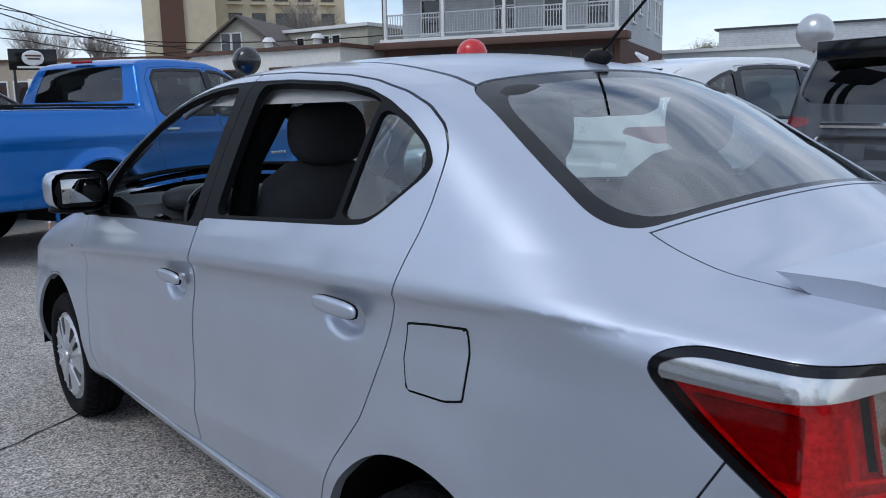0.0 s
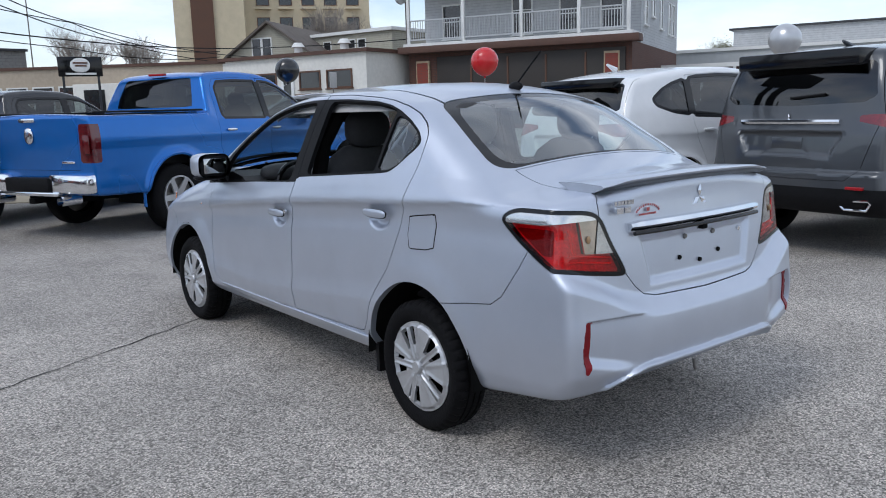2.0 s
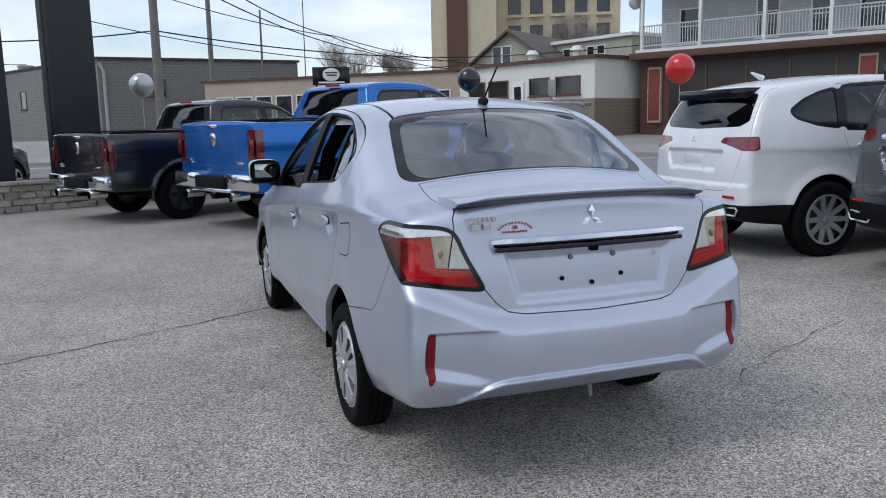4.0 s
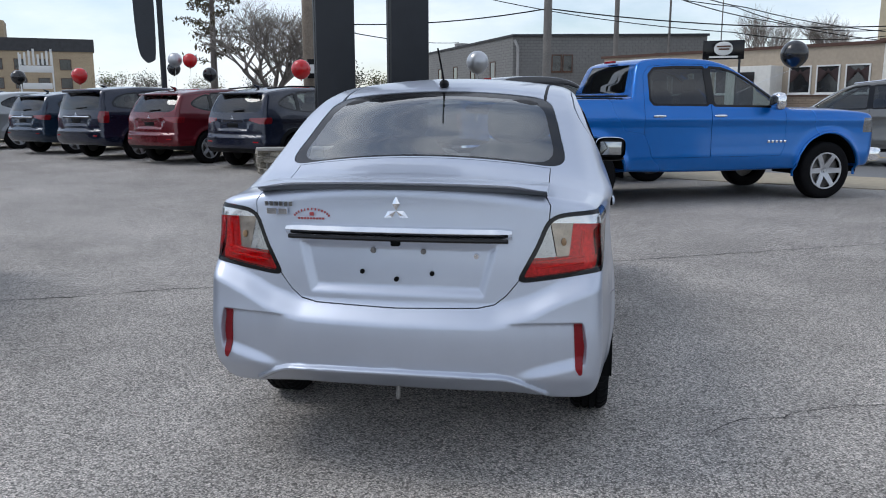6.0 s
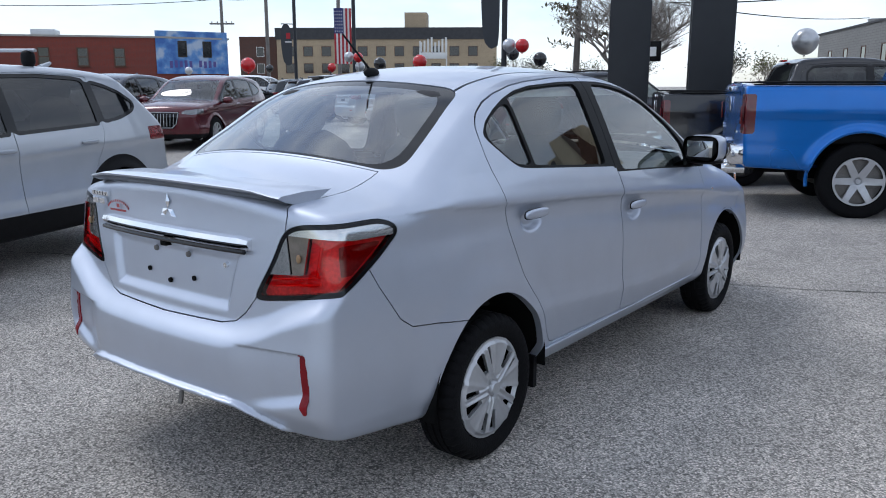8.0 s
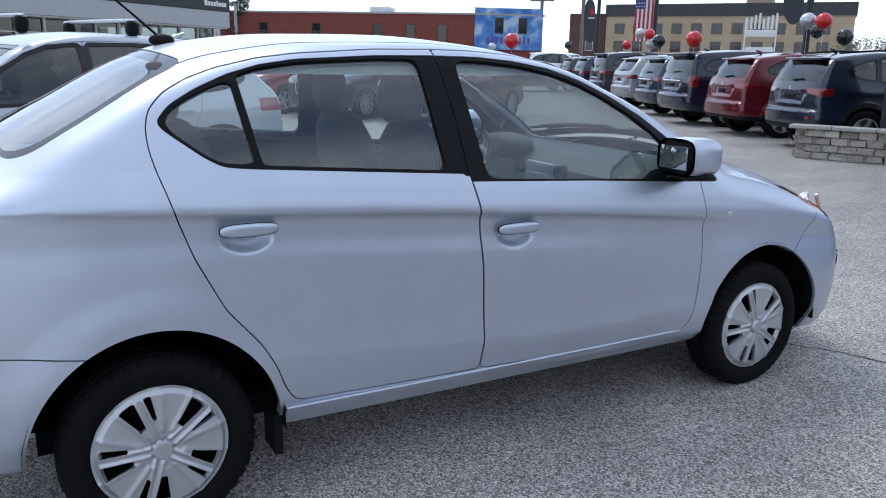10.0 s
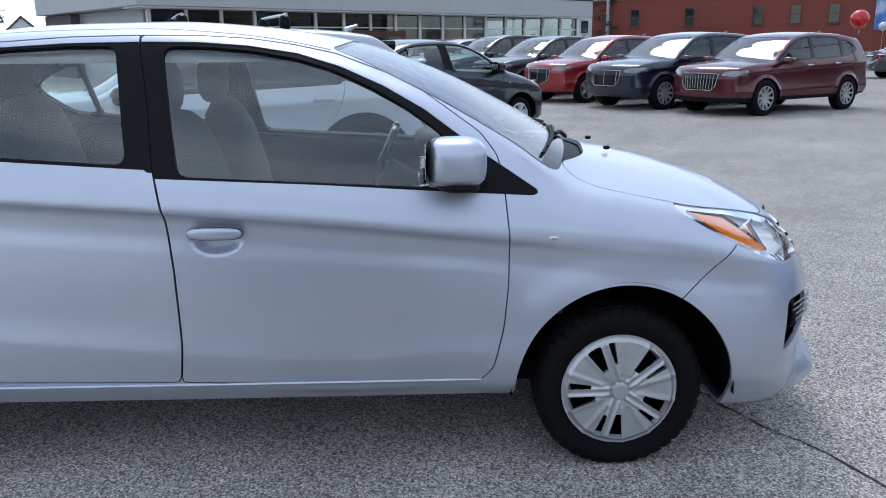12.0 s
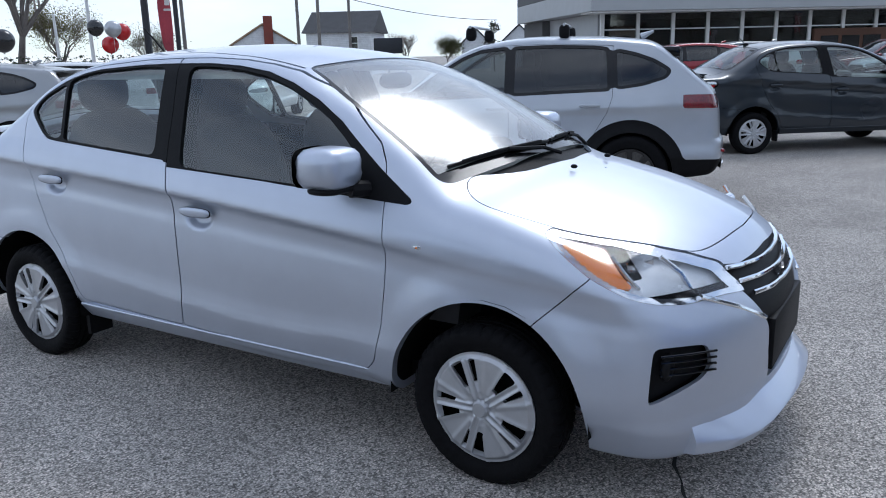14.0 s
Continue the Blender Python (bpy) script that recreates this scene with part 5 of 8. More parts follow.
def cabin(root, y0, y1, z, wide, rows):
    block("cabin_floor", (-wide, y0, z - 0.25), (wide, y1, z), LINER, root, "", 0.02)
    for y in rows:
        for x in (-wide * 0.52, wide * 0.52):
            ellipsoid("seat", (x, y, z + 0.18), (0.24, 0.11, 0.34), FABRIC, root, power=3)
            ellipsoid("headrest", (x, y - 0.04, z + 0.56), (0.13, 0.06, 0.09), FABRIC, root, power=3)


def build_car(name, label, body, dims, place, kind="suv", res=0.05, hatch=0.0, boxy=0.0, clad=0.0, rings=False, lamps="slim", rim=ALLOY, spokes="5", tint=None, chrome=0.0, rails=False, front="wide", near=False, tz=0.0, tip=0.42, lamp_y=0.0):
    L, W, H, r = dims
    ref = (4.6, 1.86, 1.69) if kind == "suv" else (5.9, 2.04, 1.95)
    sc = np.array([W / ref[1], L / ref[0], H / ref[2]])
    root = tagged(new(name), label, "pickup truck" if kind == "truck" else "car")
    root.matrix_basis = pose(*place)
    c = suv_curves(hatch, boxy) if kind == "suv" else truck_curves()
    half = ref[0] / 2
    rule = car_rule(c)
    skin = nets(rule, (-3 * res, -half - 0.2, 0.12), (1.15, half + 0.2, ref[2] + 0.15), res).cut(lambda x, y, z: x)
    skin_all = skin
    tint = tint or TINT

    def out(s, nm, mat, parent=root, lab="", depth=0.0):
        s = Skin(s.V * sc, s.N / sc / np.linalg.norm(s.N / sc, axis=1, keepdims=True), s.T)
        return s.put(nm, mat, parent, lab, depth)

    def take(rule_, gap=0.002):
        nonlocal skin
        got = skin.cut(rule_, gap)
        skin = skin.less(rule_, -gap)
        return got
    for ay, az, ar in c["arches"]:
        skin = skin.less(lambda x, y, z: np.minimum(ar - np.hypot(y - ay, z - az), x - 0.5))
    sides = (1, -1)
    fl = lambda s, k: s if k > 0 else s.mirrored()
    if kind == "suv":
        ws = lambda x, y, z: np.minimum.reduce([y + 0.16 * x * x - 0.36, 1.20 - y - 0.16 * x * x, 0.60 + 0.17 * (y - 0.3) - x, z - 0.9])
        zr0, zr1, yb = 1.14 + 0.7 * tz, 1.50 + 0.03 * min(1.0, boxy), -1.6
        rw = lambda x, y, z: np.minimum.reduce([poly_sd([(-0.9, zr0), (0.0, zr0), (0.60, zr0 + 0.02), (0.69, zr0 + 0.07), (0.635, zr1 - 0.03), (0.60, zr1), (-0.9, zr1)], x, z), yb - y])
        glasses, doors = SUV_GLASS[:2] + [SUV_GLASS[2] if boxy > 0.4 else QUARTER_TAPER], SUV_DOORS
    else:
        ws = lambda x, y, z: np.minimum.reduce([y + 0.14 * x * x - 0.60, 1.47 - y - 0.14 * x * x, 0.66 + 0.14 * (y - 0.5) - x, z - 1.2])
        rw = lambda x, y, z: np.minimum.reduce([poly_sd([(-0.9, 1.47), (0.55, 1.47), (0.68, 1.48), (0.66, 1.60), (0.58, 1.84), (-0.9, 1.84)], x, z), -0.9 - y, y + 1.2])
        glasses, doors = TRUCK_GLASS, TRUCK_DOORS
    out(take(ws, 0.0).both().moved(-0.004), "windshield", GLASS)
    out(take(rw, 0.0).both().moved(-0.004), "rear_window", tint, root, "dark rear window")
    # lamps
    if kind == "truck":
        tail = lambda x, y, z: np.minimum.reduce([poly_sd([(0.80, 0.88), (1.2, 0.88), (1.2, 1.30), (0.80, 1.30)], x, z), -2.80 - y])
        headl = lambda x, y, z: np.minimum.reduce([poly_sd([(0.62, 0.90), (0.70, 1.12), (1.1, 1.13), (1.1, 0.93)], x, z), y - 2.55])
    elif lamps == "tall":
        tail = lambda x, y, z: np.minimum.reduce([poly_sd([(0.72, 0.86), (1.2, 0.86), (1.2, 1.12), (0.70, 1.12), (0.68, 1.02)], x, z), -2.0 - y])
        headl = lambda x, y, z: np.minimum.reduce([poly_sd([(0.52, 0.74), (0.60, 0.86), (1.1, 0.92), (1.1, 0.76)], x, z), y - 1.85])
    else:
        tail = lambda x, y, z: np.minimum.reduce([poly_sd([(tip, 1.0 + tz), (tip + 0.16, 0.965 + tz), (tip + 0.30, 0.925 + tz), (1.2, 0.93 + tz), (1.2, 1.065 + tz), (tip + 0.03, 1.045 + tz)], x, z), (lamp_y or (-2.06 if near else -1.95)) - y])
        headl = lambda x, y, z: np.minimum.reduce([poly_sd([(0.47, 0.83), (0.56, 0.90), (1.1, 0.955), (1.1, 0.865), (0.7, 0.80)], x, z), y - 1.86])
    tl, hl = take(tail, 0.0), take(headl, 0.0)
    for k in sides:
        t = out(fl(tl, k), "taillight", TRUCKLENS if kind == "truck" else TAILRED, root, "red taillight", 0.01)
        h = out(fl(hl, k), "headlight", HEADSMOKE, root, "clear headlight", 0.01)
    # grille and bumpers
    zg = (0.50, 0.87) if kind == "suv" else (0.72, 1.10)
    gx = (0.44 if front == "wide" else 0.36) if kind == "suv" else 0.60
    gr = take(lambda x, y, z: np.minimum.reduce([poly_sd([(-0.9, zg[0]), (gx * 0.8, zg[0]), (gx, zg[0] + 0.18), (gx * 1.05, zg[1]), (-0.9, zg[1])], x, z), y - (1.9 if kind == "suv" else 2.5)]), 0.0)
    g = out(gr.both().moved(-0.015), "grille", GLOSSBLACK, root, "dark grille")
    gv = skin_all.V[skin_all.V[:, 1] > 1.5]

    def at_front(x, z, lift=0.0):
        y = gv[np.argmin((gv[:, 0] - abs(x)) ** 2 + (gv[:, 2] - z) ** 2), 1] + lift
        return Vector((x * sc[0], y * sc[1], z * sc[2]))
    if chrome:
        ring = [at_front(x, z, -0.004) for x, z in ((-gx, zg[1] - 0.02), (-gx * 0.9, zg[0] + 0.1), (-gx * 0.7, zg[0] + 0.02), (gx * 0.7, zg[0] + 0.02), (gx * 0.9, zg[0] + 0.1), (gx, zg[1] - 0.02), (0, zg[1] - 0.01), (-gx, zg[1] - 0.02))]
        bar("grille_rim", ring, 0.008, ALLOY, g, "bright metal rim")
        for x in np.linspace(-gx * 0.75, gx * 0.75, 11 if chrome > 1 else 3):
            bar("grille_bar", [at_front(x, zg[0] + 0.05, -0.008), at_front(x * 1.05, zg[1] - 0.05, -0.008)], 0.0055, ALLOY, g)
    zlow = clad if clad else 0.36
    low = take(lambda x, y, z: np.maximum(zlow - z, np.maximum.reduce([(ar + (0.075 if rings is True else rings) - np.hypot(y - ay, z - az)) for ay, az, ar in c["arches"]]) if rings else -1.0 + 0 * x), 0.0)
    out(low.both(), "lower_cladding", BLACK if (clad or rings) else body, root, "black plastic cladding" if (clad or rings) else "", 0.03)
    hood_l = 1.22 if kind == "suv" else 1.5
    out(take(lambda x, y, z: np.minimum.reduce([y + 0.16 * x * x - hood_l, 0.70 * ref[1] / 1.86 - x - 0.06 * np.clip(y - 1.6, 0, 1), z - (0.86 if kind == "suv" else 1.12), (2.16 if kind == "suv" else 2.82) - y - 0.2 * x * x])).both(), "hood", body, root, "", 0.012)
    gl = [side_of(p, 0.4) for p in glasses]
    posts = [[(-0.1, 1.14), (-0.1, 1.56), (-0.2, 1.562), (-0.2, 1.145)], [(-1.12, 1.18), (-1.1, 1.535), (-1.2, 1.525), (-1.22, 1.185)]] if kind == "suv" else [[(0.13, 1.32), (0.13, 1.80), (0.02, 1.80), (0.02, 1.325)]]
    surround = union(*[side_of(p, 0.4) for p in posts], *[(lambda q: (lambda x, y, z: q(x, y, z) + 0.03))(q) for q in gl])
    band = take(surround, 0.0)
    drs = [take(side_of(p, 0.4)) for p in doors]
    if kind == "suv":
        gate = take(lambda x, y, z: np.minimum(poly_sd([(-0.9, 0.62), (0.55, 0.62), (0.64, 0.70), (0.70, 0.9), (0.76, 1.12), (0.70, 1.40), (0.64, 1.75), (-0.9, 1.75)], x, z), -1.86 - 0.2 * (1.2 - z) - y))
    else:
        gate = take(lambda x, y, z: np.minimum(poly_sd([(-0.9, 0.80), (0.78, 0.80), (0.78, 1.6), (-0.9, 1.6)], x, z), -2.80 - y))
        skin = skin.less(lambda x, y, z: np.minimum.reduce([0.84 - x, -1.2 - y, y + 2.82, z - 1.36]))
    tg = out(gate.both(), "tailgate", body, root, "", 0.012)
    out(skin.both(), "body", body, root, "", 0.035)
    for k in sides:
        for i, d in enumerate(drs):
            dd = out(fl(d, k), "front_door" if i == 0 else "rear_door", body, root, "", 0.012)
            p = gl[i]
            out(fl(band.cut(p).moved(-0.008), k), "window_glass", tint if i else glass("front_glass", (0.42, 0.46, 0.46)), dd)
            py = (doors[i][0][0] - (0.0 if i == 0 else 0.83) + 0.03) * sc[1]
            hz = ((1.0 if i == 0 else 1.02) if kind == "suv" else 1.17) * sc[2]
            yh = ((-0.02 if i == 0 else -0.95) if kind == "suv" else (0.20 if i == 0 else -0.72)) * sc[1]
            vs = skin_all.V
            xh = vs[np.argmin((vs[:, 1] - yh / sc[1]) ** 2 + (vs[:, 2] - hz / sc[2]) ** 2 + 4 * np.clip(0.5 - vs[:, 0], 0, 1)), 0] * sc[0]
            ellipsoid("door_handle", (k * (xh + 0.012), yh, hz), (0.014, 0.095, 0.017), CHROME if chrome else body, dd, power=3)
        for q in gl[2:]:
            out(fl(band.cut(q).moved(-0.008), k), "quarter_glass", tint, root)
        rest = band
        for q in gl:
            rest = rest.less(q)
        out(fl(rest, k), "window_surround", GLOSSBLACK, root, "", 0.012)
        mz, my, mx = (1.10, 0.86, 1.0) if kind == "suv" else (1.36, 1.0, 1.12)
        m = ellipsoid("mirror", (k * mx * sc[0], my * sc[1], mz * sc[2]), (0.11, 0.08, 0.075 if kind == "suv" else 0.12), (GLOSSBLACK if rings and near else body) if kind == "suv" else (CHROME if chrome else body), root, power=3)
        block("mirror_glass", (k * mx * sc[0] - 0.085, my * sc[1] - 0.083, mz * sc[2] - 0.06), (k * mx * sc[0] + 0.085, my * sc[1] - 0.073, mz * sc[2] + 0.06), MATS["mirror"], m, "", 0.004)
        bar("mirror_arm", [((mx - 0.16) * k * sc[0], (my + 0.02) * sc[1], (mz - 0.05) * sc[2]), (mx * k * sc[0], my * sc[1], (mz - 0.03) * sc[2])], 0.025, BLACK, m)
        for ay, az, ar in c["arches"]:
            s_ar = ar * (sc[1] + sc[2]) / 2
            arch_liner(root, ay * sc[1], az * sc[2], s_ar + 0.015, 0.5 * sc[0], 0.88 * sc[0] * ref[1] / 1.86, k)
            wheel(root, (W / 2 - 0.125), ay * sc[1], r, 0.225, r * (0.66 if kind == "suv" else 0.64), spokes, rim, k, 28 if res > 0.04 else 44)
        if rails:
            bar("roof_rail", [(k * 0.56 * sc[0], 0.2 * sc[1], 1.62 * sc[2]), (k * 0.575 * sc[0], -0.4 * sc[1], 1.685 * sc[2]), (k * 0.57 * sc[0], -1.1 * sc[1], 1.68 * sc[2]), (k * 0.55 * sc[0], -1.75 * sc[1], 1.63 * sc[2])], 0.016, CHROME if rails == "chrome" else BLACK, root)
    inner = skin_all.moved(-0.05).cut(lambda x, y, z: np.maximum(c["zb"](y) - 0.06 - z, np.maximum(y - (1.15 if kind == "suv" else 1.4), (-2.0 if kind == "suv" else -1.15) - y)))
    for ay, az, ar in c["arches"]:
        inner = inner.less(lambda x, y, z: np.minimum(ar + 0.02 - np.hypot(y - ay, z - az), x - 0.44))
    if kind == "truck":
        inner = inner.less(lambda x, y, z: np.minimum(-1.2 - y, z - 1.2))
    out(inner.both(), "inner_shell", LINER)
    if kind == "suv":
        cabin(root, -1.8 * sc[1], 1.0 * sc[1], 0.85 * sc[2], 0.72 * sc[0], (-0.25 * sc[1], -1.15 * sc[1]))
        gv2 = skin_all.V[skin_all.V[:, 1] < -1.5]
        yr = lambda x, z: gv2[np.argmin((gv2[:, 0] - abs(x)) ** 2 + (gv2[:, 2] - z) ** 2), 1] * sc[1]
        bm = bmesh.new()
        ys = yr(0, 1.53)
        box(bm, (-0.56 * sc[0], ys - 0.10, (1.515 + 0.04 * boxy - (0.055 if near else 0)) * sc[2]), (0.56 * sc[0], ys + 0.22, (1.555 + 0.06 * boxy) * sc[2] + 0.03 * boxy), 0.018)
        part("roof_spoiler", bm, body if not near else GLOSSBLACK, tg, "", True)
        bar("wiper", [(0.0, yr(0, 1.18 + tz) - 0.015, (1.18 + tz) * sc[2]), (0.30 * sc[0], yr(0.3, 1.20 + tz) - 0.015, (1.205 + tz) * sc[2])], 0.012, BLACK, tg)
        bm = bmesh.new()
        box(bm, (-0.155, yr(0, 0.90) - 0.006, 0.85 * sc[2]), (0.155, yr(0, 0.90) + 0.02, 0.94 * sc[2]), 0.006)
        part("plate_holder", bm, BLACK if not near else body, tg, "", True)
        if chrome:
            bar("chrome_garnish", [(x * sc[0], yr(x, 0.99 + tz) - 0.012, (0.995 + tz) * sc[2]) for x in np.linspace(-0.46, 0.46, 7)], 0.026 if near else 0.018, CHROME, tg)
        diamonds("badge", tg, (0, yr(0, 1.04 + tz * 0.6) - 0.006, (1.04 + tz * 0.6) * sc[2]), 0.05, CHROME, -1)
        for k in sides:
            block("bumper_reflector", (k * 0.60 * sc[0] - 0.11, yr(0.6, 0.56) - 0.006, 0.555 * sc[2]), (k * 0.60 * sc[0] + 0.11, yr(0.6, 0.56) + 0.02, 0.58 * sc[2]), REDLENS, root, "", 0.004)
            if near:   # a flat outlet in a bright rim
                ye = yr(0.6, 0.44) - 0.004
                ring = [Vector((k * xx * sc[0], ye, zz * sc[2])) for xx, zz in ((0.47, 0.465), (0.74, 0.475), (0.76, 0.455), (0.73, 0.405), (0.55, 0.400), (0.47, 0.465))]
                ex = bar("exhaust_rim", ring, 0.011, CHROME, root, "chrome rim of an exhaust outlet", 6)
                block("exhaust_outlet", (k * 0.62 * sc[0] - 0.11, ye - 0.002, 0.412 * sc[2]), (k * 0.62 * sc[0] + 0.11, ye + 0.03, 0.458 * sc[2]), LINER, ex, "", 0.006)
        bar("antenna_fin", [(0, -1.45 * sc[1], 1.66 * sc[2]), (0, -1.58 * sc[1], 1.715 * sc[2])], 0.035, body, root, "", 8, 0.012)
    else:
        cabin(root, -0.9 * sc[1], 1.1 * sc[1], 1.02 * sc[2], 0.78 * sc[0], (0.1 * sc[1], -0.62 * sc[1]))
        # the open bed
        bed = new("bed")
        bed.parent = root
        y0, y1, xb = -2.82 * sc[1], -1.2 * sc[1], 0.84 * sc[0]
        block("bed_floor", (-xb, y0, 0.78 * sc[2]), (xb, y1, 0.82 * sc[2]), BLACK, bed)
        for k in sides:
            block("bed_side", (k * xb, y0, 0.8 * sc[2]), (k * (xb + 0.03), y1, 1.41 * sc[2]), BLACK, bed)
            bar("rail_cap", [(k * 0.93 * sc[0], y0, 1.425 * sc[2]), (k * 0.93 * sc[0], y1 + 0.03, 1.43 * sc[2])], 0.012, BLACK, bed)
        block("bed_front", (-xb, y1 - 0.02, 0.8 * sc[2]), (xb, y1 + 0.02, 1.41 * sc[2]), BLACK, bed)
        # bumpers, steps, exhaust
        mt = CHROME if chrome else body
        rb = new("rear_bumper")
        rb.parent = root
        for x0, x1 in ((-0.98, -0.36), (0.36, 0.98)):
            block("bumper_end", (x0 * sc[0], -3.03 * sc[1], 0.55 * sc[2]), (x1 * sc[0], -2.88 * sc[1], 0.76 * sc[2]), CHROME, rb, "chrome bumper end", 0.03)
        block("bumper_step", (-0.37 * sc[0], -3.05 * sc[1], 0.56 * sc[2]), (0.37 * sc[0], -2.86 * sc[1], 0.72 * sc[2]), BLACK, rb, "black bumper step", 0.015)
        block("front_bumper", (-0.93 * sc[0], 2.72 * sc[1], 0.50 * sc[2]), (0.93 * sc[0], 2.96 * sc[1], 0.70 * sc[2]), mt, root, "", 0.05)
        for k in sides:
            bm = bmesh.new()
            bmesh.ops.create_cone(bm, cap_ends=False, segments=16, radius1=0.055, radius2=0.055, depth=0.25, matrix=pose(k * 0.58 * sc[0], -2.95 * sc[1], 0.47 * sc[2], 90, 0, 0))
            part("exhaust_tip", bm, CHROME, root, "chrome exhaust tip", True)
            block("taillight_core", (k * 0.93 * sc[0] - 0.05, -2.95 * sc[1], 0.98 * sc[2]), (k * 0.93 * sc[0] + 0.04, -2.935 * sc[1], 1.18 * sc[2]), DARKRED, root, "", 0.006)
        vs = skin_all.V[skin_all.V[:, 0] > 0.5]
        for ay, az, ar in c["arches"]:
            rim_pts = []
            for a in np.linspace(-8, 188, 25):
                py, pz = ay + (ar + 0.012) * math.cos(radians(a)), az + (ar + 0.012) * math.sin(radians(a))
                near_v = vs[np.argmin((vs[:, 1] - py) ** 2 + (vs[:, 2] - pz) ** 2)]
                rim_pts.append((near_v[0] * sc[0], py * sc[1], pz * sc[2]))
            for k in sides:
                bar("arch_lip", [(k * p[0], p[1], p[2]) for p in rim_pts], 0.020, body, root, "", 6)
        block("bumper_lip", (-0.5 * sc[0], -3.04 * sc[1], 0.515 * sc[2]), (0.5 * sc[0], -2.9 * sc[1], 0.565 * sc[2]), CHROME, rb, "chrome lower lip", 0.015)
        for x0, x1, z0, z1 in ((0.52, 0.72, 0.875, 0.90), (-0.74, -0.56, 0.875, 0.895), (-0.70, -0.60, 0.905, 0.93)):
            block("badge_bar", (x0 * sc[0], -2.952 * sc[1], z0 * sc[2]), (x1 * sc[0], -2.93 * sc[1], z1 * sc[2]), CHROME, tg, "", 0.003)
        block("hitch", (-0.05, -3.0 * sc[1], 0.42 * sc[2]), (0.05, -2.8 * sc[1], 0.48 * sc[2]), LINER, rb, "", 0.005)
        for i in range(5):   # plain bars for the maker's name on the doors
            for k in sides:
                block("door_badge", (k * 1.0 * sc[0] - 0.012, (0.95 + i * 0.065) * sc[1], 0.80 * sc[2]), (k * 1.0 * sc[0] + 0.012, (0.99 + i * 0.065) * sc[1], 0.835 * sc[2]), CHROME, root, "", 0.003)
        bar("axle", [(-0.7 * sc[0], -1.72 * sc[1], r), (0.7 * sc[0], -1.72 * sc[1], r)], 0.06, LINER, root)
        block("gate_handle", (-0.13, -2.965 * sc[1], 1.33 * sc[2]), (0.13, -2.93 * sc[1], 1.375 * sc[2]), CHROME, tg, "", 0.008)
        ellipsoid("gate_badge", (0, -2.95 * sc[1], 1.18 * sc[2]), (0.075, 0.012, 0.09), CHROME, tg, "chrome badge", power=2.4)
        block("brake_lamp", (-0.14, -1.0 * sc[1], 1.885 * sc[2]), (0.14, -0.95 * sc[1], 1.915 * sc[2]), REDLENS, root, "", 0.006)
        block("under_frame", (-0.45, -2.7 * sc[1], 0.42 * sc[2]), (0.45, 2.5 * sc[1], 0.56 * sc[2]), LINER, root)
    return root


RAM_BLUE = paint("bright_blue_paint", (0.001, 0.135, 0.49), 0.6, 0.26)
DEEP_BLACK = paint("black_paint", (0.008, 0.008, 0.010), 0.0, 0.2)
NAVY = paint("navy_paint", (0.005, 0.009, 0.026), 0.2, 0.25)
TEAL = paint("blue_grey_paint", (0.008, 0.022, 0.045), 0.3, 0.25)
RED = paint("dark_red_paint", (0.12, 0.006, 0.012), 0.3, 0.25)
BRIGHT_RED = paint("red_paint", (0.26, 0.012, 0.018), 0.25, 0.25)
MAROON = paint("maroon_paint", (0.085, 0.006, 0.012), 0.3, 0.25)
HEADSMOKE = material("headlamp_smoke", (0.22, 0.225, 0.235), 0.12, 0.5, coat=1.0, vary=0.6, scale=16)
TAILRED = material("tail_lamp_red", (0.20, 0.006, 0.011), 0.1, coat=1.0, vary=0.35, scale=14, bump=0.2, bump_scale=70)
TRUCKLENS = material("deep_red_lens", (0.10, 0.003, 0.006), 0.12, coat=1.0, vary=0.2, scale=20)
WHITE = paint("white_paint", (0.72, 0.73, 0.745), 0.0, 0.25)
PALE = paint("pale_silver_paint", (0.45, 0.475, 0.515), 0.3, 0.28)
GREYP = paint("steel_grey_paint", (0.062, 0.067, 0.075), 0.45, 0.3)
DARKGREY = paint("dark_grey_paint", (0.022, 0.026, 0.032), 0.4, 0.28)
SLATE = paint("slate_paint", (0.018, 0.025, 0.034), 0.35, 0.28)
LIGHTSIL = paint("silver_paint", (0.33, 0.34, 0.35), 0.5, 0.3)
DARKRIM = material("black_rim", (0.012, 0.012, 0.013), 0.3, coat=0.4, vary=0.1)
ROW = -22

build_car("pickup_truck", "bright blue crew cab pickup truck with chrome bumpers", RAM_BLUE, (5.9, 2.04, 1.96, 0.405), (1.91, 7.33, 0, 0, 0, -65.4), "truck", 0.035, chrome=1, spokes="6", tint=glass("truck_glass", (0.10, 0.12, 0.12)))
build_car("pickup_truck", "black pickup truck with black rims beside a stone planter", DEEP_BLACK, (5.39, 1.89, 1.79, 0.385), (-0.16, 9.30, 0, 0, 0, -62), "truck", 0.045, rim=DARKRIM, spokes="6")
build_car("crossover", "white crossover with slim red taillights and black lower bumper", WHITE, (4.71, 1.86, 1.77, 0.37), (5.95, 1.93, 0, 0, 0, -94), res=0.03, tz=0.06, clad=0.50, near=True, rim=ALLOY, spokes="10")
build_car("crossover", "steel grey large crossover with a chrome tailgate strip", GREYP, (5.19, 2.0, 1.85, 0.38), (6.60, -0.56, 0, 0, 0, -98), res=0.03, tz=0.07, tip=0.57, boxy=0.7, clad=0.56, near=True, chrome=1)
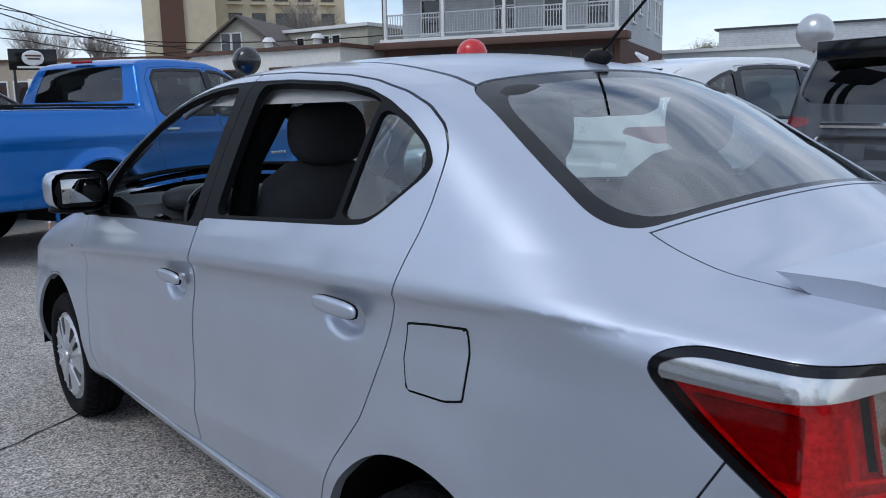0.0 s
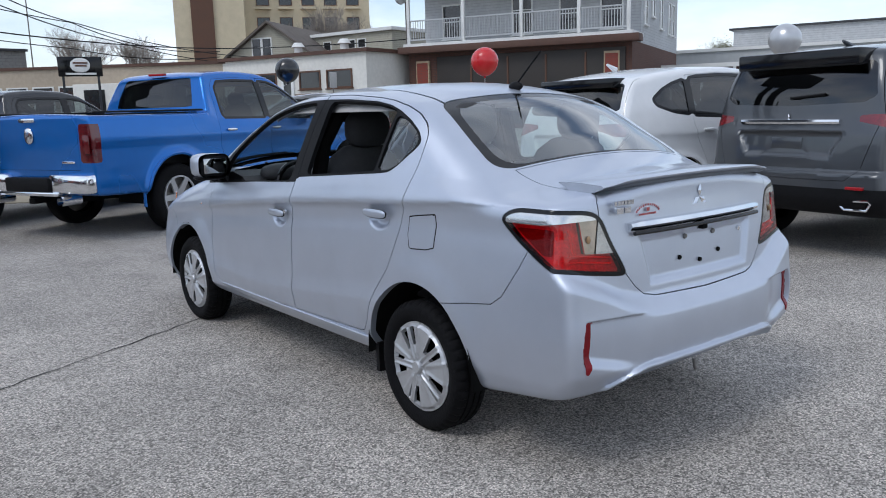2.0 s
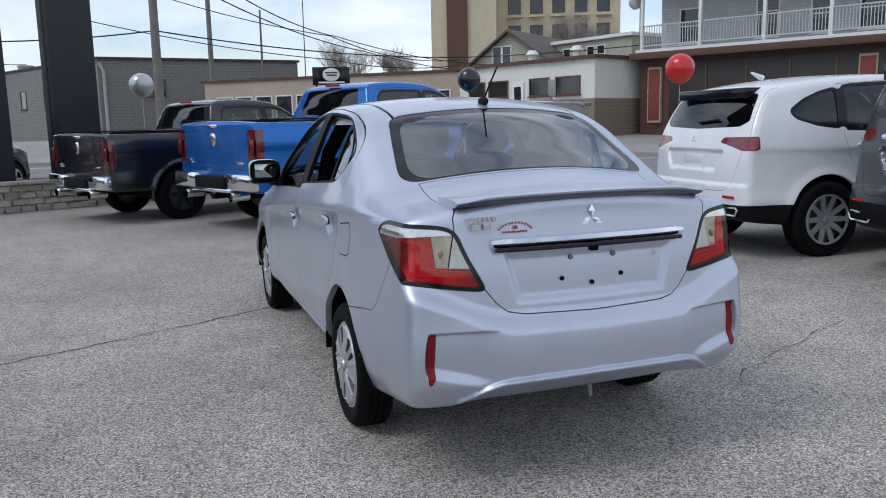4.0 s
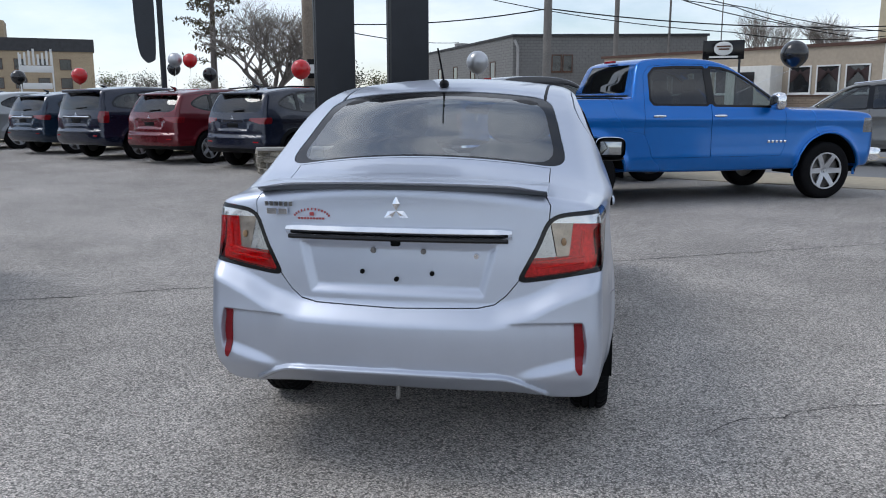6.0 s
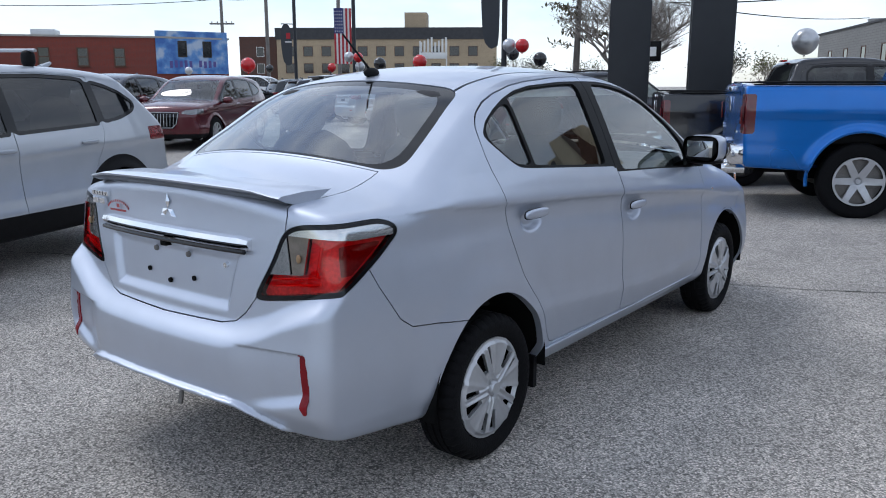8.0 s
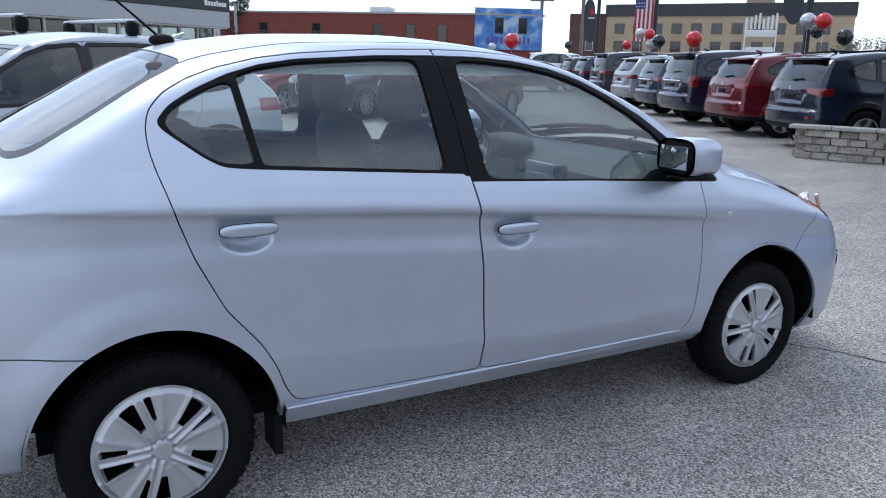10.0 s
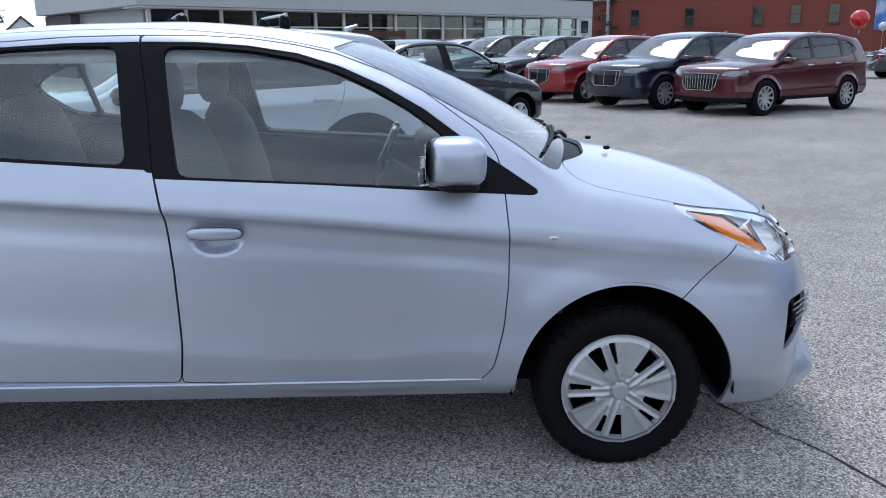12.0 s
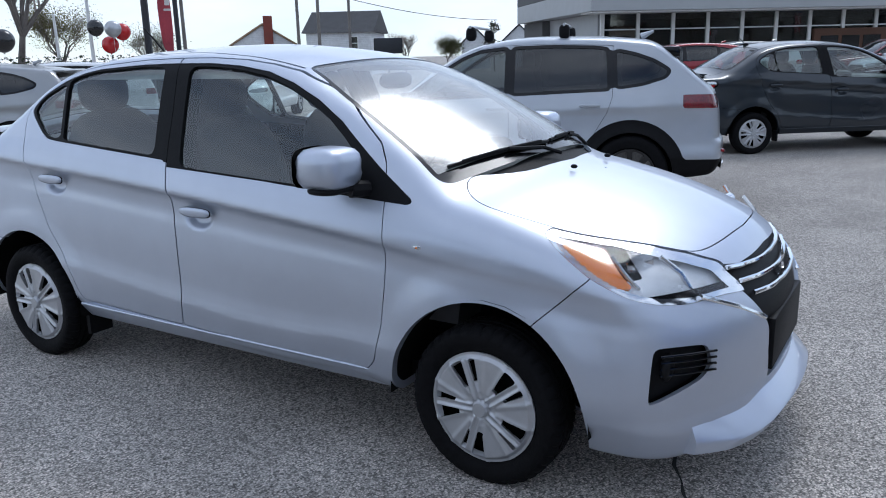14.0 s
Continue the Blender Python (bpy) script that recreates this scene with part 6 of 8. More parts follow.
asx = build_car("crossover", "pale silver small crossover with black wheel arches and roof bars", PALE, (4.2, 1.80, 1.58, 0.345), (-4.42, -1.33, 0, 0, 0, -160), res=0.03, hatch=1.2, clad=0.50, tz=0.055, lamp_y=-1.84, rings=0.12, near=True, rim=DARKRIM, spokes="8", tint=glass("smoke_glass", (0.12, 0.13, 0.135)))
for y in (0.25, -0.62):
    b = bar("cross_bar", [(-0.64, y, 1.672), (-0.3, y, 1.676), (0.3, y, 1.676), (0.64, y, 1.672)], 0.014, ALLOY, asx, "silver roof cross bar")
    for k in (-1, 1):
        ellipsoid("bar_foot", (k * 0.56, y, 1.61), (0.045, 0.05, 0.065), BLACK, b, power=3)
dark_sedan = build_sedan("sedan", "dark slate four-door sedan with silver wheel covers", SLATE, 0.04, False)
dark_sedan.matrix_basis = pose(-9.95, 0.82, 0, 0, 0, 38.5)
# the row beyond the planter, tails to the lot
for nm, lab, col, dims, xy, kw in (
        ("crossover", "navy blue crossover with black lower body", NAVY, (4.6, 1.86, 1.69, 0.36), (-6.0, 11.35), dict(clad=0.44, rings=True, res=0.045, rails=True)),
        ("crossover", "dark red crossover parked in a row", RED, (4.62, 1.86, 1.68, 0.36), (-8.4, 12.35), dict(clad=0.42, hatch=0.2, res=0.045)),
        ("minivan", "navy minivan with tall red taillights", NAVY, (5.16, 2.0, 1.74, 0.345), (-10.8, 13.45), dict(lamps="tall", boxy=0.6, chrome=1)),
        ("crossover", "blue grey crossover with a chrome bumper strip", TEAL, (4.65, 1.84, 1.66, 0.35), (-13.5, 15.0), dict(chrome=1)),
        ("crossover", "silver crossover with sloping tail", LIGHTSIL, (4.69, 1.9, 1.68, 0.37), (-16.6, 16.8), dict(hatch=0.4)),
        ("crossover", "dark brown-grey large crossover", DARKGREY, (5.1, 1.92, 1.80, 0.38), (-20.0, 18.7), dict(boxy=0.6)),
        ("crossover", "dark crossover at the end of a row", NAVY, (4.6, 1.84, 1.68, 0.36), (-24.4, 21.2), {}),
        ("crossover", "dark grey crossover at the end of a row", DARKGREY, (4.6, 1.84, 1.68, 0.36), (-27.6, 22.9), {})):
    h = Vector((-math.sin(radians(ROW)), math.cos(radians(ROW))))
    d = 1.35 * dims[0] / 4.6
    tagged(build_car(nm, lab, col, dims, (xy[0] + d * h.x, xy[1] + d * h.y, 0, 0, 0, ROW), **kw), group="cars in the row by the street")
# the row that faces the lot
for lab, col, dims, xy, kw in (
        ("dark red crossover with a wide chrome grille", MAROON, (4.6, 1.88, 1.63, 0.357), (-13.98, 8.19), dict(chrome=2, res=0.04, spokes="10", clad=0.38)),
        ("navy crossover with a chrome grille rim", NAVY, (4.74, 1.9, 1.67, 0.365), (-15.75, 6.75), dict(chrome=1, res=0.04, spokes="10")),
        ("bright red small crossover facing the lot", BRIGHT_RED, (4.36, 1.8, 1.63, 0.345), (-17.95, 5.45), dict(chrome=1, spokes="5")),
        ("dark grey crossover facing the lot", DARKGREY, (4.48, 1.85, 1.65, 0.35), (-20.3, 4.3), dict(chrome=1)),
        ("black crossover facing the lot", DEEP_BLACK, (4.7, 1.84, 1.72, 0.36), (-22.9, 3.1), dict(chrome=1)),
        ("pale silver crossover facing the lot", PALE, (4.5, 1.82, 1.62, 0.34), (-25.3, 2.0), {}),
        ("dark red crossover near the showroom", RED, (4.5, 1.82, 1.62, 0.34), (-27.6, 0.8), {}),
        ("silver crossover near the showroom", LIGHTSIL, (4.5, 1.82, 1.60, 0.34), (-24.0, -3.6), {}),
        ("red crossover near the showroom", BRIGHT_RED, (4.5, 1.82, 1.58, 0.34), (-21.6, -4.6), {})):
    tagged(build_car("crossover", lab, col, dims, (*xy, 0, 0, 0, -150), **kw), group="cars facing the lot")
build_car("crossover", "grey boxy crossover on the street", paint("warm_grey_paint", (0.15, 0.15, 0.145), 0.4, 0.3), (4.86, 1.99, 1.80, 0.37), (6.8, 14.1, 0, 0, 0, 65), boxy=1.0, clad=0.36, lamps="tall", rails="chrome")
far_sedan = build_sedan("sedan", "grey sedan on the far side of the lot", GREYP, 0.06, False)
far_sedan.matrix_basis = pose(-28.6, 21.0, 0, 0, 0, -8) @ Matrix.Diagonal((1.09, 1.13, 0.96, 1))
build_car("van", "white van with red side lettering far off", WHITE, (5.2, 1.95, 1.95, 0.36), (-37, 29.5, 0, 0, 0, -70), boxy=1.0)
for lab, col, xy, yaw in (("white crossover behind the sedan", WHITE, (-6.3, -12.6), -118), ("silver crossover behind the sedan", LIGHTSIL, (-3.4, -10.4), -140), ("white crossover far behind the lot", WHITE, (-11.5, -12.0), -60)):
    tagged(build_car("crossover", lab, col, (4.5, 1.84, 1.46, 0.33), (*xy, 0, 0, 0, yaw)), group="cars at the back of the lot")


# ---------------------------------------------------------------- surroundings
def patterned(name, color, dark, kind, sx=1.0, sy=1.0, rough=0.85, depth=0.4):
    """Siding, brick or block as fine relief and joints, for walls that stay far off."""
    if name in MATS:
        return MATS[name]
    m = material(name, color, rough, vary=0.10, scale=1.2)
    n, l = m.node_tree.nodes, m.node_tree.links
    b = n["Principled BSDF"]
    co, mp = n.new("ShaderNodeTexCoord"), n.new("ShaderNodeMapping")
    l.new(co.outputs["UV"] if kind == "uv" else co.outputs["Object"], mp.inputs["Vector"])
    old = b.inputs["Base Color"].links[0].from_socket
    if kind == "siding":
        t = n.new("ShaderNodeTexWave")
        t.wave_type, t.bands_direction, t.wave_profile = "BANDS", "Z", "SAW"
        t.inputs["Scale"].default_value = sx
        l.new(mp.outputs[0], t.inputs["Vector"])
        fac = t.outputs["Fac"]
    else:
        mp.inputs["Rotation"].default_value = (radians(90), 0, 0)
        t = n.new("ShaderNodeTexBrick")
        t.inputs["Scale"].default_value = 1.0
        t.inputs["Brick Width"].default_value, t.inputs["Row Height"].default_value, t.inputs["Mortar Size"].default_value = sx, sy, 0.012
        l.new(mp.outputs[0], t.inputs["Vector"])
        fac = t.outputs["Fac"]
    mix = n.new("ShaderNodeMix")
    mix.data_type = "RGBA"
    mix.inputs[7].default_value = (*dark, 1)
    l.new(old, mix.inputs[6])
    ramp_ = n.new("ShaderNodeMapRange")
    ramp_.inputs["From Min"].default_value, ramp_.inputs["From Max"].default_value = (0.82, 1.0) if kind == "siding" else (0.0, 1.0)
    l.new(fac, ramp_.inputs["Value"])
    l.new(ramp_.outputs[0], mix.inputs["Factor"])
    l.new(mix.outputs[2], b.inputs["Base Color"])
    bn = n.new("ShaderNodeBump")
    bn.inputs["Strength"].default_value, bn.inputs["Distance"].default_value = depth, 0.02
    bn.invert = True
    l.new(fac, bn.inputs["Height"])
    l.new(bn.outputs["Normal"], b.inputs["Normal"])
    return m


WHITEWALL = material("white_render", (0.70, 0.68, 0.63), 0.85, vary=0.06, scale=1.5, bump=0.1)
BEIGE = material("beige_render", (0.42, 0.35, 0.27), 0.85, vary=0.08, scale=1.5, bump=0.1)
BROWNSTONE = patterned("brown_stone", (0.26, 0.20, 0.15), (0.15, 0.12, 0.09), "brick", 0.5, 0.12)
ROOFTRIM = material("brown_trim", (0.10, 0.05, 0.035), 0.7, vary=0.15)
SIDING_TAN = patterned("tan_siding", (0.40, 0.38, 0.31), (0.24, 0.23, 0.19), "siding", 2.6)
SIDING_GREY = patterned("grey_siding", (0.46, 0.47, 0.48), (0.27, 0.28, 0.29), "siding", 2.4)
SIDING_WHITE = patterned("white_siding", (0.68, 0.69, 0.70), (0.45, 0.46, 0.47), "siding", 2.4)
SHINGLE = material("shingle_roof", (0.13, 0.11, 0.095), 0.95, vary=0.2, scale=8, bump=0.4, bump_scale=30)
DARKSHINGLE = material("dark_shingle_roof", (0.055, 0.056, 0.06), 0.95, vary=0.2, scale=8, bump=0.4, bump_scale=30)
GREYBLOCK = patterned("grey_block", (0.21, 0.205, 0.195), (0.12, 0.12, 0.115), "brick", 0.42, 0.21)
REDBRICK = patterned("red_brick", (0.22, 0.045, 0.03), (0.15, 0.055, 0.045), "brick", 0.23, 0.08)
DARKBRICK = patterned("dark_brick", (0.11, 0.05, 0.035), (0.07, 0.045, 0.04), "brick", 0.23, 0.08)
DARKSHOP = material("dark_shop_front", (0.028, 0.022, 0.018), 0.6, vary=0.2)
TANBLOCK = patterned("tan_block", (0.42, 0.33, 0.22), (0.28, 0.22, 0.15), "brick", 0.5, 0.2)
CREAM = material("cream_concrete", (0.55, 0.47, 0.33), 0.85, vary=0.08)
BROWNPANEL = material("brown_panel", (0.11, 0.055, 0.035), 0.8, vary=0.1)
CONCRETE = material("pale_concrete", (0.38, 0.36, 0.33), 0.9, vary=0.12, scale=2, bump=0.2)
TANWALK = material("tan_concrete", (0.42, 0.36, 0.26), 0.9, vary=0.1, scale=2, bump=0.2)
WHITEPAINT = material("white_trim", (0.72, 0.72, 0.70), 0.6, vary=0.05)
RAILGREY = material("rail_grey", (0.46, 0.47, 0.48), 0.6, vary=0.05)
PANE = material("window_pane", (0.02, 0.023, 0.026), 0.06, coat=0.5, vary=0.3, scale=1)
FASCIA = material("grey_panel", (0.40, 0.41, 0.42), 0.5, 0.2, vary=0.04, scale=0.6)
CHARCOAL = material("charcoal_metal", (0.022, 0.025, 0.031), 0.5, 0.1, vary=0.08, scale=1)
ALUMINIUM = material("mullion_metal", (0.55, 0.56, 0.57), 0.4, 0.6, vary=0.05)
WOODPOLE = material("weathered_wood", (0.27, 0.22, 0.17), 0.9, vary=0.2, scale=6, bump=0.4, bump_scale=30)
GREYPOLE = material("grey_wood", (0.20, 0.185, 0.17), 0.9, vary=0.2, scale=6, bump=0.3)
WIRE = material("cable_black", (0.015, 0.015, 0.016), 0.7, vary=0.1)
BARK = material("bark", (0.15, 0.13, 0.115), 0.95, vary=0.25, scale=10, bump=0.5, bump_scale=25)
TWIG = material("twig_bark", (0.24, 0.21, 0.185), 0.95, vary=0.2)
E1, E2, E3 = (-2.65, -4.05), (0.55, -4.85), (3.1, 0.6)


def ray_at(eye, az, d):
    return (eye[0] - d * math.sin(radians(az)), eye[1] + d * math.cos(radians(az)))


def wall_on(p, q):
    """A pose whose x runs along the wall from p to q, with y into the building."""
    d = Vector((q[0] - p[0], q[1] - p[1]))
    return pose(p[0], p[1], 0, 0, 0, math.degrees(math.atan2(d.y, d.x))), d.length


def window_on(parent, m, x, z, w, h, rim_mat=WHITEPAINT, pane=PANE, bars=1, sill=True):
    """A framed window on a wall that lies in the plane y = 0 of m; its front is towards -y."""
    t = 0.07
    a, b, c, d = x, x + w, z, z + h
    bm = bmesh.new()
    outer, inner = [(a - t, c - t), (b + t, c - t), (b + t, d + t), (a - t, d + t)], [(a, c), (b, c), (b, d), (a, d)]
    rings = [[bm.verts.new((p[0], y, p[1])) for p in ring] for ring, y in ((outer, 0.05), (outer, -0.05), (inner, -0.05), (inner, 0.05))]
    for p, q in zip(rings, rings[1:]):
        for i in range(4):
            bm.faces.new((p[i], p[(i + 1) % 4], q[(i + 1) % 4], q[i]))
    bmesh.ops.transform(bm, matrix=m, verts=bm.verts)
    f = part("window", bm, rim_mat, parent)
    step = h / (bars + 1)
    for i in range(bars + 1):
        bm = bmesh.new()
        box(bm, (x, -0.012, z + i * step + (0.025 if i else 0)), (x + w, 0.04, z + (i + 1) * step - (0.025 if i < bars else 0)), 0, m)
        part("pane", bm, pane, f)
    for i in range(bars):
        zz = z + h * (i + 1) / (bars + 1)
        bm = bmesh.new()
        box(bm, (x, -0.035, zz - 0.025), (x + w, 0.045, zz + 0.025), 0, m)
        part("glazing_bar", bm, rim_mat, f)
    if sill:
        bm = bmesh.new()
        box(bm, (x - 0.12, -0.12, z - t - 0.05), (x + w + 0.12, 0.05, z - t), 0, m)
        part("sill", bm, rim_mat, f)


def walls(root, corners, z0, z1, mat, name="wall"):
    bm = bmesh.new()
    prism(bm, corners, z0, z1, 2)
    return part(name, bm, mat, root)


def cap(root, corners, z, out, h, mat, name="parapet"):
    c = Vector((sum(p[0] for p in corners) / len(corners), sum(p[1] for p in corners) / len(corners)))
    big = [tuple(c + (Vector(p) - c) * (1 + out / (Vector(p) - c).length)) for p in corners]
    bm = bmesh.new()
    prism(bm, big, z, z + h, 2)
    return part(name, bm, mat, root)


def gable(root, m, w, d, z0, z1, wall, roofm, over=0.35):
    """A house body with a ridge that runs into the building (along y of m)."""
    bm = bmesh.new()
    prism(bm, [(0, 0), (w, 0), (w, z0), (w / 2, z1), (0, z0)], 0, d, 1)
    bmesh.ops.transform(bm, matrix=m, verts=bm.verts)
    part("wall", bm, wall, root)
    for s in (0, 1):
        bm = bmesh.new()
        k = (z1 - z0) / (w / 2)
        a = [(-over, z0 - over * k + 0.03), (w / 2, z1 + 0.03), (w / 2, z1 + 0.18), (-over, z0 - over * k + 0.18)]
        if s:
            a = [(w - x, z) for x, z in a]
        prism(bm, a, -over, d + over, 1)
        bmesh.ops.transform(bm, matrix=m, verts=bm.verts)
        part("roof", bm, roofm, root)


def diner():
    root = tagged(new("diner"), "long low white diner with a brown stone base", "building")
    A, B, C = (14.4, 35.9), (17.5, 27.2), (2.0, 47.8)
    z0, z1 = 0.0, 4.02
    m, L = wall_on(A, B)
    # x runs from A to B; the room lies to the left of that way
    inn = lambda p, d: tuple((m @ Vector((p, d, 0)))[:2])
    bm = bmesh.new()
    prism(bm, [A, B, inn(L, 9), inn(0, 9)], 2.25, z1, 2)
    part("front_wall", bm, WHITEWALL, root)
    bm = bmesh.new()
    prism(bm, [inn(-0.0, -0.04), inn(L + 0.04, -0.04), inn(L + 0.04, 9), inn(0, 9)], z0, 2.25, 2)
    part("stone_base", bm, BROWNSTONE, root)
    cap(root, [A, B, inn(L, 9), inn(0, 9)], z1, 0.25, 0.16, ROOFTRIM)
    for x0, x1 in ((0.85, 1.95), (2.35, 3.65), (5.25, 6.45), (6.95, 8.35)):
        window_on(root, m, x0, 2.52, x1 - x0, 0.72, BROWNPANEL, PANE, 0)
    bm = bmesh.new()
    box(bm, (4.05, -0.09, 1.05), (4.85, 0.02, 3.15), 0.01, m)
    d = part("door", bm, WHITEPAINT, root, "white glazed door")
    block("door_glass", (4.22, -0.105, 1.6), (4.68, -0.08, 2.95), PANE, d, "", 0, m)
    for i in range(3):
        block("step", (3.0 - 0.25 * i, -1.2 - 0.3 * i, 0.3), (5.0 + 0.2 * i, -0.05, 1.02 - 0.17 * i), CONCRETE, root, "", 0, m)
    for x in np.arange(5.3, 9.2, 0.16):
        block("railing_bar", (x, -1.0, 0.85), (x + 0.025, -0.975, 1.75), WIRE, root, "", 0, m)
    block("railing_top", (5.2, -1.02, 1.75), (9.3, -0.96, 1.79), WIRE, root, "", 0, m)
    for x in (2.5, 5.6):
        bm = bmesh.new()
        tube(bm, [m @ Vector((x, 3, 4.1)), m @ Vector((x, 3, 4.75))], 0.22, 10)
        v = part("roof_vent", bm, WHITEPAINT, root, "white roof vent", True)
        bm = bmesh.new()
        tube(bm, [m @ Vector((x, 3, 4.75)), m @ Vector((x, 3, 4.98))], 0.36, 10, 0.2)
        part("vent_hood", bm, WHITEPAINT, v, "", True)
    # beige wing
    m2, L2 = wall_on(C, A)
    i2 = lambda p, d: tuple((m2 @ Vector((p, d, 0)))[:2])
    bm = bmesh.new()
    prism(bm, [C, A, i2(L2, 8), i2(0, 8)], z0, 3.95, 2)
    part("wing_wall", bm, BEIGE, root)
    bm = bmesh.new()
    prism(bm, [i2(0, -0.06), i2(L2, -0.06), i2(L2, 0.1), i2(0, 0.1)], z0, 1.55, 2)
    part("wing_base", bm, BROWNSTONE, root)
    cap(root, [C, A, i2(L2, 8), i2(0, 8)], 3.95, 0.22, 0.15, ROOFTRIM)
    n = 11
    for i in range(n):
        x = 0.8 + i * (L2 - 1.2) / n
        if i in (6, 7):
            continue
        window_on(root, m2, x + 0.2, 1.75, (L2 - 1.2) / n - 0.4, 1.25, WHITEPAINT, PANE, 0)
        bm = bmesh.new()
        xc, w = x + 0.2, ((L2 - 1.2) / n - 0.4)
        prism(bm, [(xc, 2.98), (xc + w / 2, 2.7), (xc + w, 2.98), (xc + w, 2.2), (xc + w * 0.8, 2.35), (xc + w * 0.5, 2.9), (xc + w * 0.2, 2.35), (xc, 2.2)], -0.03, -0.018, 1)
        bmesh.ops.transform(bm, matrix=m2, verts=bm.verts)
        part("curtain", bm, material("dark_curtain", (0.05, 0.03, 0.03), 0.9, vary=0.2), root)
    xs = 10.7
    block("porch", (xs - 1.1, -1.1, 0.6), (xs + 1.5, 0.1, 3.1), WHITEWALL, root, "white entrance porch", 0.02, m2)
    block("porch_door", (xs - 0.5, -1.14, 0.8), (xs + 0.6, -1.08, 2.8), PANE, root, "", 0, m2)
    block("wing_band", (0.2, -0.10, 1.55), (L2 - 0.05, 0.05, 1.63), ROOFTRIM, root, "", 0, m2)
    # the sign stands before the entrance
    sg = tagged(new("diner_sign"), "black roadside sign with a white oval before the diner", "sign")
    ms = pose(6.85, 33.4, 0, 0, 0, -12)
    pn = block("panel", (-0.88, -0.1, 3.17), (0.88, 0.1, 4.0), GLOSSBLACK, sg, "black panel", 0.02, ms)
    ellipsoid("oval", ms @ Vector((0.0, -0.11, 3.64)), (0.40, 0.25, 0.30), WHITEPAINT, pn, power=2.2, m=ms.to_3x3() @ Matrix.Diagonal((1, 0.1, 1)))
    for x0, x1, z in ((-0.28, 0.3, 3.70), (-0.2, 0.26, 3.58)):
        block("mark_bar", (x0, -0.150, z), (x1, -0.125, z + 0.07), BROWNPANEL, pn, "", 0.01, ms)
    block("mark_bar", (-0.6, -0.118, 3.24), (0.62, -0.095, 3.32), WHITEPAINT, pn, "", 0, ms)
    for x in (-0.7, 0.7):
        block("post", (x - 0.05, -0.05, 0), (x + 0.05, 0.05, 3.17), CHARCOAL, sg, "", 0, ms)


def porch_house():
    root = tagged(new("house"), "grey clapboard house with a white porch over a shop front", "building")
    Lp, Rp = (20.2, 27.6), (25.0, 18.2)
    m, L = wall_on(Lp, Rp)
    i2 = lambda p, d: tuple((m @ Vector((p, d, 0)))[:2])
    bm = bmesh.new()
    prism(bm, [i2(0, 0), i2(L, 0), i2(L, 12), i2(0, 12)], 0, 4.0, 2)
    part("shop_wall", bm, DARKBRICK, root, "dark brick shop front")
    block("shop_front", (1.5, -0.12, 0.6), (L - 0.25, 0.05, 3.75), DARKSHOP, root, "dark boarded shop front", 0.02, m)
    for x in (0.5, L - 1.1):
        block("brick_panel", (x, -0.2, 1.2), (x + 0.55, 0.02, 3.5), REDBRICK, root, "", 0.01, m)
        block("panel_rim", (x - 0.06, -0.17, 1.1), (x + 0.61, 0.0, 3.6), TANBLOCK, root, "", 0, m)
    for x in np.linspace(3.2, L - 2.0, 4):
        block("shop_mullion", (x, -0.16, 0.7), (x + 0.08, -0.1, 3.6), BROWNPANEL, root, "", 0, m)
    block("cornice", (-0.3, -0.6, 3.95), (L + 0.4, 0.3, 4.25), ROOFTRIM, root, "", 0.02, m)
    bm = bmesh.new()
    prism(bm, [i2(0, 1.9), i2(L, 1.9), i2(L, 12), i2(0, 12)], 4.0, 10.5, 2)
    part("upper_wall", bm, SIDING_GREY, root, "grey clapboard wall")
    block("porch_deck", (-0.1, -0.35, 4.25), (L + 0.1, 1.95, 4.4), WHITEPAINT, root, "", 0, m)
    block("porch_roof", (-0.3, -0.5, 7.0), (L + 0.3, 1.95, 7.25), WHITEPAINT, root, "", 0, m)
    posts = [0.1, 2.9, 5.7, 8.3, L - 0.12]
    for x in posts:
        block("porch_post", (x - 0.07, -0.2, 4.4), (x + 0.07, -0.06, 7.0), WHITEPAINT, root, "", 0.01, m)
    for z in (4.55, 5.42):
        block("porch_rail", (0.1, -0.17, z), (L - 0.1, -0.1, z + 0.055), RAILGREY, root, "", 0, m)
    for x in np.arange(0.2, L - 0.1, 0.125):
        block("baluster", (x, -0.15, 4.6), (x + 0.028, -0.122, 5.45), RAILGREY, root, "", 0, m)
    ms, Ls = wall_on(Rp, i2(L, 12))
    mi = m @ pose(0, 1.9, 0)
    for x, w, h in ((1.0, 0.9, 1.5), (4.6, 0.9, 2.1), (6.9, 0.8, 1.5), (8.8, 0.9, 1.6)):
        window_on(root, mi, x, 4.75, w, h, WHITEPAINT, PANE, 1)
    for x, z in ((2.6, 4.9), (4.4, 5.4), (6.6, 5.0), (9.0, 4.9), (10.2, 4.9), (2.6, 8.0), (6.6, 8.0), (9.5, 8.0)):
        window_on(root, ms, x, z, 0.62, 1.5, WHITEPAINT, PANE, 1)
    bar("satellite_dish", [m @ Vector((-0.2, 0.2, 4.4)), m @ Vector((-0.2, 0.2, 6.5))], 0.03, GREYPOLE, root)
    ellipsoid("dish", m @ Vector((-0.3, -0.1, 6.6)), (0.35, 0.12, 0.35), ALUMINIUM, root)


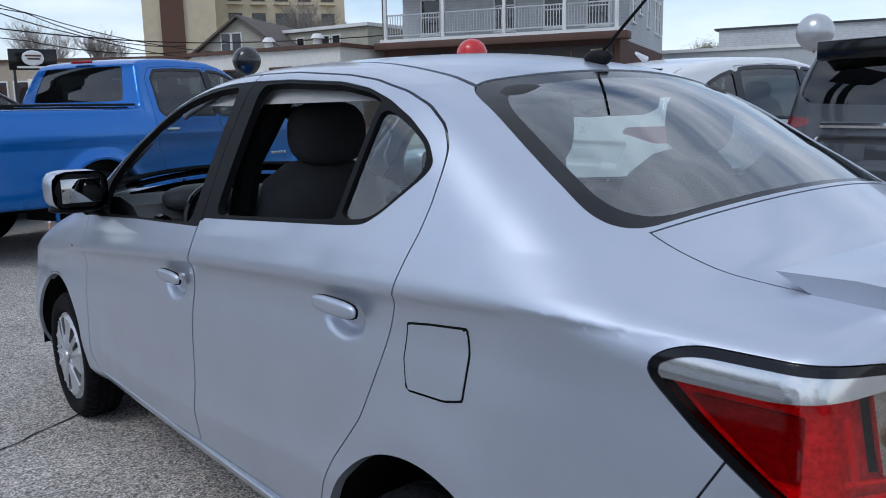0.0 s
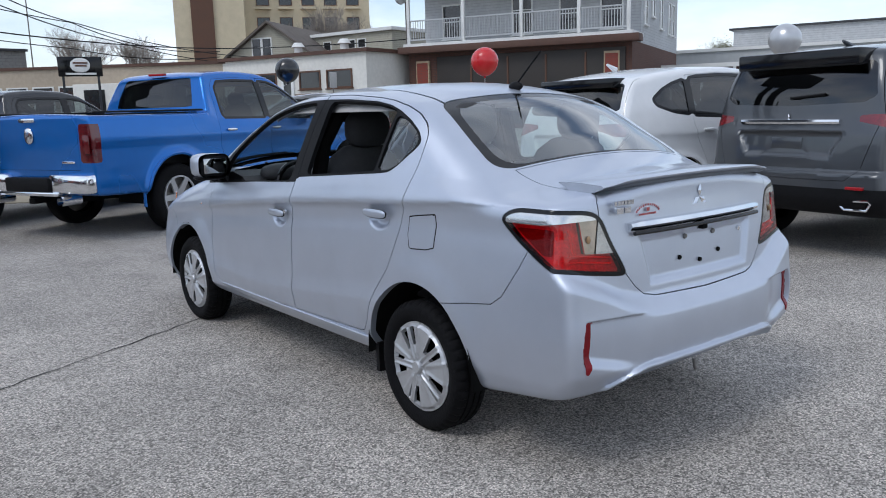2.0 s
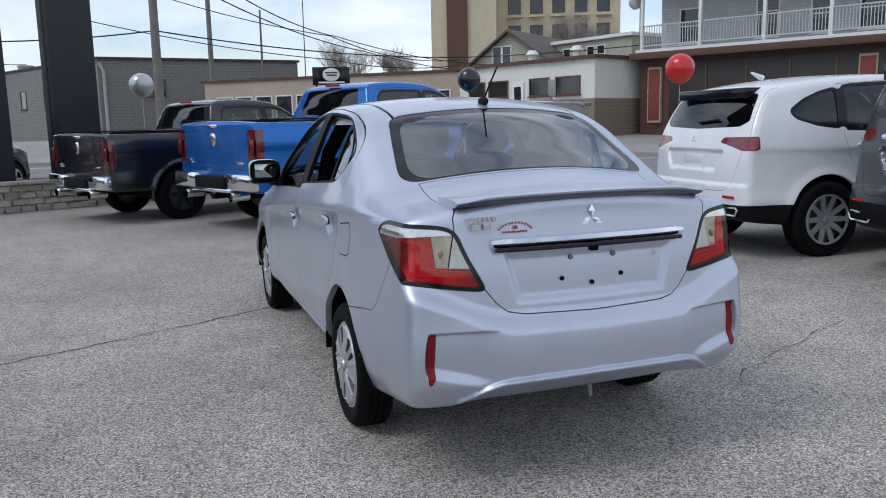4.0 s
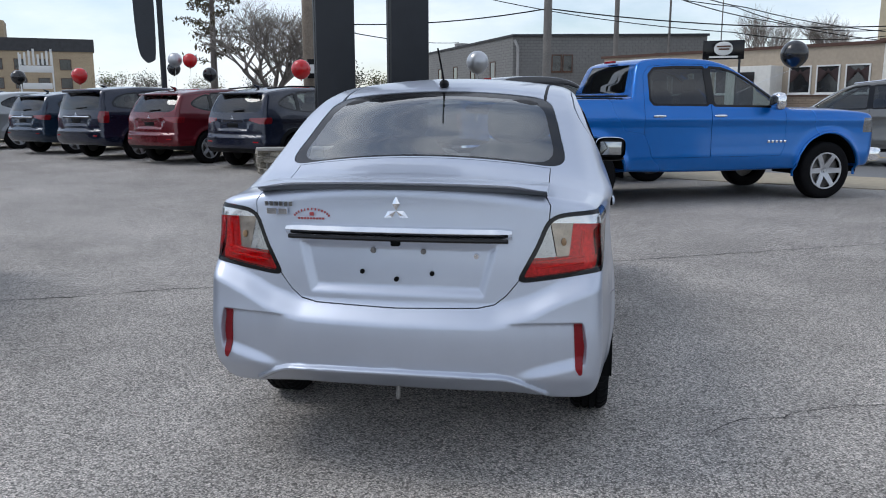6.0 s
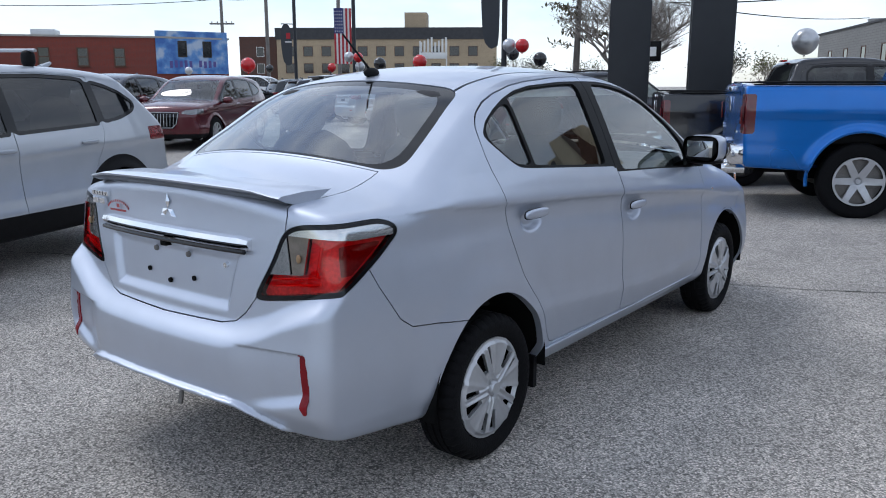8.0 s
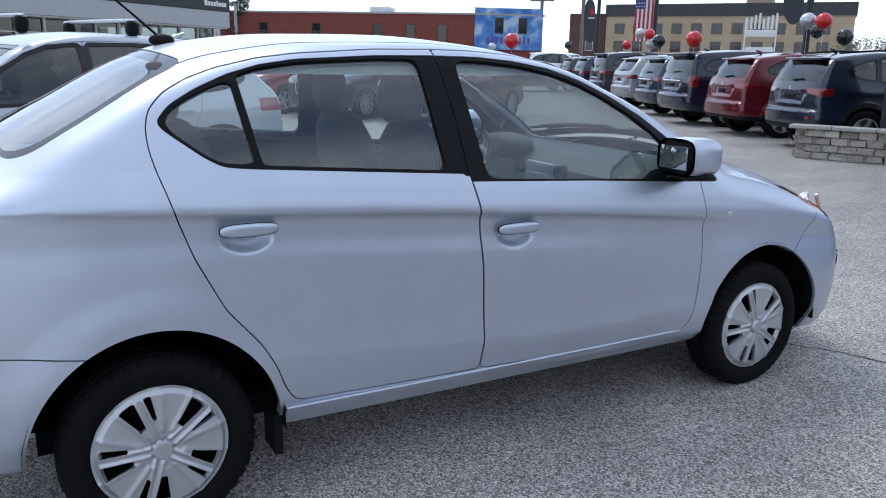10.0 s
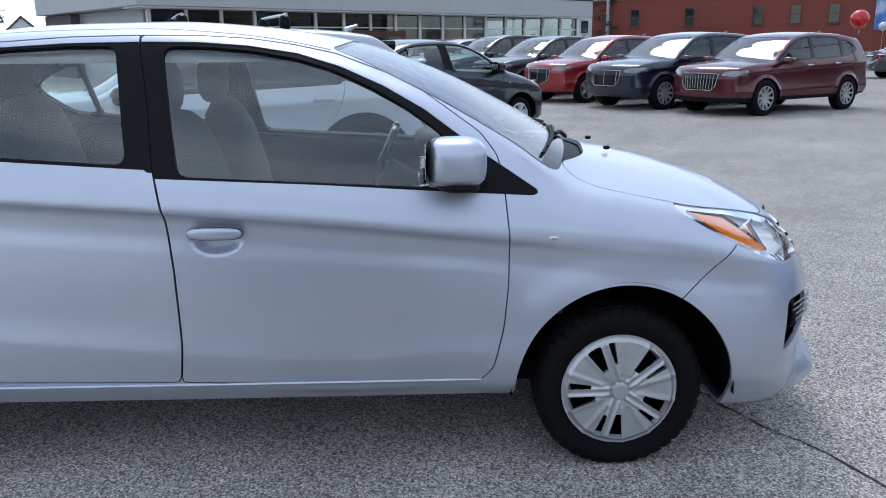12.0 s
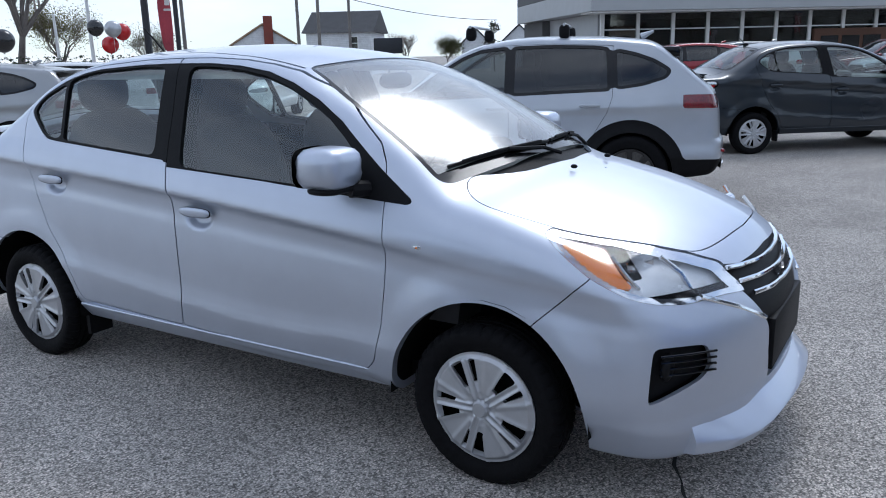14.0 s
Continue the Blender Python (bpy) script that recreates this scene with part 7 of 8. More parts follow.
def tower():
    root = tagged(new("apartment_tower"), "tall cream apartment tower with a brown panel strip", "building")
    p, q = ray_at(E1, -20.3, 92), ray_at(E1, -33.5, 92)
    m, L = wall_on(p, q)
    i2 = lambda a, d: tuple((m @ Vector((a, d, 0)))[:2])
    bm = bmesh.new()
    prism(bm, [i2(0, 0), i2(7.3, 0), i2(7.3, 14), i2(0, 14)], 0, 26, 2)
    part("wall", bm, CREAM, root)
    block("panel_strip", (1.8, -0.25, 0), (4.1, 0.1, 26), BROWNPANEL, root, "brown panel strip", 0, m)
    bm = bmesh.new()
    prism(bm, [i2(7.3, 3), i2(L, 3), i2(L, 15), i2(7.3, 15)], 0, 24, 2)
    part("wing_wall", bm, CREAM, root)
    mw = m @ pose(0, 3, 0)
    for z in np.arange(7.5, 23, 2.9):
        for x in np.arange(8.6, L - 1.5, 2.5):
            window_on(root, mw, x, z, 1.3, 1.5, BROWNPANEL, PANE, 0, False)
            block("balcony", (x - 0.2, -0.8, z - 0.5), (x + 1.5, 0.05, z - 0.3), CREAM, root, "", 0, mw)


def houses_behind():
    root = tagged(new("house"), "tan gabled house with a brown shingle roof behind the diner", "building")
    p, q = ray_at((-0.56, -5), -21.3, 54), ray_at((-0.56, -5), -25.3, 52)
    m, L = wall_on(p, q)
    gable(root, m, L + 1.2, 9, 5.0, 6.9, SIDING_TAN, SHINGLE)
    window_on(root, m, 1.55, 4.95, 0.55, 1.05, WHITEPAINT, PANE, 1)
    window_on(root, m, 2.25, 4.95, 0.55, 1.05, WHITEPAINT, PANE, 1)
    root = tagged(new("house"), "pale tan flat-roofed house behind the diner", "building")
    p, q = ray_at((-0.56, -5), -27.0, 56), ray_at((-0.56, -5), -32.2, 51)
    m, L = wall_on(p, q)
    i2 = lambda a, d: tuple((m @ Vector((a, d, 0)))[:2])
    walls(root, [i2(0, 0), i2(L, 0), i2(L, 9), i2(0, 9)], 0, 6.3, SIDING_TAN)
    cap(root, [i2(0, 0), i2(L, 0), i2(L, 9), i2(0, 9)], 6.3, 0.25, 0.2, WHITEPAINT)
    for x in (1.0, 3.2, 4.1):
        window_on(root, m, x, 4.9, 0.6, 1.0, WHITEPAINT, PANE, 1)


def low_grey():
    root = tagged(new("workshop"), "long low pale grey workshop with flat roofs", "building")
    p, q = ray_at(E1, -52.5, 52), ray_at(E1, -78, 50)
    m, L = wall_on(p, q)
    i2 = lambda a, d: tuple((m @ Vector((a, d, 0)))[:2])
    walls(root, [i2(0, 0), i2(L, 0), i2(L, 12), i2(0, 12)], 0, 4.25, material("pale_metal_wall", (0.45, 0.47, 0.48), 0.6, vary=0.06, scale=0.8))
    cap(root, [i2(0, 0), i2(L, 0), i2(L, 12), i2(0, 12)], 4.25, 0.25, 0.18, WHITEPAINT)
    walls(root, [i2(4, 4), i2(L, 4), i2(L, 16), i2(4, 16)], 4.2, 5.7, SIDING_GREY, "upper_wall")
    cap(root, [i2(4, 4), i2(L, 4), i2(L, 16), i2(4, 16)], 5.7, 0.3, 0.12, DARKSHINGLE)
    for x in np.arange(9, L - 2, 3.2):
        window_on(root, m, x, 1.6, 1.8, 1.6, ALUMINIUM, PANE, 1)
    root2 = tagged(new("shed"), "low shed with a flat white roof edge", "building")
    p, q = ray_at(E1, -51.5, 43), ray_at(E1, -58.3, 42)
    m, L = wall_on(p, q)
    i2 = lambda a, d: tuple((m @ Vector((a, d, 0)))[:2])
    walls(root2, [i2(0, 0), i2(L, 0), i2(L, 5), i2(0, 5)], 0, 3.0, DARKBRICK)
    cap(root2, [i2(0, 0), i2(L, 0), i2(L, 5), i2(0, 5)], 3.0, 0.35, 0.2, WHITEPAINT)
    for x in np.linspace(0.3, L - 0.3, 4):
        block("shed_post", (x - 0.06, -0.3, 0), (x + 0.06, -0.18, 3.0), WHITEPAINT, root2, "", 0, m)


def grey_block():
    root = tagged(new("warehouse"), "grey block warehouse with small windows and a flat roof", "building")
    Lf, Cn, Rt = (-17.0, 81.0), (-4.4, 55.0), (9.5, 57.0)
    walls(root, [Lf, Cn, Rt, (0, 86)], 0, 5.95, GREYBLOCK)
    cap(root, [Lf, Cn, Rt, (0, 86)], 5.95, 0.2, 0.16, DARKSHINGLE)
    m, L = wall_on(Cn, Rt)
    for x, z in ((2.9, 3.5), (3.7, 3.5), (10.4, 3.6), (11.3, 3.6)):
        window_on(root, m, x, z, 0.6, 1.1, BROWNPANEL, PANE, 0)
    bar("down_pipe", [m @ Vector((0.35, -0.15, 0)), m @ Vector((0.35, -0.15, 5.2)), m @ Vector((0.1, -0.12, 5.7))], 0.11, GREYTRIM, root)
    m, L = wall_on(Lf, Cn)
    for x in (4, 9, 14, 19, 24):
        window_on(root, m, x, 3.0, 1.1, 1.3, BROWNPANEL, PANE, 0)
    bm = bmesh.new()
    tube(bm, [(-11, 74, 6.0), (-11, 74, 6.8)], 0.5, 10, 0.7)
    part("roof_vent", bm, GREYTRIM, root, "", True)


def apartments():
    root = tagged(new("apartment_block"), "four-storey tan brick apartment block with a dark attic storey", "building")
    p, q = ray_at((1.83, -4.3), 48.6, 142), ray_at((1.83, -4.3), 33.4, 138)
    m, L = wall_on(p, q)
    i2 = lambda a, d: tuple((m @ Vector((a, d, 0)))[:2])
    walls(root, [i2(0, 0), i2(L, 0), i2(L, 16), i2(0, 16)], 0, 8.8, TANBLOCK)
    walls(root, [i2(-0.2, -0.2), i2(L + 0.2, -0.2), i2(L, 16), i2(0, 16)], 8.8, 10.7, DARKSHINGLE, "attic_wall")
    bm = bmesh.new()
    box(bm, (L * 0.58, 2, 10.7), (L * 0.68, 8, 13.3), 0, m)
    part("stair_tower", bm, TANBLOCK, root)
    for z, h, fr in ((3.3, 1.5, BROWNPANEL), (6.1, 1.5, BROWNPANEL), (9.1, 1.3, WHITEPAINT)):
        for x in np.arange(1.5, L - 2, 3.1):
            window_on(root, m, x, z, 1.5, h, fr, PANE, 0, False)
    walls(root, [i2(-7, 2), i2(0, 2), i2(0, 14), i2(-7, 14)], 0, 9.4, DARKBRICK, "brick_wing")
    for z in (3.3, 6.1):
        window_on(root, m @ pose(0, 2, 0), -4, z, 1.2, 1.5, WHITEPAINT, PANE, 0, False)


def brick_building():
    root = tagged(new("warehouse"), "red brick two-storey warehouse with a blue mural end wall", "building")
    a, b, c = (-62.5, 13.0), (-49.4, 30.1), (-47.6, 35.1)
    walls(root, [a, b, c, (-62, 42), (-74, 22)], 0, 4.62, REDBRICK)
    cap(root, [a, b, c, (-62, 42), (-74, 22)], 4.62, 0.15, 0.13, CONCRETE)
    m, L = wall_on(a, b)
    for x in (5.0, 9.2, 14.0, 16.5, 18.9):
        window_on(root, m, x, 2.7, 0.62, 1.15, BROWNPANEL, PANE, 1)
    block("roof_unit", (13.0, 3, 4.7), (14.6, 5, 5.3), ALUMINIUM, root, "", 0.02, m)
    block("low_canopy", (9.5, -0.9, 2.0), (12.5, 0.05, 2.15), material("green_awning", (0.02, 0.06, 0.04), 0.8), root, "", 0, m)
    bar("chimney_pipe", [m @ Vector((3.2, -0.3, 0)), m @ Vector((3.2, -0.3, 5.4))], 0.12, GREYTRIM, root)
    m, L = wall_on(b, c)
    mm = MATS["mural"] = bpy.data.materials.new("mural")
    mm.use_nodes = True
    n, l = mm.node_tree.nodes, mm.node_tree.links
    co, ns, rp = n.new("ShaderNodeTexCoord"), n.new("ShaderNodeTexNoise"), n.new("ShaderNodeValToRGB")
    ns.inputs["Scale"].default_value, ns.inputs["Detail"].default_value = 1.1, 5
    e = rp.color_ramp.elements
    e[0].position, e[0].color, e[1].position, e[1].color = 0.38, (0.06, 0.15, 0.42, 1), 0.66, (0.42, 0.50, 0.62, 1)
    k = rp.color_ramp.elements.new(0.52)
    k.color = (0.12, 0.27, 0.56, 1)
    l.new(co.outputs["Object"], ns.inputs["Vector"])
    l.new(ns.outputs["Fac"], rp.inputs["Fac"])
    l.new(rp.outputs["Color"], n["Principled BSDF"].inputs["Base Color"])
    n["Principled BSDF"].inputs["Roughness"].default_value = 0.8
    mu = block("mural", (0.1, -0.10, 2.15), (L - 0.05, -0.01, 5.15), mm, root, "blue painted mural with faded lettering", 0, m)
    for x in (1.7, 3.5):
        window_on(root, m @ pose(0, -0.1, 0), x, 3.4, 0.5, 1.0, DARKSHOP, PANE, 0, False)
    for i, x in enumerate((1.0, 1.35, 1.7, 2.05, 2.4, 3.1, 3.45, 3.8, 4.15)):
        block("letter_bar", (x, -0.125, 2.55 + 0.04 * (i % 3)), (x + 0.2, -0.10, 3.05 + 0.05 * (i % 2)), material("faded_violet", (0.12, 0.10, 0.30), 0.8), mu, "", 0, m)


def dealership():
    root = tagged(new("showroom"), "car showroom with a wide grey fascia over a glass front", "building")
    C, R = (-29.6, -9.9), (-46.0, 10.2)
    m, L = wall_on(C, R)
    i2 = lambda a, d: tuple((m @ Vector((a, d, 0)))[:2])
    bm = bmesh.new()
    box(bm, (-0.9, -1.3, 2.92), (L - 0.2, 12, 3.8), 0.02, m)
    part("fascia", bm, FASCIA, root, "wide grey fascia")
    bm = bmesh.new()
    box(bm, (-0.9, -1.35, 3.804), (L - 0.2, 12, 5.3), 0.02, m)
    fa = part("upper_band", bm, CHARCOAL, root, "charcoal upper band")
    for i, (x, w) in enumerate(((L - 2.5, 0.24), (L - 2.2, 0.18), (L - 1.96, 0.2), (L - 1.7, 0.18), (L - 1.46, 0.12), (L - 1.28, 0.2), (L - 1.02, 0.2), (L - 0.76, 0.18))):
        block("letter_bar", (x, -1.39, 4.05), (x + w, -1.352, 4.35 if i in (0, 4) else 4.27), WHITEPAINT, fa, "", 0, m)
    block("soffit", (-0.8, -1.2, 2.86), (L - 0.3, 0.4, 2.916), WHITEPAINT, root, "", 0, m)
    block("base_wall", (0, -0.05, 0), (L, 0.2, 0.35), CHARCOAL, root, "", 0, m)
    n = 17
    for i in range(n + 1):
        x = i * L / n
        block("mullion", (x - 0.07, -0.08, 0.35), (x + 0.07, 0.12, 2.86), WHITEPAINT, root, "", 0, m)
    for i in range(n):
        x0, x1 = i * L / n + 0.04, (i + 1) * L / n - 0.04
        block("pane", (x0, 0.0, 0.35), (x1, 0.02, 2.86), glass("showroom_glass", (0.45, 0.50, 0.50)), root, "", 0, m)
    block("transom", (0, -0.06, 2.2), (L, 0.1, 2.25), ALUMINIUM, root, "", 0, m)
    dr = block("door_frame", (L * 0.36, -0.16, 0), (L * 0.36 + 3.4, 0.05, 2.1), BROWNPANEL, root, "dark door frame", 0.02, m)
    for i in range(3):
        block("door_pane", (L * 0.36 + 0.3 + i * 0.98, -0.19, 0.15), (L * 0.36 + 1.1 + i * 0.98, -0.14, 1.8), PANE, dr, "", 0, m)
    block("rear_wall", (-0.5, 8.0, 0), (L, 12, 2.9), material("dim_interior", (0.10, 0.10, 0.10), 0.9), root, "", 0, m)
    block("side_wall", (-0.1, 0.3, 0), (0.1, 8, 2.9), FASCIA, root, "", 0, m)
    block("showroom_floor", (0, 0.1, 0.0), (L, 8, 0.06), CONCRETE, root, "", 0, m)
    for x in np.arange(2, L - 2, 4.3):
        block("desk", (x, 4.5, 0.06), (x + 1.6, 5.3, 0.82), WHITEPAINT, root, "", 0.02, m)


def far_houses():
    root = tagged(new("house"), "small white gabled house with black shutters", "building")
    p, q = ray_at(E3, 79.2, 66), ray_at(E3, 76.4, 66)
    m, L = wall_on(p, q)
    gable(root, m, L, 8, 2.9, 4.4, SIDING_WHITE, DARKSHINGLE, 0.2)
    for x in (0.7, 2.0):
        for z in (0.9, 2.3):
            window_on(root, m, x, z, 0.4, 0.8, DARKSHOP, PANE, 1, False)
    root = tagged(new("house"), "pale house with a dark shingle roof far behind the lot", "building")
    p, q = ray_at((2.95, 2.5), 131.2, 63), ray_at((2.95, 2.5), 126.8, 62)
    m, L = wall_on(p, q)
    i2 = lambda a, d: tuple((m @ Vector((a, d, 0)))[:2])
    walls(root, [i2(0, 0), i2(L, 0), i2(L, 7), i2(0, 7)], 0, 3.2, SIDING_WHITE)
    bm = bmesh.new()
    prism(bm, [(-0.3, 3.15), (3.5, 4.85), (7.3, 3.15)], -0.3, L + 0.3, 0)
    bmesh.ops.transform(bm, matrix=m, verts=bm.verts)
    part("roof", bm, DARKSHINGLE, root)
    window_on(root, m, 3.4, 1.9, 0.5, 0.9, WHITEPAINT, PANE, 1)
    root = tagged(new("house"), "white house with a brick chimney far behind the lot", "building")
    p, q = ray_at((2.95, 2.5), 136.2, 66), ray_at((2.95, 2.5), 132.0, 66)
    m, L = wall_on(p, q)
    gable(root, m, L, 8, 2.4, 3.9, SIDING_WHITE, material("tan_roof", (0.30, 0.20, 0.12), 0.9), 0.2)
    block("chimney", (2.5, -0.3, 0), (3.2, 0.5, 4.6), REDBRICK, root, "brick chimney", 0.02, m)
    for az, d, h in ((119.5, 75, 2.6), (116.5, 80, 3.0), (113.5, 70, 2.4)):
        root = tagged(new("house"), "low pale house on the horizon", "building")
        p, q = ray_at((2.95, 2.5), az + 1, d), ray_at((2.95, 2.5), az - 1, d)
        m, L = wall_on(p, q)
        gable(root, m, L, 6, h - 0.4, h + 0.9, SIDING_WHITE, DARKSHINGLE, 0.2)
    root = tagged(new("billboard"), "black panel sign on a pole", "sign")
    x, y = ray_at((2.95, 2.5), 125.6, 46)
    m = pose(x, y, 0, 0, 0, 125.6)
    block("panel", (-0.8, -0.1, 1.5), (0.8, 0.1, 2.35), CHARCOAL, root, "", 0.02, m)
    block("post", (-0.06, -0.06, 0), (0.06, 0.06, 1.5), GREYPOLE, root, "", 0, m)


def tree(name, label, x, y, h, spread, seed, leaf=None, density=1.0, lean=0.0, base=0.0, levels=6, stem=0.27):
    """A trunk with limbs that fork down to fine twigs; leaf: small leaves at the twigs."""
    rnd = random.Random(seed)
    root = tagged(new(name), label, "tree")
    bm, tw = bmesh.new(), bmesh.new()
    tips = []

    def grow(p, d, length, r, lev):
        bend = Vector((rnd.uniform(-1, 1), rnd.uniform(-1, 1), rnd.uniform(-0.4, 0.7))) * 0.22
        q = p + (d + bend * 0.5).normalized() * length * 0.5
        e = q + (d + bend).normalized() * length * 0.5
        tube(bm if lev < 2 else tw, [p, q, e], r, 6 if lev < 2 else 3, r * 0.62)
        if lev >= levels:
            tips.append(e)
            return
        n = rnd.choice((3, 3, 4)) if lev else 5
        for _ in range(max(2, int(n * density + 0.5))):
            a = rnd.uniform(0, 2 * math.pi)
            out = Vector((math.cos(a), math.sin(a), 0)) * spread * rnd.uniform(0.5, 1.1)
            start = p.lerp(e, rnd.uniform(0.45, 1.0)) if lev else e
            grow(start, (d * 0.75 + out * 0.75 + Vector((0, 0, 0.22))).normalized(), length * rnd.uniform(0.62, 0.82) * (1.0 if lev else 0.27 / stem), r * 0.56, lev + 1)
    grow(Vector((x, y, base)), Vector((lean, 0, 1)), h * stem, h * 0.019 * (stem / 0.27) ** -0.3, 0)
    part("trunk", bm, BARK, root, "", True)
    tagged(part("twig", tw, TWIG, root), kind="stuff")
    if leaf:
        V, T = [], []
        for t in tips:
            for _ in range(leaf[1]):
                c = t + Vector((rnd.gauss(0, 1), rnd.gauss(0, 1), rnd.gauss(0, 1))) * leaf[2]
                u = Vector((rnd.gauss(0, 1), rnd.gauss(0, 1), rnd.gauss(0, 1))).normalized() * leaf[3]
                v = u.orthogonal().normalized() * leaf[3] * 0.6
                k = len(V)
                V += [c - u, c + v, c + u, c - v]
                T.append((k, k + 1, k + 2, k + 3))
        tagged(mesh_ob("leaf", V, T, leaf[0], root, smooth=False), kind="stuff")
    return root


PALEBUDS = material("pale_buds", (0.34, 0.31, 0.26), 0.85, vary=0.2, scale=3)
BUDS = material("bud_leaves", (0.10, 0.105, 0.035), 0.8, vary=0.3, scale=3)
NEEDLES = material("needles", (0.035, 0.042, 0.022), 0.85, vary=0.3, scale=3)
BROWNNEEDLES = material("brown_needles", (0.085, 0.07, 0.035), 0.85, vary=0.3, scale=3)


def conifer(label, x, y, h, w, seed, mat):
    rnd = random.Random(seed)
    root = tagged(new("pine_tree"), label, "tree")
    bar("trunk", [(x, y, 0), (x + 0.1, y, h * 0.5), (x, y, h)], h * 0.018, BARK, root, "", 7, h * 0.004)
    tw = bmesh.new()
    V, T = [], []
    for i in range(int(h * 7)):
        z = h * rnd.uniform(0.28, 0.98)
        a, l = rnd.uniform(0, 2 * math.pi), w * (1.05 - z / h) * rnd.uniform(0.5, 1.2) + 0.15
        e = Vector((x + l * math.cos(a), y + l * math.sin(a), z + l * rnd.uniform(-0.1, 0.25)))
        tube(tw, [(x, y, z), e], 0.03, 3, 0.01)
        for _ in range(26):
            c = Vector((x, y, z)).lerp(e, rnd.uniform(0.3, 1.05)) + Vector((rnd.gauss(0, 1), rnd.gauss(0, 1), rnd.gauss(0, 0.7))) * 0.13
            u = Vector((rnd.gauss(0, 1), rnd.gauss(0, 1), rnd.gauss(0, 1))).normalized() * 0.12
            v = u.orthogonal().normalized() * 0.045
            k = len(V)
            V += [c - u, c + v, c + u, c - v]
            T.append((k, k + 1, k + 2, k + 3))
    tagged(part("limb", tw, BARK, root), kind="stuff")
    tagged(mesh_ob("needle", V, T, mat, root, smooth=False), kind="stuff")


def balloon(x, y, z, r, mat, colour, foot=None):
    root = tagged(new("balloon"), f"round {colour} balloon on a thin string", "balloon", "balloons on the cars")
    bm = bmesh.new()
    bmesh.ops.create_uvsphere(bm, u_segments=28, v_segments=18, radius=r)
    for v in bm.verts:
        if v.co.z < 0:
            v.co.z *= 1.06
            s = 1 - 0.08 * (-v.co.z / r) ** 2
            v.co.x *= s
            v.co.y *= s
    bmesh.ops.translate(bm, vec=(x, y, z), verts=bm.verts)
    part("skin", bm, mat, root, "", True)
    bm = bmesh.new()
    tube(bm, [(x, y, z - r * 1.05), (x, y, z - r * 1.16)], 0.012, 6, 0.03)
    part("knot", bm, mat, root, "", True)
    f = foot or (x, y, 0)
    bar("string", [(x, y, z - r * 1.1), ((x + f[0]) / 2, (y + f[1]) / 2 + 0.02, (z - r + f[2]) / 2), f], 0.004, WHITEPAINT, root, "", 4)


def utility_pole(x, y, h, r, mat, arms=((0.85, 1.1),), turn=0.0, label="weathered wooden utility pole"):
    root = tagged(new("utility_pole"), label, "pole")
    bar("mast", [(x, y, 0), (x + 0.02, y, h)], r, mat, root, "", 10, r * 0.7)
    m = pose(x, y, 0, 0, 0, turn)
    for f, w in arms:
        block("cross_arm", (-w, -0.06, h * f), (w, 0.06, h * f + 0.12), mat, root, "", 0, m)
        for s in (-0.8, -0.35, 0.35, 0.8):
            ellipsoid("insulator", m @ Vector((s * w, 0, h * f + 0.19)), (0.05, 0.05, 0.08), GREYTRIM, root)
    return root


def wire(points, sag, r=0.02):
    root = tagged(new("cable"), "black overhead cable between poles", "cable", "overhead cables")
    for a, b in zip(points, points[1:]):
        a, b = Vector(a), Vector(b)
        bar("span", [a.lerp(b, t) - Vector((0, 0, sag * 4 * t * (1 - t))) for t in np.linspace(0, 1, 13)], r, WIRE, root, "", 4)


def pylon(x, y, turn):
    root = tagged(new("sign_pylon"), "tall charcoal metal leg of a roadside sign", "sign pylon", "legs of the sign")
    m = pose(x, y, 0, 0, 0, turn)
    block("leg", (-0.37, -0.26, 0.3), (0.37, 0.26, 8.5), CHARCOAL, root, "", 0.012, m)
    for s in (-1, 1):
        block("seam", (s * 0.372 - 0.003, -0.05, 0.3), (s * 0.372 + 0.003, 0.05, 8.5), BLACK, root, "", 0, m)
    block("foot", (-0.44, -0.33, 0.25), (0.44, 0.33, 0.42), CHARCOAL, root, "", 0.01, m)


diner()
porch_house()
tower()
houses_behind()
low_grey()
grey_block()
apartments()
brick_building()
dealership()
far_houses()
pylon(-4.15, 10.55, 25)
pylon(-2.78, 11.0, 25)
sb = tagged(new("sign_board"), "dark sign board on two tall legs above the lot", "sign")
block("board", (-1.6, -0.3, 8.5), (2.9, 0.3, 12), CHARCOAL, sb, "", 0.02, pose(-4.15, 10.55, 0, 0, 0, 25))

# trees
tree("bare_tree", "large bare tree with fine twigs behind the row of cars", -13.6, 31.0, 10.0, 1.3, 5, (PALEBUDS, 1, 0.12, 0.03), 1.1, stem=0.13)
conifer("tall sparse pine with brownish needles", -17.6, 33.5, 11.5, 2.6, 3, BROWNNEEDLES)
tree("bare_tree", "bare tree behind the diner roof", *ray_at(E1, -14.3, 74), 11.8, 0.9, 11)
tree("bare_tree", "bare tree behind the diner roof", *ray_at(E1, -18.4, 76), 10.8, 0.95, 12)
tree("bare_tree", "large bare tree behind the houses", *ray_at(E1, -31.0, 70), 13.5, 0.9, 14)
tree("bare_tree", "bushy bare tree with yellow buds", *ray_at(E1, -56.5, 62), 7.3, 1.0, 15, (BUDS, 3, 0.2, 0.05))


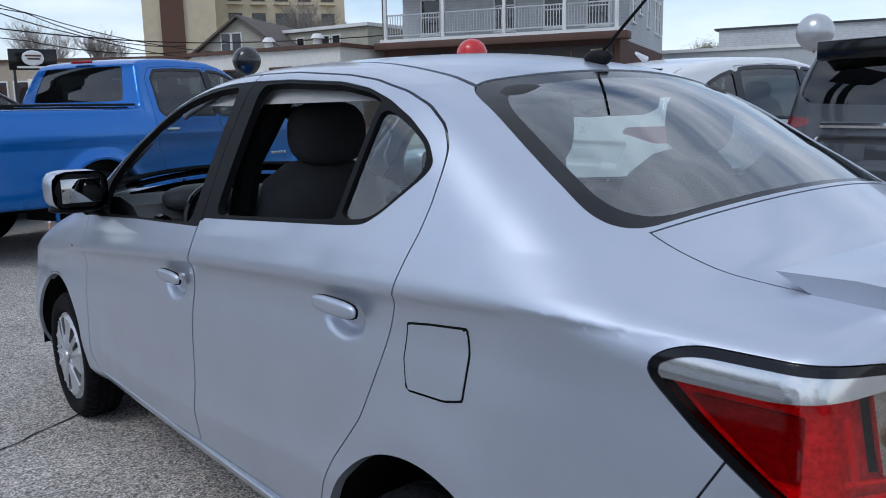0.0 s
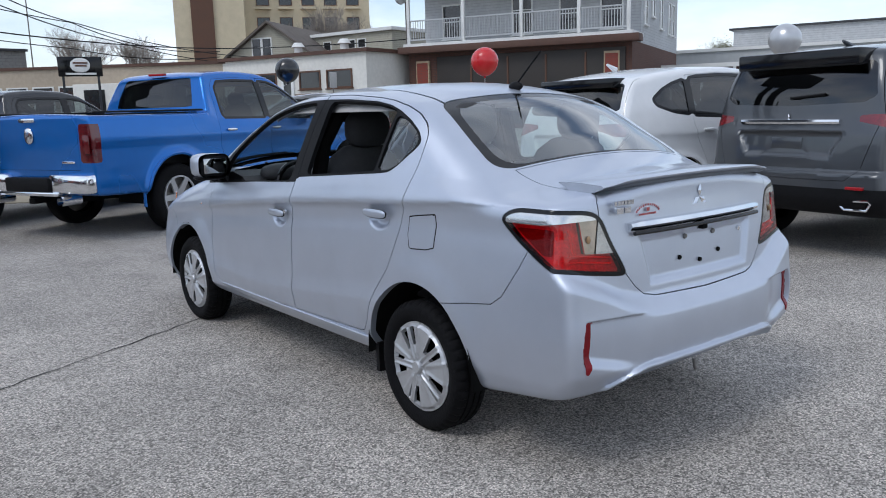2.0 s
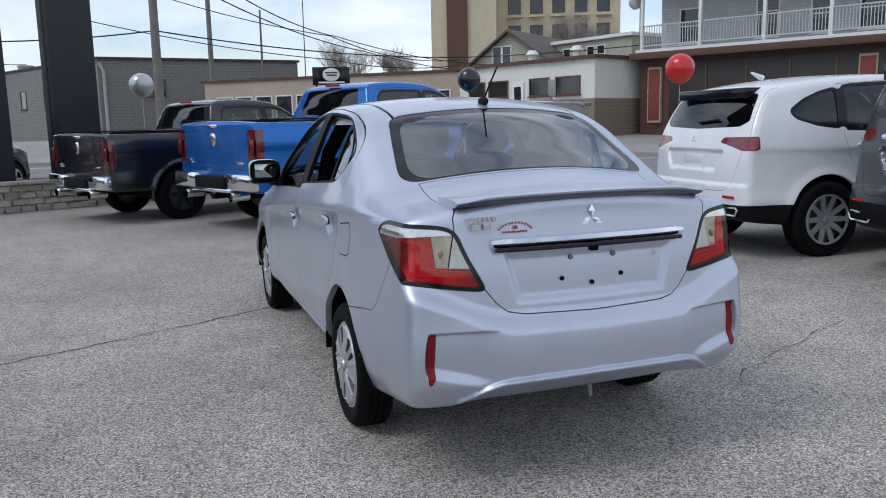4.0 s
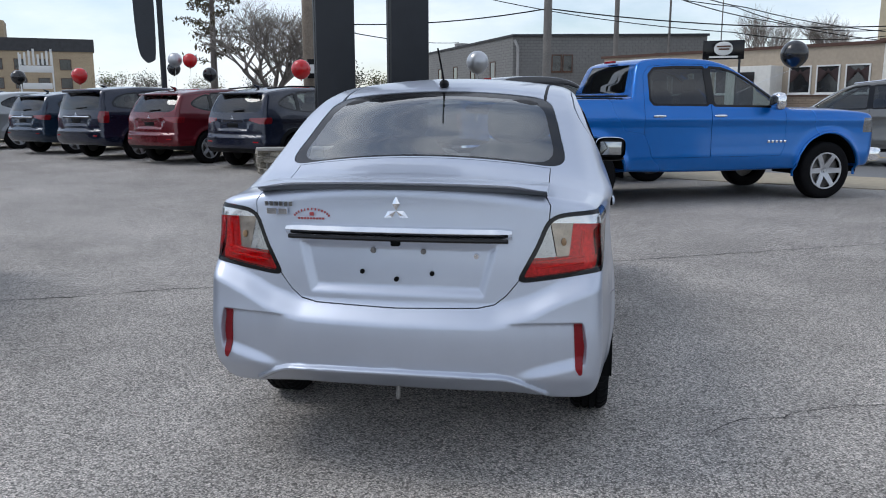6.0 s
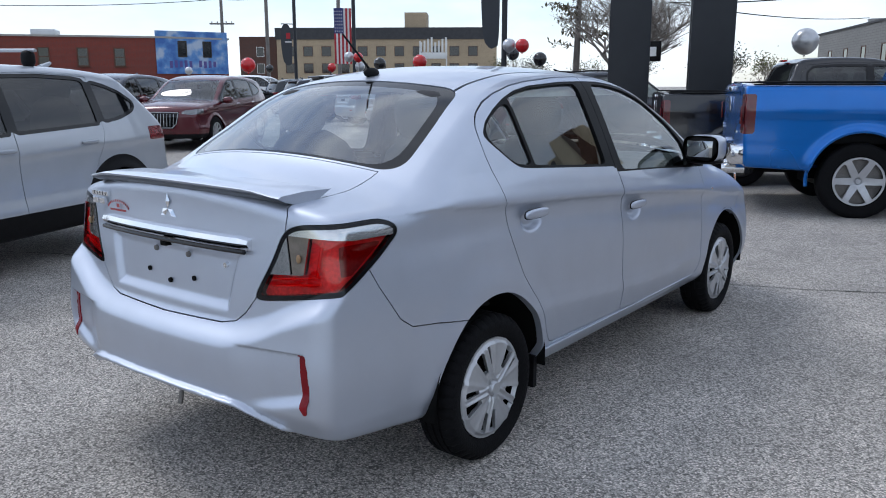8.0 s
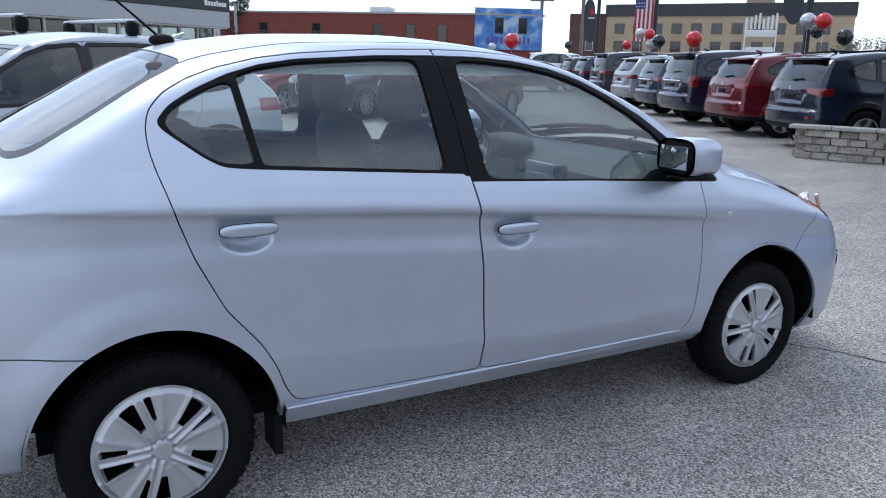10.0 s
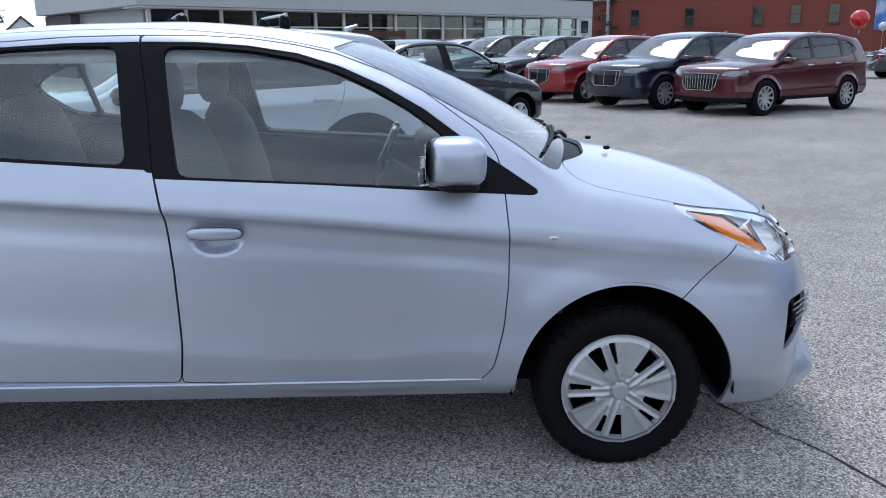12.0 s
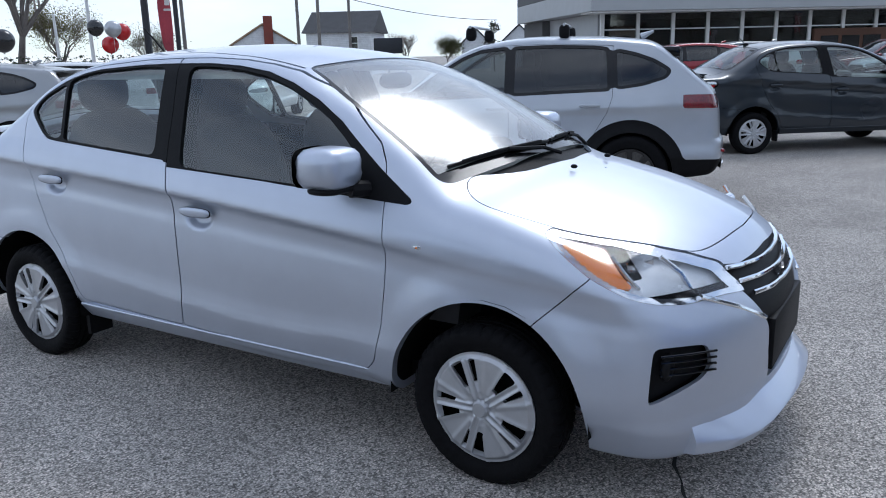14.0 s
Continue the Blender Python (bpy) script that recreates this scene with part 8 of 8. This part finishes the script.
def hedge(label, a, b, h, thick, seed):
    """A clipped hedge: a dark core under a coat of small leaves."""
    rnd = random.Random(seed)
    root = tagged(new("hedge"), label, "hedge")
    m, L = wall_on(a, b)
    bm = bmesh.new()
    n = int(L / 1.2)
    for i in range(n):
        c = m @ Vector(((i + 0.5) * L / n, thick / 2, h * 0.48))
        r_ = bmesh.ops.create_icosphere(bm, subdivisions=1, radius=1)
        bmesh.ops.transform(bm, matrix=Matrix.Translation(c) @ Matrix.Diagonal((0.8, thick * 0.45, h * 0.47, 1)), verts=r_["verts"])
    tagged(part("core", bm, material("hedge_core", (0.012, 0.018, 0.008), 0.95, vary=0.2), root), kind="stuff")
    V, T = [], []
    for i in range(int(L * 260)):
        c = m @ Vector((rnd.uniform(0, L), rnd.uniform(0, thick), h * min(1.0, rnd.uniform(0.02, 1.08)) + 0.06 * math.sin(i * 0.37)))
        u = Vector((rnd.gauss(0, 1), rnd.gauss(0, 1), rnd.gauss(0, 1))).normalized() * 0.06
        v = u.orthogonal().normalized() * 0.035
        k = len(V)
        V += [c - u, c + v, c + u, c - v]
        T.append((k, k + 1, k + 2, k + 3))
    tagged(mesh_ob("leaf", V, T, material("hedge_leaves", (0.045, 0.065, 0.022), 0.7, vary=0.3, scale=4), root, smooth=False), kind="stuff")


hedge("clipped dark green hedge along the back of the lot", ray_at((2.95, 2.5), 152.5, 29), ray_at((2.95, 2.5), 139.5, 33), 1.6, 1.2, 5)
tree("budding_tree", "budding tree with yellow green leaves behind the lot", *ray_at((2.95, 2.5), 149.3, 34), 9.0, 0.8, 21, (BUDS, 1, 0.25, 0.03))
tree("budding_tree", "budding tree with yellow green leaves behind the lot", *ray_at((2.95, 2.5), 146.3, 40), 5.2, 0.9, 22, (material("spring_leaves", (0.17, 0.16, 0.05), 0.8, vary=0.3), 3, 0.3, 0.04))
tree("budding_tree", "small leafy tree beyond the lot", *ray_at((2.95, 2.5), 141.5, 44), 4.0, 0.9, 23, (BUDS, 1, 0.3, 0.04))
tree("bare_tree", "round bare tree beyond the houses", *ray_at((2.95, 2.5), 124.4, 58), 4.0, 0.9, 24, None, 1.0)
conifer("dark conifer beyond the lot", *ray_at((2.95, 2.5), 118.2, 62), 3.6, 1.4, 25, NEEDLES)
tree("bare_tree", "small budding tree beyond the lot", *ray_at((2.95, 2.5), 121.4, 70), 3.3, 0.9, 26, (BUDS, 3, 0.3, 0.05))
conifer("dark conifer beside the showroom", *ray_at((2.93, -2.28), 74.3, 66), 6.2, 2.2, 27, NEEDLES)
conifer("dark pine beside the brick building", *ray_at(E3, 76.2, 72), 6.4, 1.8, 28, NEEDLES)
for i, (az, d, h) in enumerate(((16.5, 60, 5.0), (14.6, 70, 4.6), (22.5, 75, 5.2), (26.0, 80, 4.6), (30.0, 85, 5.6), (32.0, 90, 6.0), (18.5, 82, 5.2))):
    tree("bare_tree", "bare tree on the horizon beyond the street", *ray_at((0.95, -4.7), az, d), h, 1.0, 40 + i, (BUDS if i % 2 else NEEDLES, 3, 0.35, 0.08), 1.0, levels=4)

# poles and cables
utility_pole(-7.7, 19.3, 11, 0.19, WOODPOLE)
sgn = tagged(new("small_sign"), "small black and white panel on a pole", "sign")
block("panel", (-7.55, 18.75, 2.05), (-6.95, 18.8, 2.62), BLACK, sgn, "", 0.01)
block("panel_mark", (-7.46, 18.735, 2.2), (-7.08, 18.75, 2.46), WHITEPAINT, sgn)
block("bracket", (-7.62, 18.8, 2.2), (-7.2, 19.2, 2.26), GREYPOLE, sgn)
utility_pole(-0.95, 32.2, 11.5, 0.21, GREYPOLE, turn=-20)
utility_pole(2.84, 52.3, 12.5, 0.2, GREYPOLE, turn=-20)
for az, d, h, arms in ((43.9, 60, 11, ((0.86, 1.1),)), (48.8, 64, 11, ((0.80, 1.3),)), (51.8, 70, 10, ((0.84, 1.2), (0.62, 1.0)))):
    utility_pole(*ray_at((1.83, -4.3), az, d), h, 0.16, GREYPOLE, arms, 40)
utility_pole(*ray_at(E1, -8.9, 60), 9.5, 0.1, GREYPOLE, ())
utility_pole(*ray_at(E1, -11.6, 75), 16, 0.06, GREYPOLE, (), label="thin grey metal radio mast")
for az, d, h in ((131.7, 40, 6.5), (130.3, 38, 6.5), (128.2, 44, 7.0), (139.2, 36, 6.0)):
    utility_pole(*ray_at((2.95, 2.5), az, d), h, 0.09, GREYPOLE, ((0.9, 0.5),) if az == 131.7 else (), 30, "dark thin pole behind the lot")
for az, d, h in ((146.9, 34, 3.2), (144.9, 30, 4.0)):
    utility_pole(*ray_at((2.95, 2.5), az, d), h, 0.07, WHITEPAINT, (), label="thin white painted metal post")
wa, wb_, wc, wd = Vector((-7.7, 19.3, 9.5)), Vector((-0.95, 32.2, 10)), Vector((2.84, 52.3, 11)), Vector((*ray_at((1.83, -4.3), 43.9, 60), 9.6))
wire([wd + Vector((30, 25, -3.4)), Vector((-13, 34, 5.2)), Vector((-0.95, 32.2, 5.4)), Vector((16, 38, 4.9)), Vector((34, 30, 6.5))], 0.35, 0.035)
wire([Vector((-58, 30, 9.5)), wd, Vector((-22, 33, 8.2)), Vector((-7.7, 19.3, 8.6))], 0.8, 0.03)
wire([wb_, wc + Vector((0, 0, 0.4))], 0.6)
wire([Vector((-0.9, 32.2, 9.4)), Vector((9.5, 43, 6.4)), Vector((24, 42, 4.9))], 0.7, 0.03)
wire([Vector((-0.9, 32.2, 8.2)), Vector((11, 43, 5.6)), Vector((24, 43, 4.3))], 0.5, 0.03)
wire([Vector((*ray_at(E1, 4, 45), 10.0)), Vector((*ray_at(E1, -14, 46), 6.2)), Vector((*ray_at(E1, -23, 48), 4.9))], 0.5, 0.03)
wire([Vector((*ray_at(E1, 4, 45), 7.2)), Vector((*ray_at(E1, -14, 46), 4.9)), Vector((*ray_at(E1, -23, 48), 4.6))], 0.3, 0.03)
wire([Vector((-70, 12, 7.8)), Vector((*ray_at((1.83, -4.3), 51.8, 70), 8.2)), wd], 0.8, 0.035)
wire([Vector((*ray_at((2.95, 2.5), 150, 38), 6.4)), Vector((*ray_at((2.95, 2.5), 131.7, 40), 4.8)), Vector((*ray_at((2.95, 2.5), 118, 52), 3.4))], 0.4, 0.02)

# flags and banners
fl_root = tagged(new("flag_pole"), "black pole with a striped flag hanging beside it", "flag")
fx, fy = -24.6, 24.6
bar("mast", [(fx, fy, 0), (fx, fy, 6.4)], 0.09, CHARCOAL, fl_root)
fm = pose(fx, fy, 0, 0, 0, 42)
cloth = new("flag_cloth")
cloth.parent = fl_root
RDC, WHC, BLC = material("flag_red", (0.42, 0.03, 0.04), 0.8, vary=0.1), material("flag_white", (0.66, 0.64, 0.62), 0.8, vary=0.05), material("flag_blue", (0.035, 0.045, 0.16), 0.8, vary=0.1)
for i in range(9):
    block("stripe", (-0.92 + i * 0.09, -0.01, 2.35), (-0.92 + (i + 1) * 0.09, 0.01, 4.9 if i > 4 else 3.75), RDC if i % 2 == 0 else WHC, cloth, "", 0, fm)
block("canton", (-0.92, -0.012, 3.75), (-0.47, 0.012, 4.9), BLC, cloth, "blue field with pale stars", 0, fm)
bm = bmesh.new()
for i in range(4):
    for j in range(7):
        box(bm, (-0.88 + i * 0.105, -0.016, 3.82 + j * 0.15), (-0.84 + i * 0.105, 0.016, 3.88 + j * 0.15), 0, fm)
tagged(part("stars", bm, WHC, cloth), kind="stuff")


def banner(x, y, turn, z0, z1, w, cloth_mat, mark, h, label):
    root = tagged(new("banner_pole"), label, "banner", "banners over the lot")
    m = pose(x, y, 0, 0, 0, turn)
    bar("mast", [(x, y, 0), (x, y, h)], 0.09, CHARCOAL, root)
    bm = bmesh.new()
    prism(bm, rounded([(-0.16, z1), (-0.16, z0 + 0.1), (-0.3, z0), (-w * 0.75, z0 - 0.05), (-w - 0.1, z0 + 0.3), (-w - 0.16, z1)], 2), -0.012, 0.012, 1)
    bmesh.ops.transform(bm, matrix=m, verts=bm.verts)
    c = part("cloth", bm, cloth_mat, root)
    block("mark", (-w * 0.75, -0.018, z1 - 0.75), (-w * 0.4, 0.018, z1 - 0.45), mark, c, "", 0, m)
    block("mark_bar", (-w * 0.85, -0.018, z1 - 0.95), (-w * 0.3, 0.018, z1 - 0.87), WHC, c, "", 0, m)
    bar("arm", [m @ Vector((0, 0, z1)), m @ Vector((-w - 0.1, 0, z1))], 0.025, CHARCOAL, root)


BANNERCLOTH = material("banner_black", (0.045, 0.05, 0.058), 0.7, vary=0.1)
banner(-12.0, 18.3, 30, 2.55, 5.4, 0.62, BANNERCLOTH, RDC, 7.5, "black pole with a dark feather banner")
banner(*ray_at((1.83, -4.3), 46.6, 44), 46, 2.4, 4.5, 0.6, BANNERCLOTH, RDC, 7.0, "black pole with a dark square banner")
banner(*ray_at((2.95, 2.5), 139.6, 33), 140, 1.7, 4.2, 0.5, material("banner_red", (0.40, 0.05, 0.07), 0.7, vary=0.2), WHC, 6.2, "pole with a red and white banner behind the lot")
bar("mast", [(*ray_at((2.95, 2.5), 141.5, 30), 0), (*ray_at((2.95, 2.5), 141.5, 30), 6.2)], 0.12, CHARCOAL, tagged(new("lamp_pole"), "dark lamp pole behind the lot", "pole"))
ws_ = tagged(new("white_sign"), "white lattice roadside sign on two posts", "sign")
sx, sy = ray_at((1.83, -4.3), 37.4, 62)
wm = pose(sx, sy, 0, 0, 0, 37)
for s in (-1.0, 1.0):
    block("post", (s - 0.05, -0.05, 0), (s + 0.05, 0.05, 4.6), WHITEPAINT, ws_, "", 0, wm)
block("panel", (-1.05, -0.1, 3.3), (1.05, 0.1, 3.75), WHITEPAINT, ws_, "", 0.01, wm)
block("panel", (-0.9, -0.1, 2.2), (0.9, 0.1, 2.6), WHITEPAINT, ws_, "", 0.01, wm)
block("panel", (-0.7, -0.1, 1.6), (0.7, 0.1, 2.0), WHITEPAINT, ws_, "", 0.01, wm)
for i in range(8):
    block("lattice_bar", (-1.0 + i * 0.27, -0.06, 3.8), (-0.86 + i * 0.27, 0.06, 4.5 + 0.12 * (i % 4)), WHITEPAINT, ws_, "", 0, wm)
ss = tagged(new("street_sign_post"), "thin metal street sign post at the far kerb", "sign post")
px, py = ray_at((-0.56, -5), -25.9, 29)
bar("mast", [(px, py, 0), (px, py, 2.75)], 0.03, GREYPOLE, ss)
block("plate", (px - 0.14, py - 0.03, 2.2), (px + 0.14, py, 2.75), GREYTRIM, ss, "", 0.01)
ps = tagged(new("bollard"), "thin black bollard at the edge of the lot", "bollard")
bar("mast", [(6.1, 8.15, 0), (6.1, 8.15, 0.98)], 0.035, CHARCOAL, ps, "", 12)
ellipsoid("cap", (6.1, 8.15, 1.0), (0.045, 0.045, 0.035), CHARCOAL, ps)

# balloons
BAL_RED = material("red_latex", (0.55, 0.012, 0.015), 0.25, coat=0.4, vary=0.05, scale=2)
BAL_BLACK = material("black_latex", (0.012, 0.012, 0.013), 0.22, coat=0.4, vary=0.05, scale=2)
BAL_SILVER = material("silver_latex", (0.52, 0.53, 0.55), 0.3, 0.5, coat=0.3, vary=0.06, scale=2)
for x, y, z, r, mt, col, foot in (
        (8.38, 8.7, 2.30, 0.285, BAL_RED, "red", (8.38, 8.7, 0)), (3.95, 8.85, 2.10, 0.21, BAL_BLACK, "black", (3.1, 8.75, 1.5)), (10.4, 3.33, 2.35, 0.265, BAL_SILVER, "silver", (10.4, 3.33, 0)),
        (-1.6, 12.7, 2.2, 0.24, BAL_SILVER, "silver", (-1.6, 12.7, 0)), (-7.1, 16.9, 2.25, 0.27, BAL_RED, "red", (-7.1, 16.9, 0)),
        (-10.2, 16.5, 2.50, 0.195, BAL_RED, "red", None), (-10.65, 16.5, 2.52, 0.195, BAL_SILVER, "silver", None), (-9.75, 16.75, 2.12, 0.195, BAL_BLACK, "black", None), (-11.6, 18.2, 2.35, 0.195, BAL_BLACK, "black", (-12, 18.3, 1.5)),
        (-11.9, 13.9, 2.02, 0.195, BAL_RED, "red", (-11.9, 13.9, 1.7)), (-15.0, 15.7, 2.05, 0.195, BAL_BLACK, "black", (-15, 15.7, 1.62)),
        (-20.0, 20.0, 2.45, 0.195, BAL_RED, "red", None), (-20.5, 20.0, 2.48, 0.195, BAL_SILVER, "silver", None), (-20.2, 20.3, 2.1, 0.195, BAL_SILVER, "silver", None),
        (-24.0, 22.5, 2.15, 0.195, BAL_RED, "red", None), (-30.0, 24.0, 2.2, 0.195, BAL_BLACK, "black", None),
        (-15.3, 10.7, 1.92, 0.2, BAL_RED, "red", (-15.3, 10.7, 1.6)), (-34.0, 22.0, 2.1, 0.195, BAL_SILVER, "silver", None),
        (-15.2, -21.6, 2.42, 0.28, BAL_RED, "red", None), (-14.9, -21.9, 2.0, 0.28, BAL_RED, "red", None), (-14.7, -21.4, 2.5, 0.27, BAL_SILVER, "silver", None), (-13.9, -21.2, 2.52, 0.26, BAL_BLACK, "black", None),
        (-9.5, -19.0, 2.05, 0.3, BAL_BLACK, "black", None)):
    balloon(x, y, z, r, mt, col, foot)

# street, pavements and cracks
st = Vector((0.912, -0.41, 0))
nr = Vector((0.41, 0.912, 0))
o = Vector((5.0, 8.62, 0))


def strip_ground(name, label, d0, d1, z0, z1, mat, s0=-160, s1=160, zz1=None):
    bm = bmesh.new()
    ring = []
    for s, d, top in ((s0, d0, z0), (s1, d0, z0), (s1, d1, z1), (s0, d1, z1)):
        p = o + st * s + nr * d
        ring.append((bm.verts.new((p.x, p.y, top)), bm.verts.new((p.x, p.y, -0.2))))
    bm.faces.new([r[0] for r in ring])
    for i in range(4):
        a, b = ring[i], ring[(i + 1) % 4]
        bm.faces.new((a[0], b[0], b[1], a[1]))
    return tagged(part(name, bm, mat, None, label), category="ground", kind="structure")


strip_ground("pavement", "tan concrete strip between the lot and the street", 0.0, 2.15, 0.012, 0.012, TANWALK)
strip_ground("road", "grey asphalt street", 2.2, 14.0, 0.004, 0.004, material("road_asphalt", (0.20, 0.20, 0.20), 0.9, vary=0.12, scale=2, bump=0.3))
strip_ground("road_line", "white edge line of the street", 12.2, 12.35, 0.009, 0.009, WHITEPAINT)
strip_ground("road_line", "yellow centre line of the street", 7.8, 7.92, 0.009, 0.009, material("yellow_line", (0.45, 0.30, 0.04), 0.8, vary=0.1))
strip_ground("kerb", "pale concrete kerb of the far side", 14.0, 14.25, 0.13, 0.13, CONCRETE)
strip_ground("pavement_far", "pale paved slope up to the buildings", 14.25, 27, 0.12, 0.72, material("pale_paving", (0.30, 0.29, 0.27), 0.9, vary=0.12, scale=1.5), -30, 160)


def crack(points, w=0.009):
    rnd = random.Random(len(points) * 7 + int(points[0][0] * 100))
    fine = []
    for a, b in zip(points, points[1:]):
        n = max(2, int(math.hypot(b[0] - a[0], b[1] - a[1]) / 0.09))
        for i in range(n):
            t = i / n
            fine.append((a[0] + (b[0] - a[0]) * t + rnd.gauss(0, 0.012), a[1] + (b[1] - a[1]) * t + rnd.gauss(0, 0.012)))
    fine.append(points[-1])
    bm = bmesh.new()
    last = None
    for i, p in enumerate(fine):
        q = fine[min(i + 1, len(fine) - 1)]
        r_ = fine[max(i - 1, 0)]
        d = Vector((q[0] - r_[0], q[1] - r_[1])).normalized()
        nn = Vector((-d.y, d.x)) * w * 0.5 * rnd.uniform(0.3, 1.3)
        pair = (bm.verts.new((p[0] + nn.x, p[1] + nn.y, 0.003)), bm.verts.new((p[0] - nn.x, p[1] - nn.y, 0.003)))
        if last:
            bm.faces.new((last[0], pair[0], pair[1], last[1]))
        last = pair
    tagged(part("crack", bm, material("crack_dark", (0.025, 0.024, 0.022), 0.95), None, "dark hairline crack in the asphalt"), category="ground", kind="structure")


crack([(-3.6, -.12), (-2.92, .16), (-2.58, .37), (-1.89, .7), (-1.25, 1.0), (-0.3, 1.5), (0.76, 2.02), (1.58, 2.41), (2.46, 2.86), (3.29, 3.25), (4.6, 3.9), (6.0, 4.5)], 0.012)
crack([(1.21, -1.54), (1.38, -1.39), (1.54, -1.34), (1.78, -1.18), (2.08, -1.09), (2.31, -.95), (2.7, -.80)], 0.006)
crack([(-4.9, -.75), (-4.3, -.45), (-3.6, -.12)], 0.012)


def planter():
    root = tagged(new("stone_planter"), "low planter of rough grey-brown stone blocks with a pale cap", "planter")
    m = pose(-5.25, 9.45, 0, 0, 0, 25)
    block("soil", (0.2, 0.2, 0), (5.4, 2.6, 0.40), material("mulch", (0.06, 0.045, 0.03), 0.95, vary=0.3, scale=10, bump=0.6), root, "dark mulch", 0, m)
    block("core", (0.06, 0.06, 0), (5.54, 2.74, 0.38), CONCRETE, root, "", 0, m)
    rnd = random.Random(4)
    stone = material("split_stone", (0.36, 0.33, 0.275), 0.92, vary=0.25, scale=9, bump=0.7, bump_scale=22, island=0.22)
    shapes = []
    for i in range(8):
        bm = bmesh.new()
        box(bm, (-0.122, -0.10, -0.055), (0.122, 0.10, 0.055), 0.016)
        for v in bm.verts:
            v.co += Vector((rnd.gauss(0, 0.008), rnd.gauss(0, 0.011), rnd.gauss(0, 0.005)))
        bmesh.ops.recalc_face_normals(bm, faces=bm.faces)
        me = bpy.data.meshes.new("stone")
        bm.to_mesh(me)
        bm.free()
        me.materials.append(stone)
        shapes.append(me)

    def lay(x, y, z, turn):
        s = new("stone", rnd.choice(shapes))
        s.parent = root
        s.matrix_basis = m @ pose(x, y, z, 0, 0, turn + rnd.uniform(-2, 2))
    for row in range(4):
        z = 0.056 + row * 0.115
        for i in range(22):
            lay(0.12 + i * 0.25 + (0.125 if row % 2 else 0), 0.02 + rnd.uniform(-0.02, 0.02), z, 0)
        for i in range(10):
            lay(0.02 + rnd.uniform(-0.02, 0.02), 0.25 + i * 0.25 + (0.125 if row % 2 else 0), z, 90)
    for i in range(9):
        block("cap_stone", (-0.12 + i * 0.62, -0.13, 0.46), (0.49 + i * 0.62, 0.22, 0.515), CONCRETE, root, "", 0.01, m)


planter()
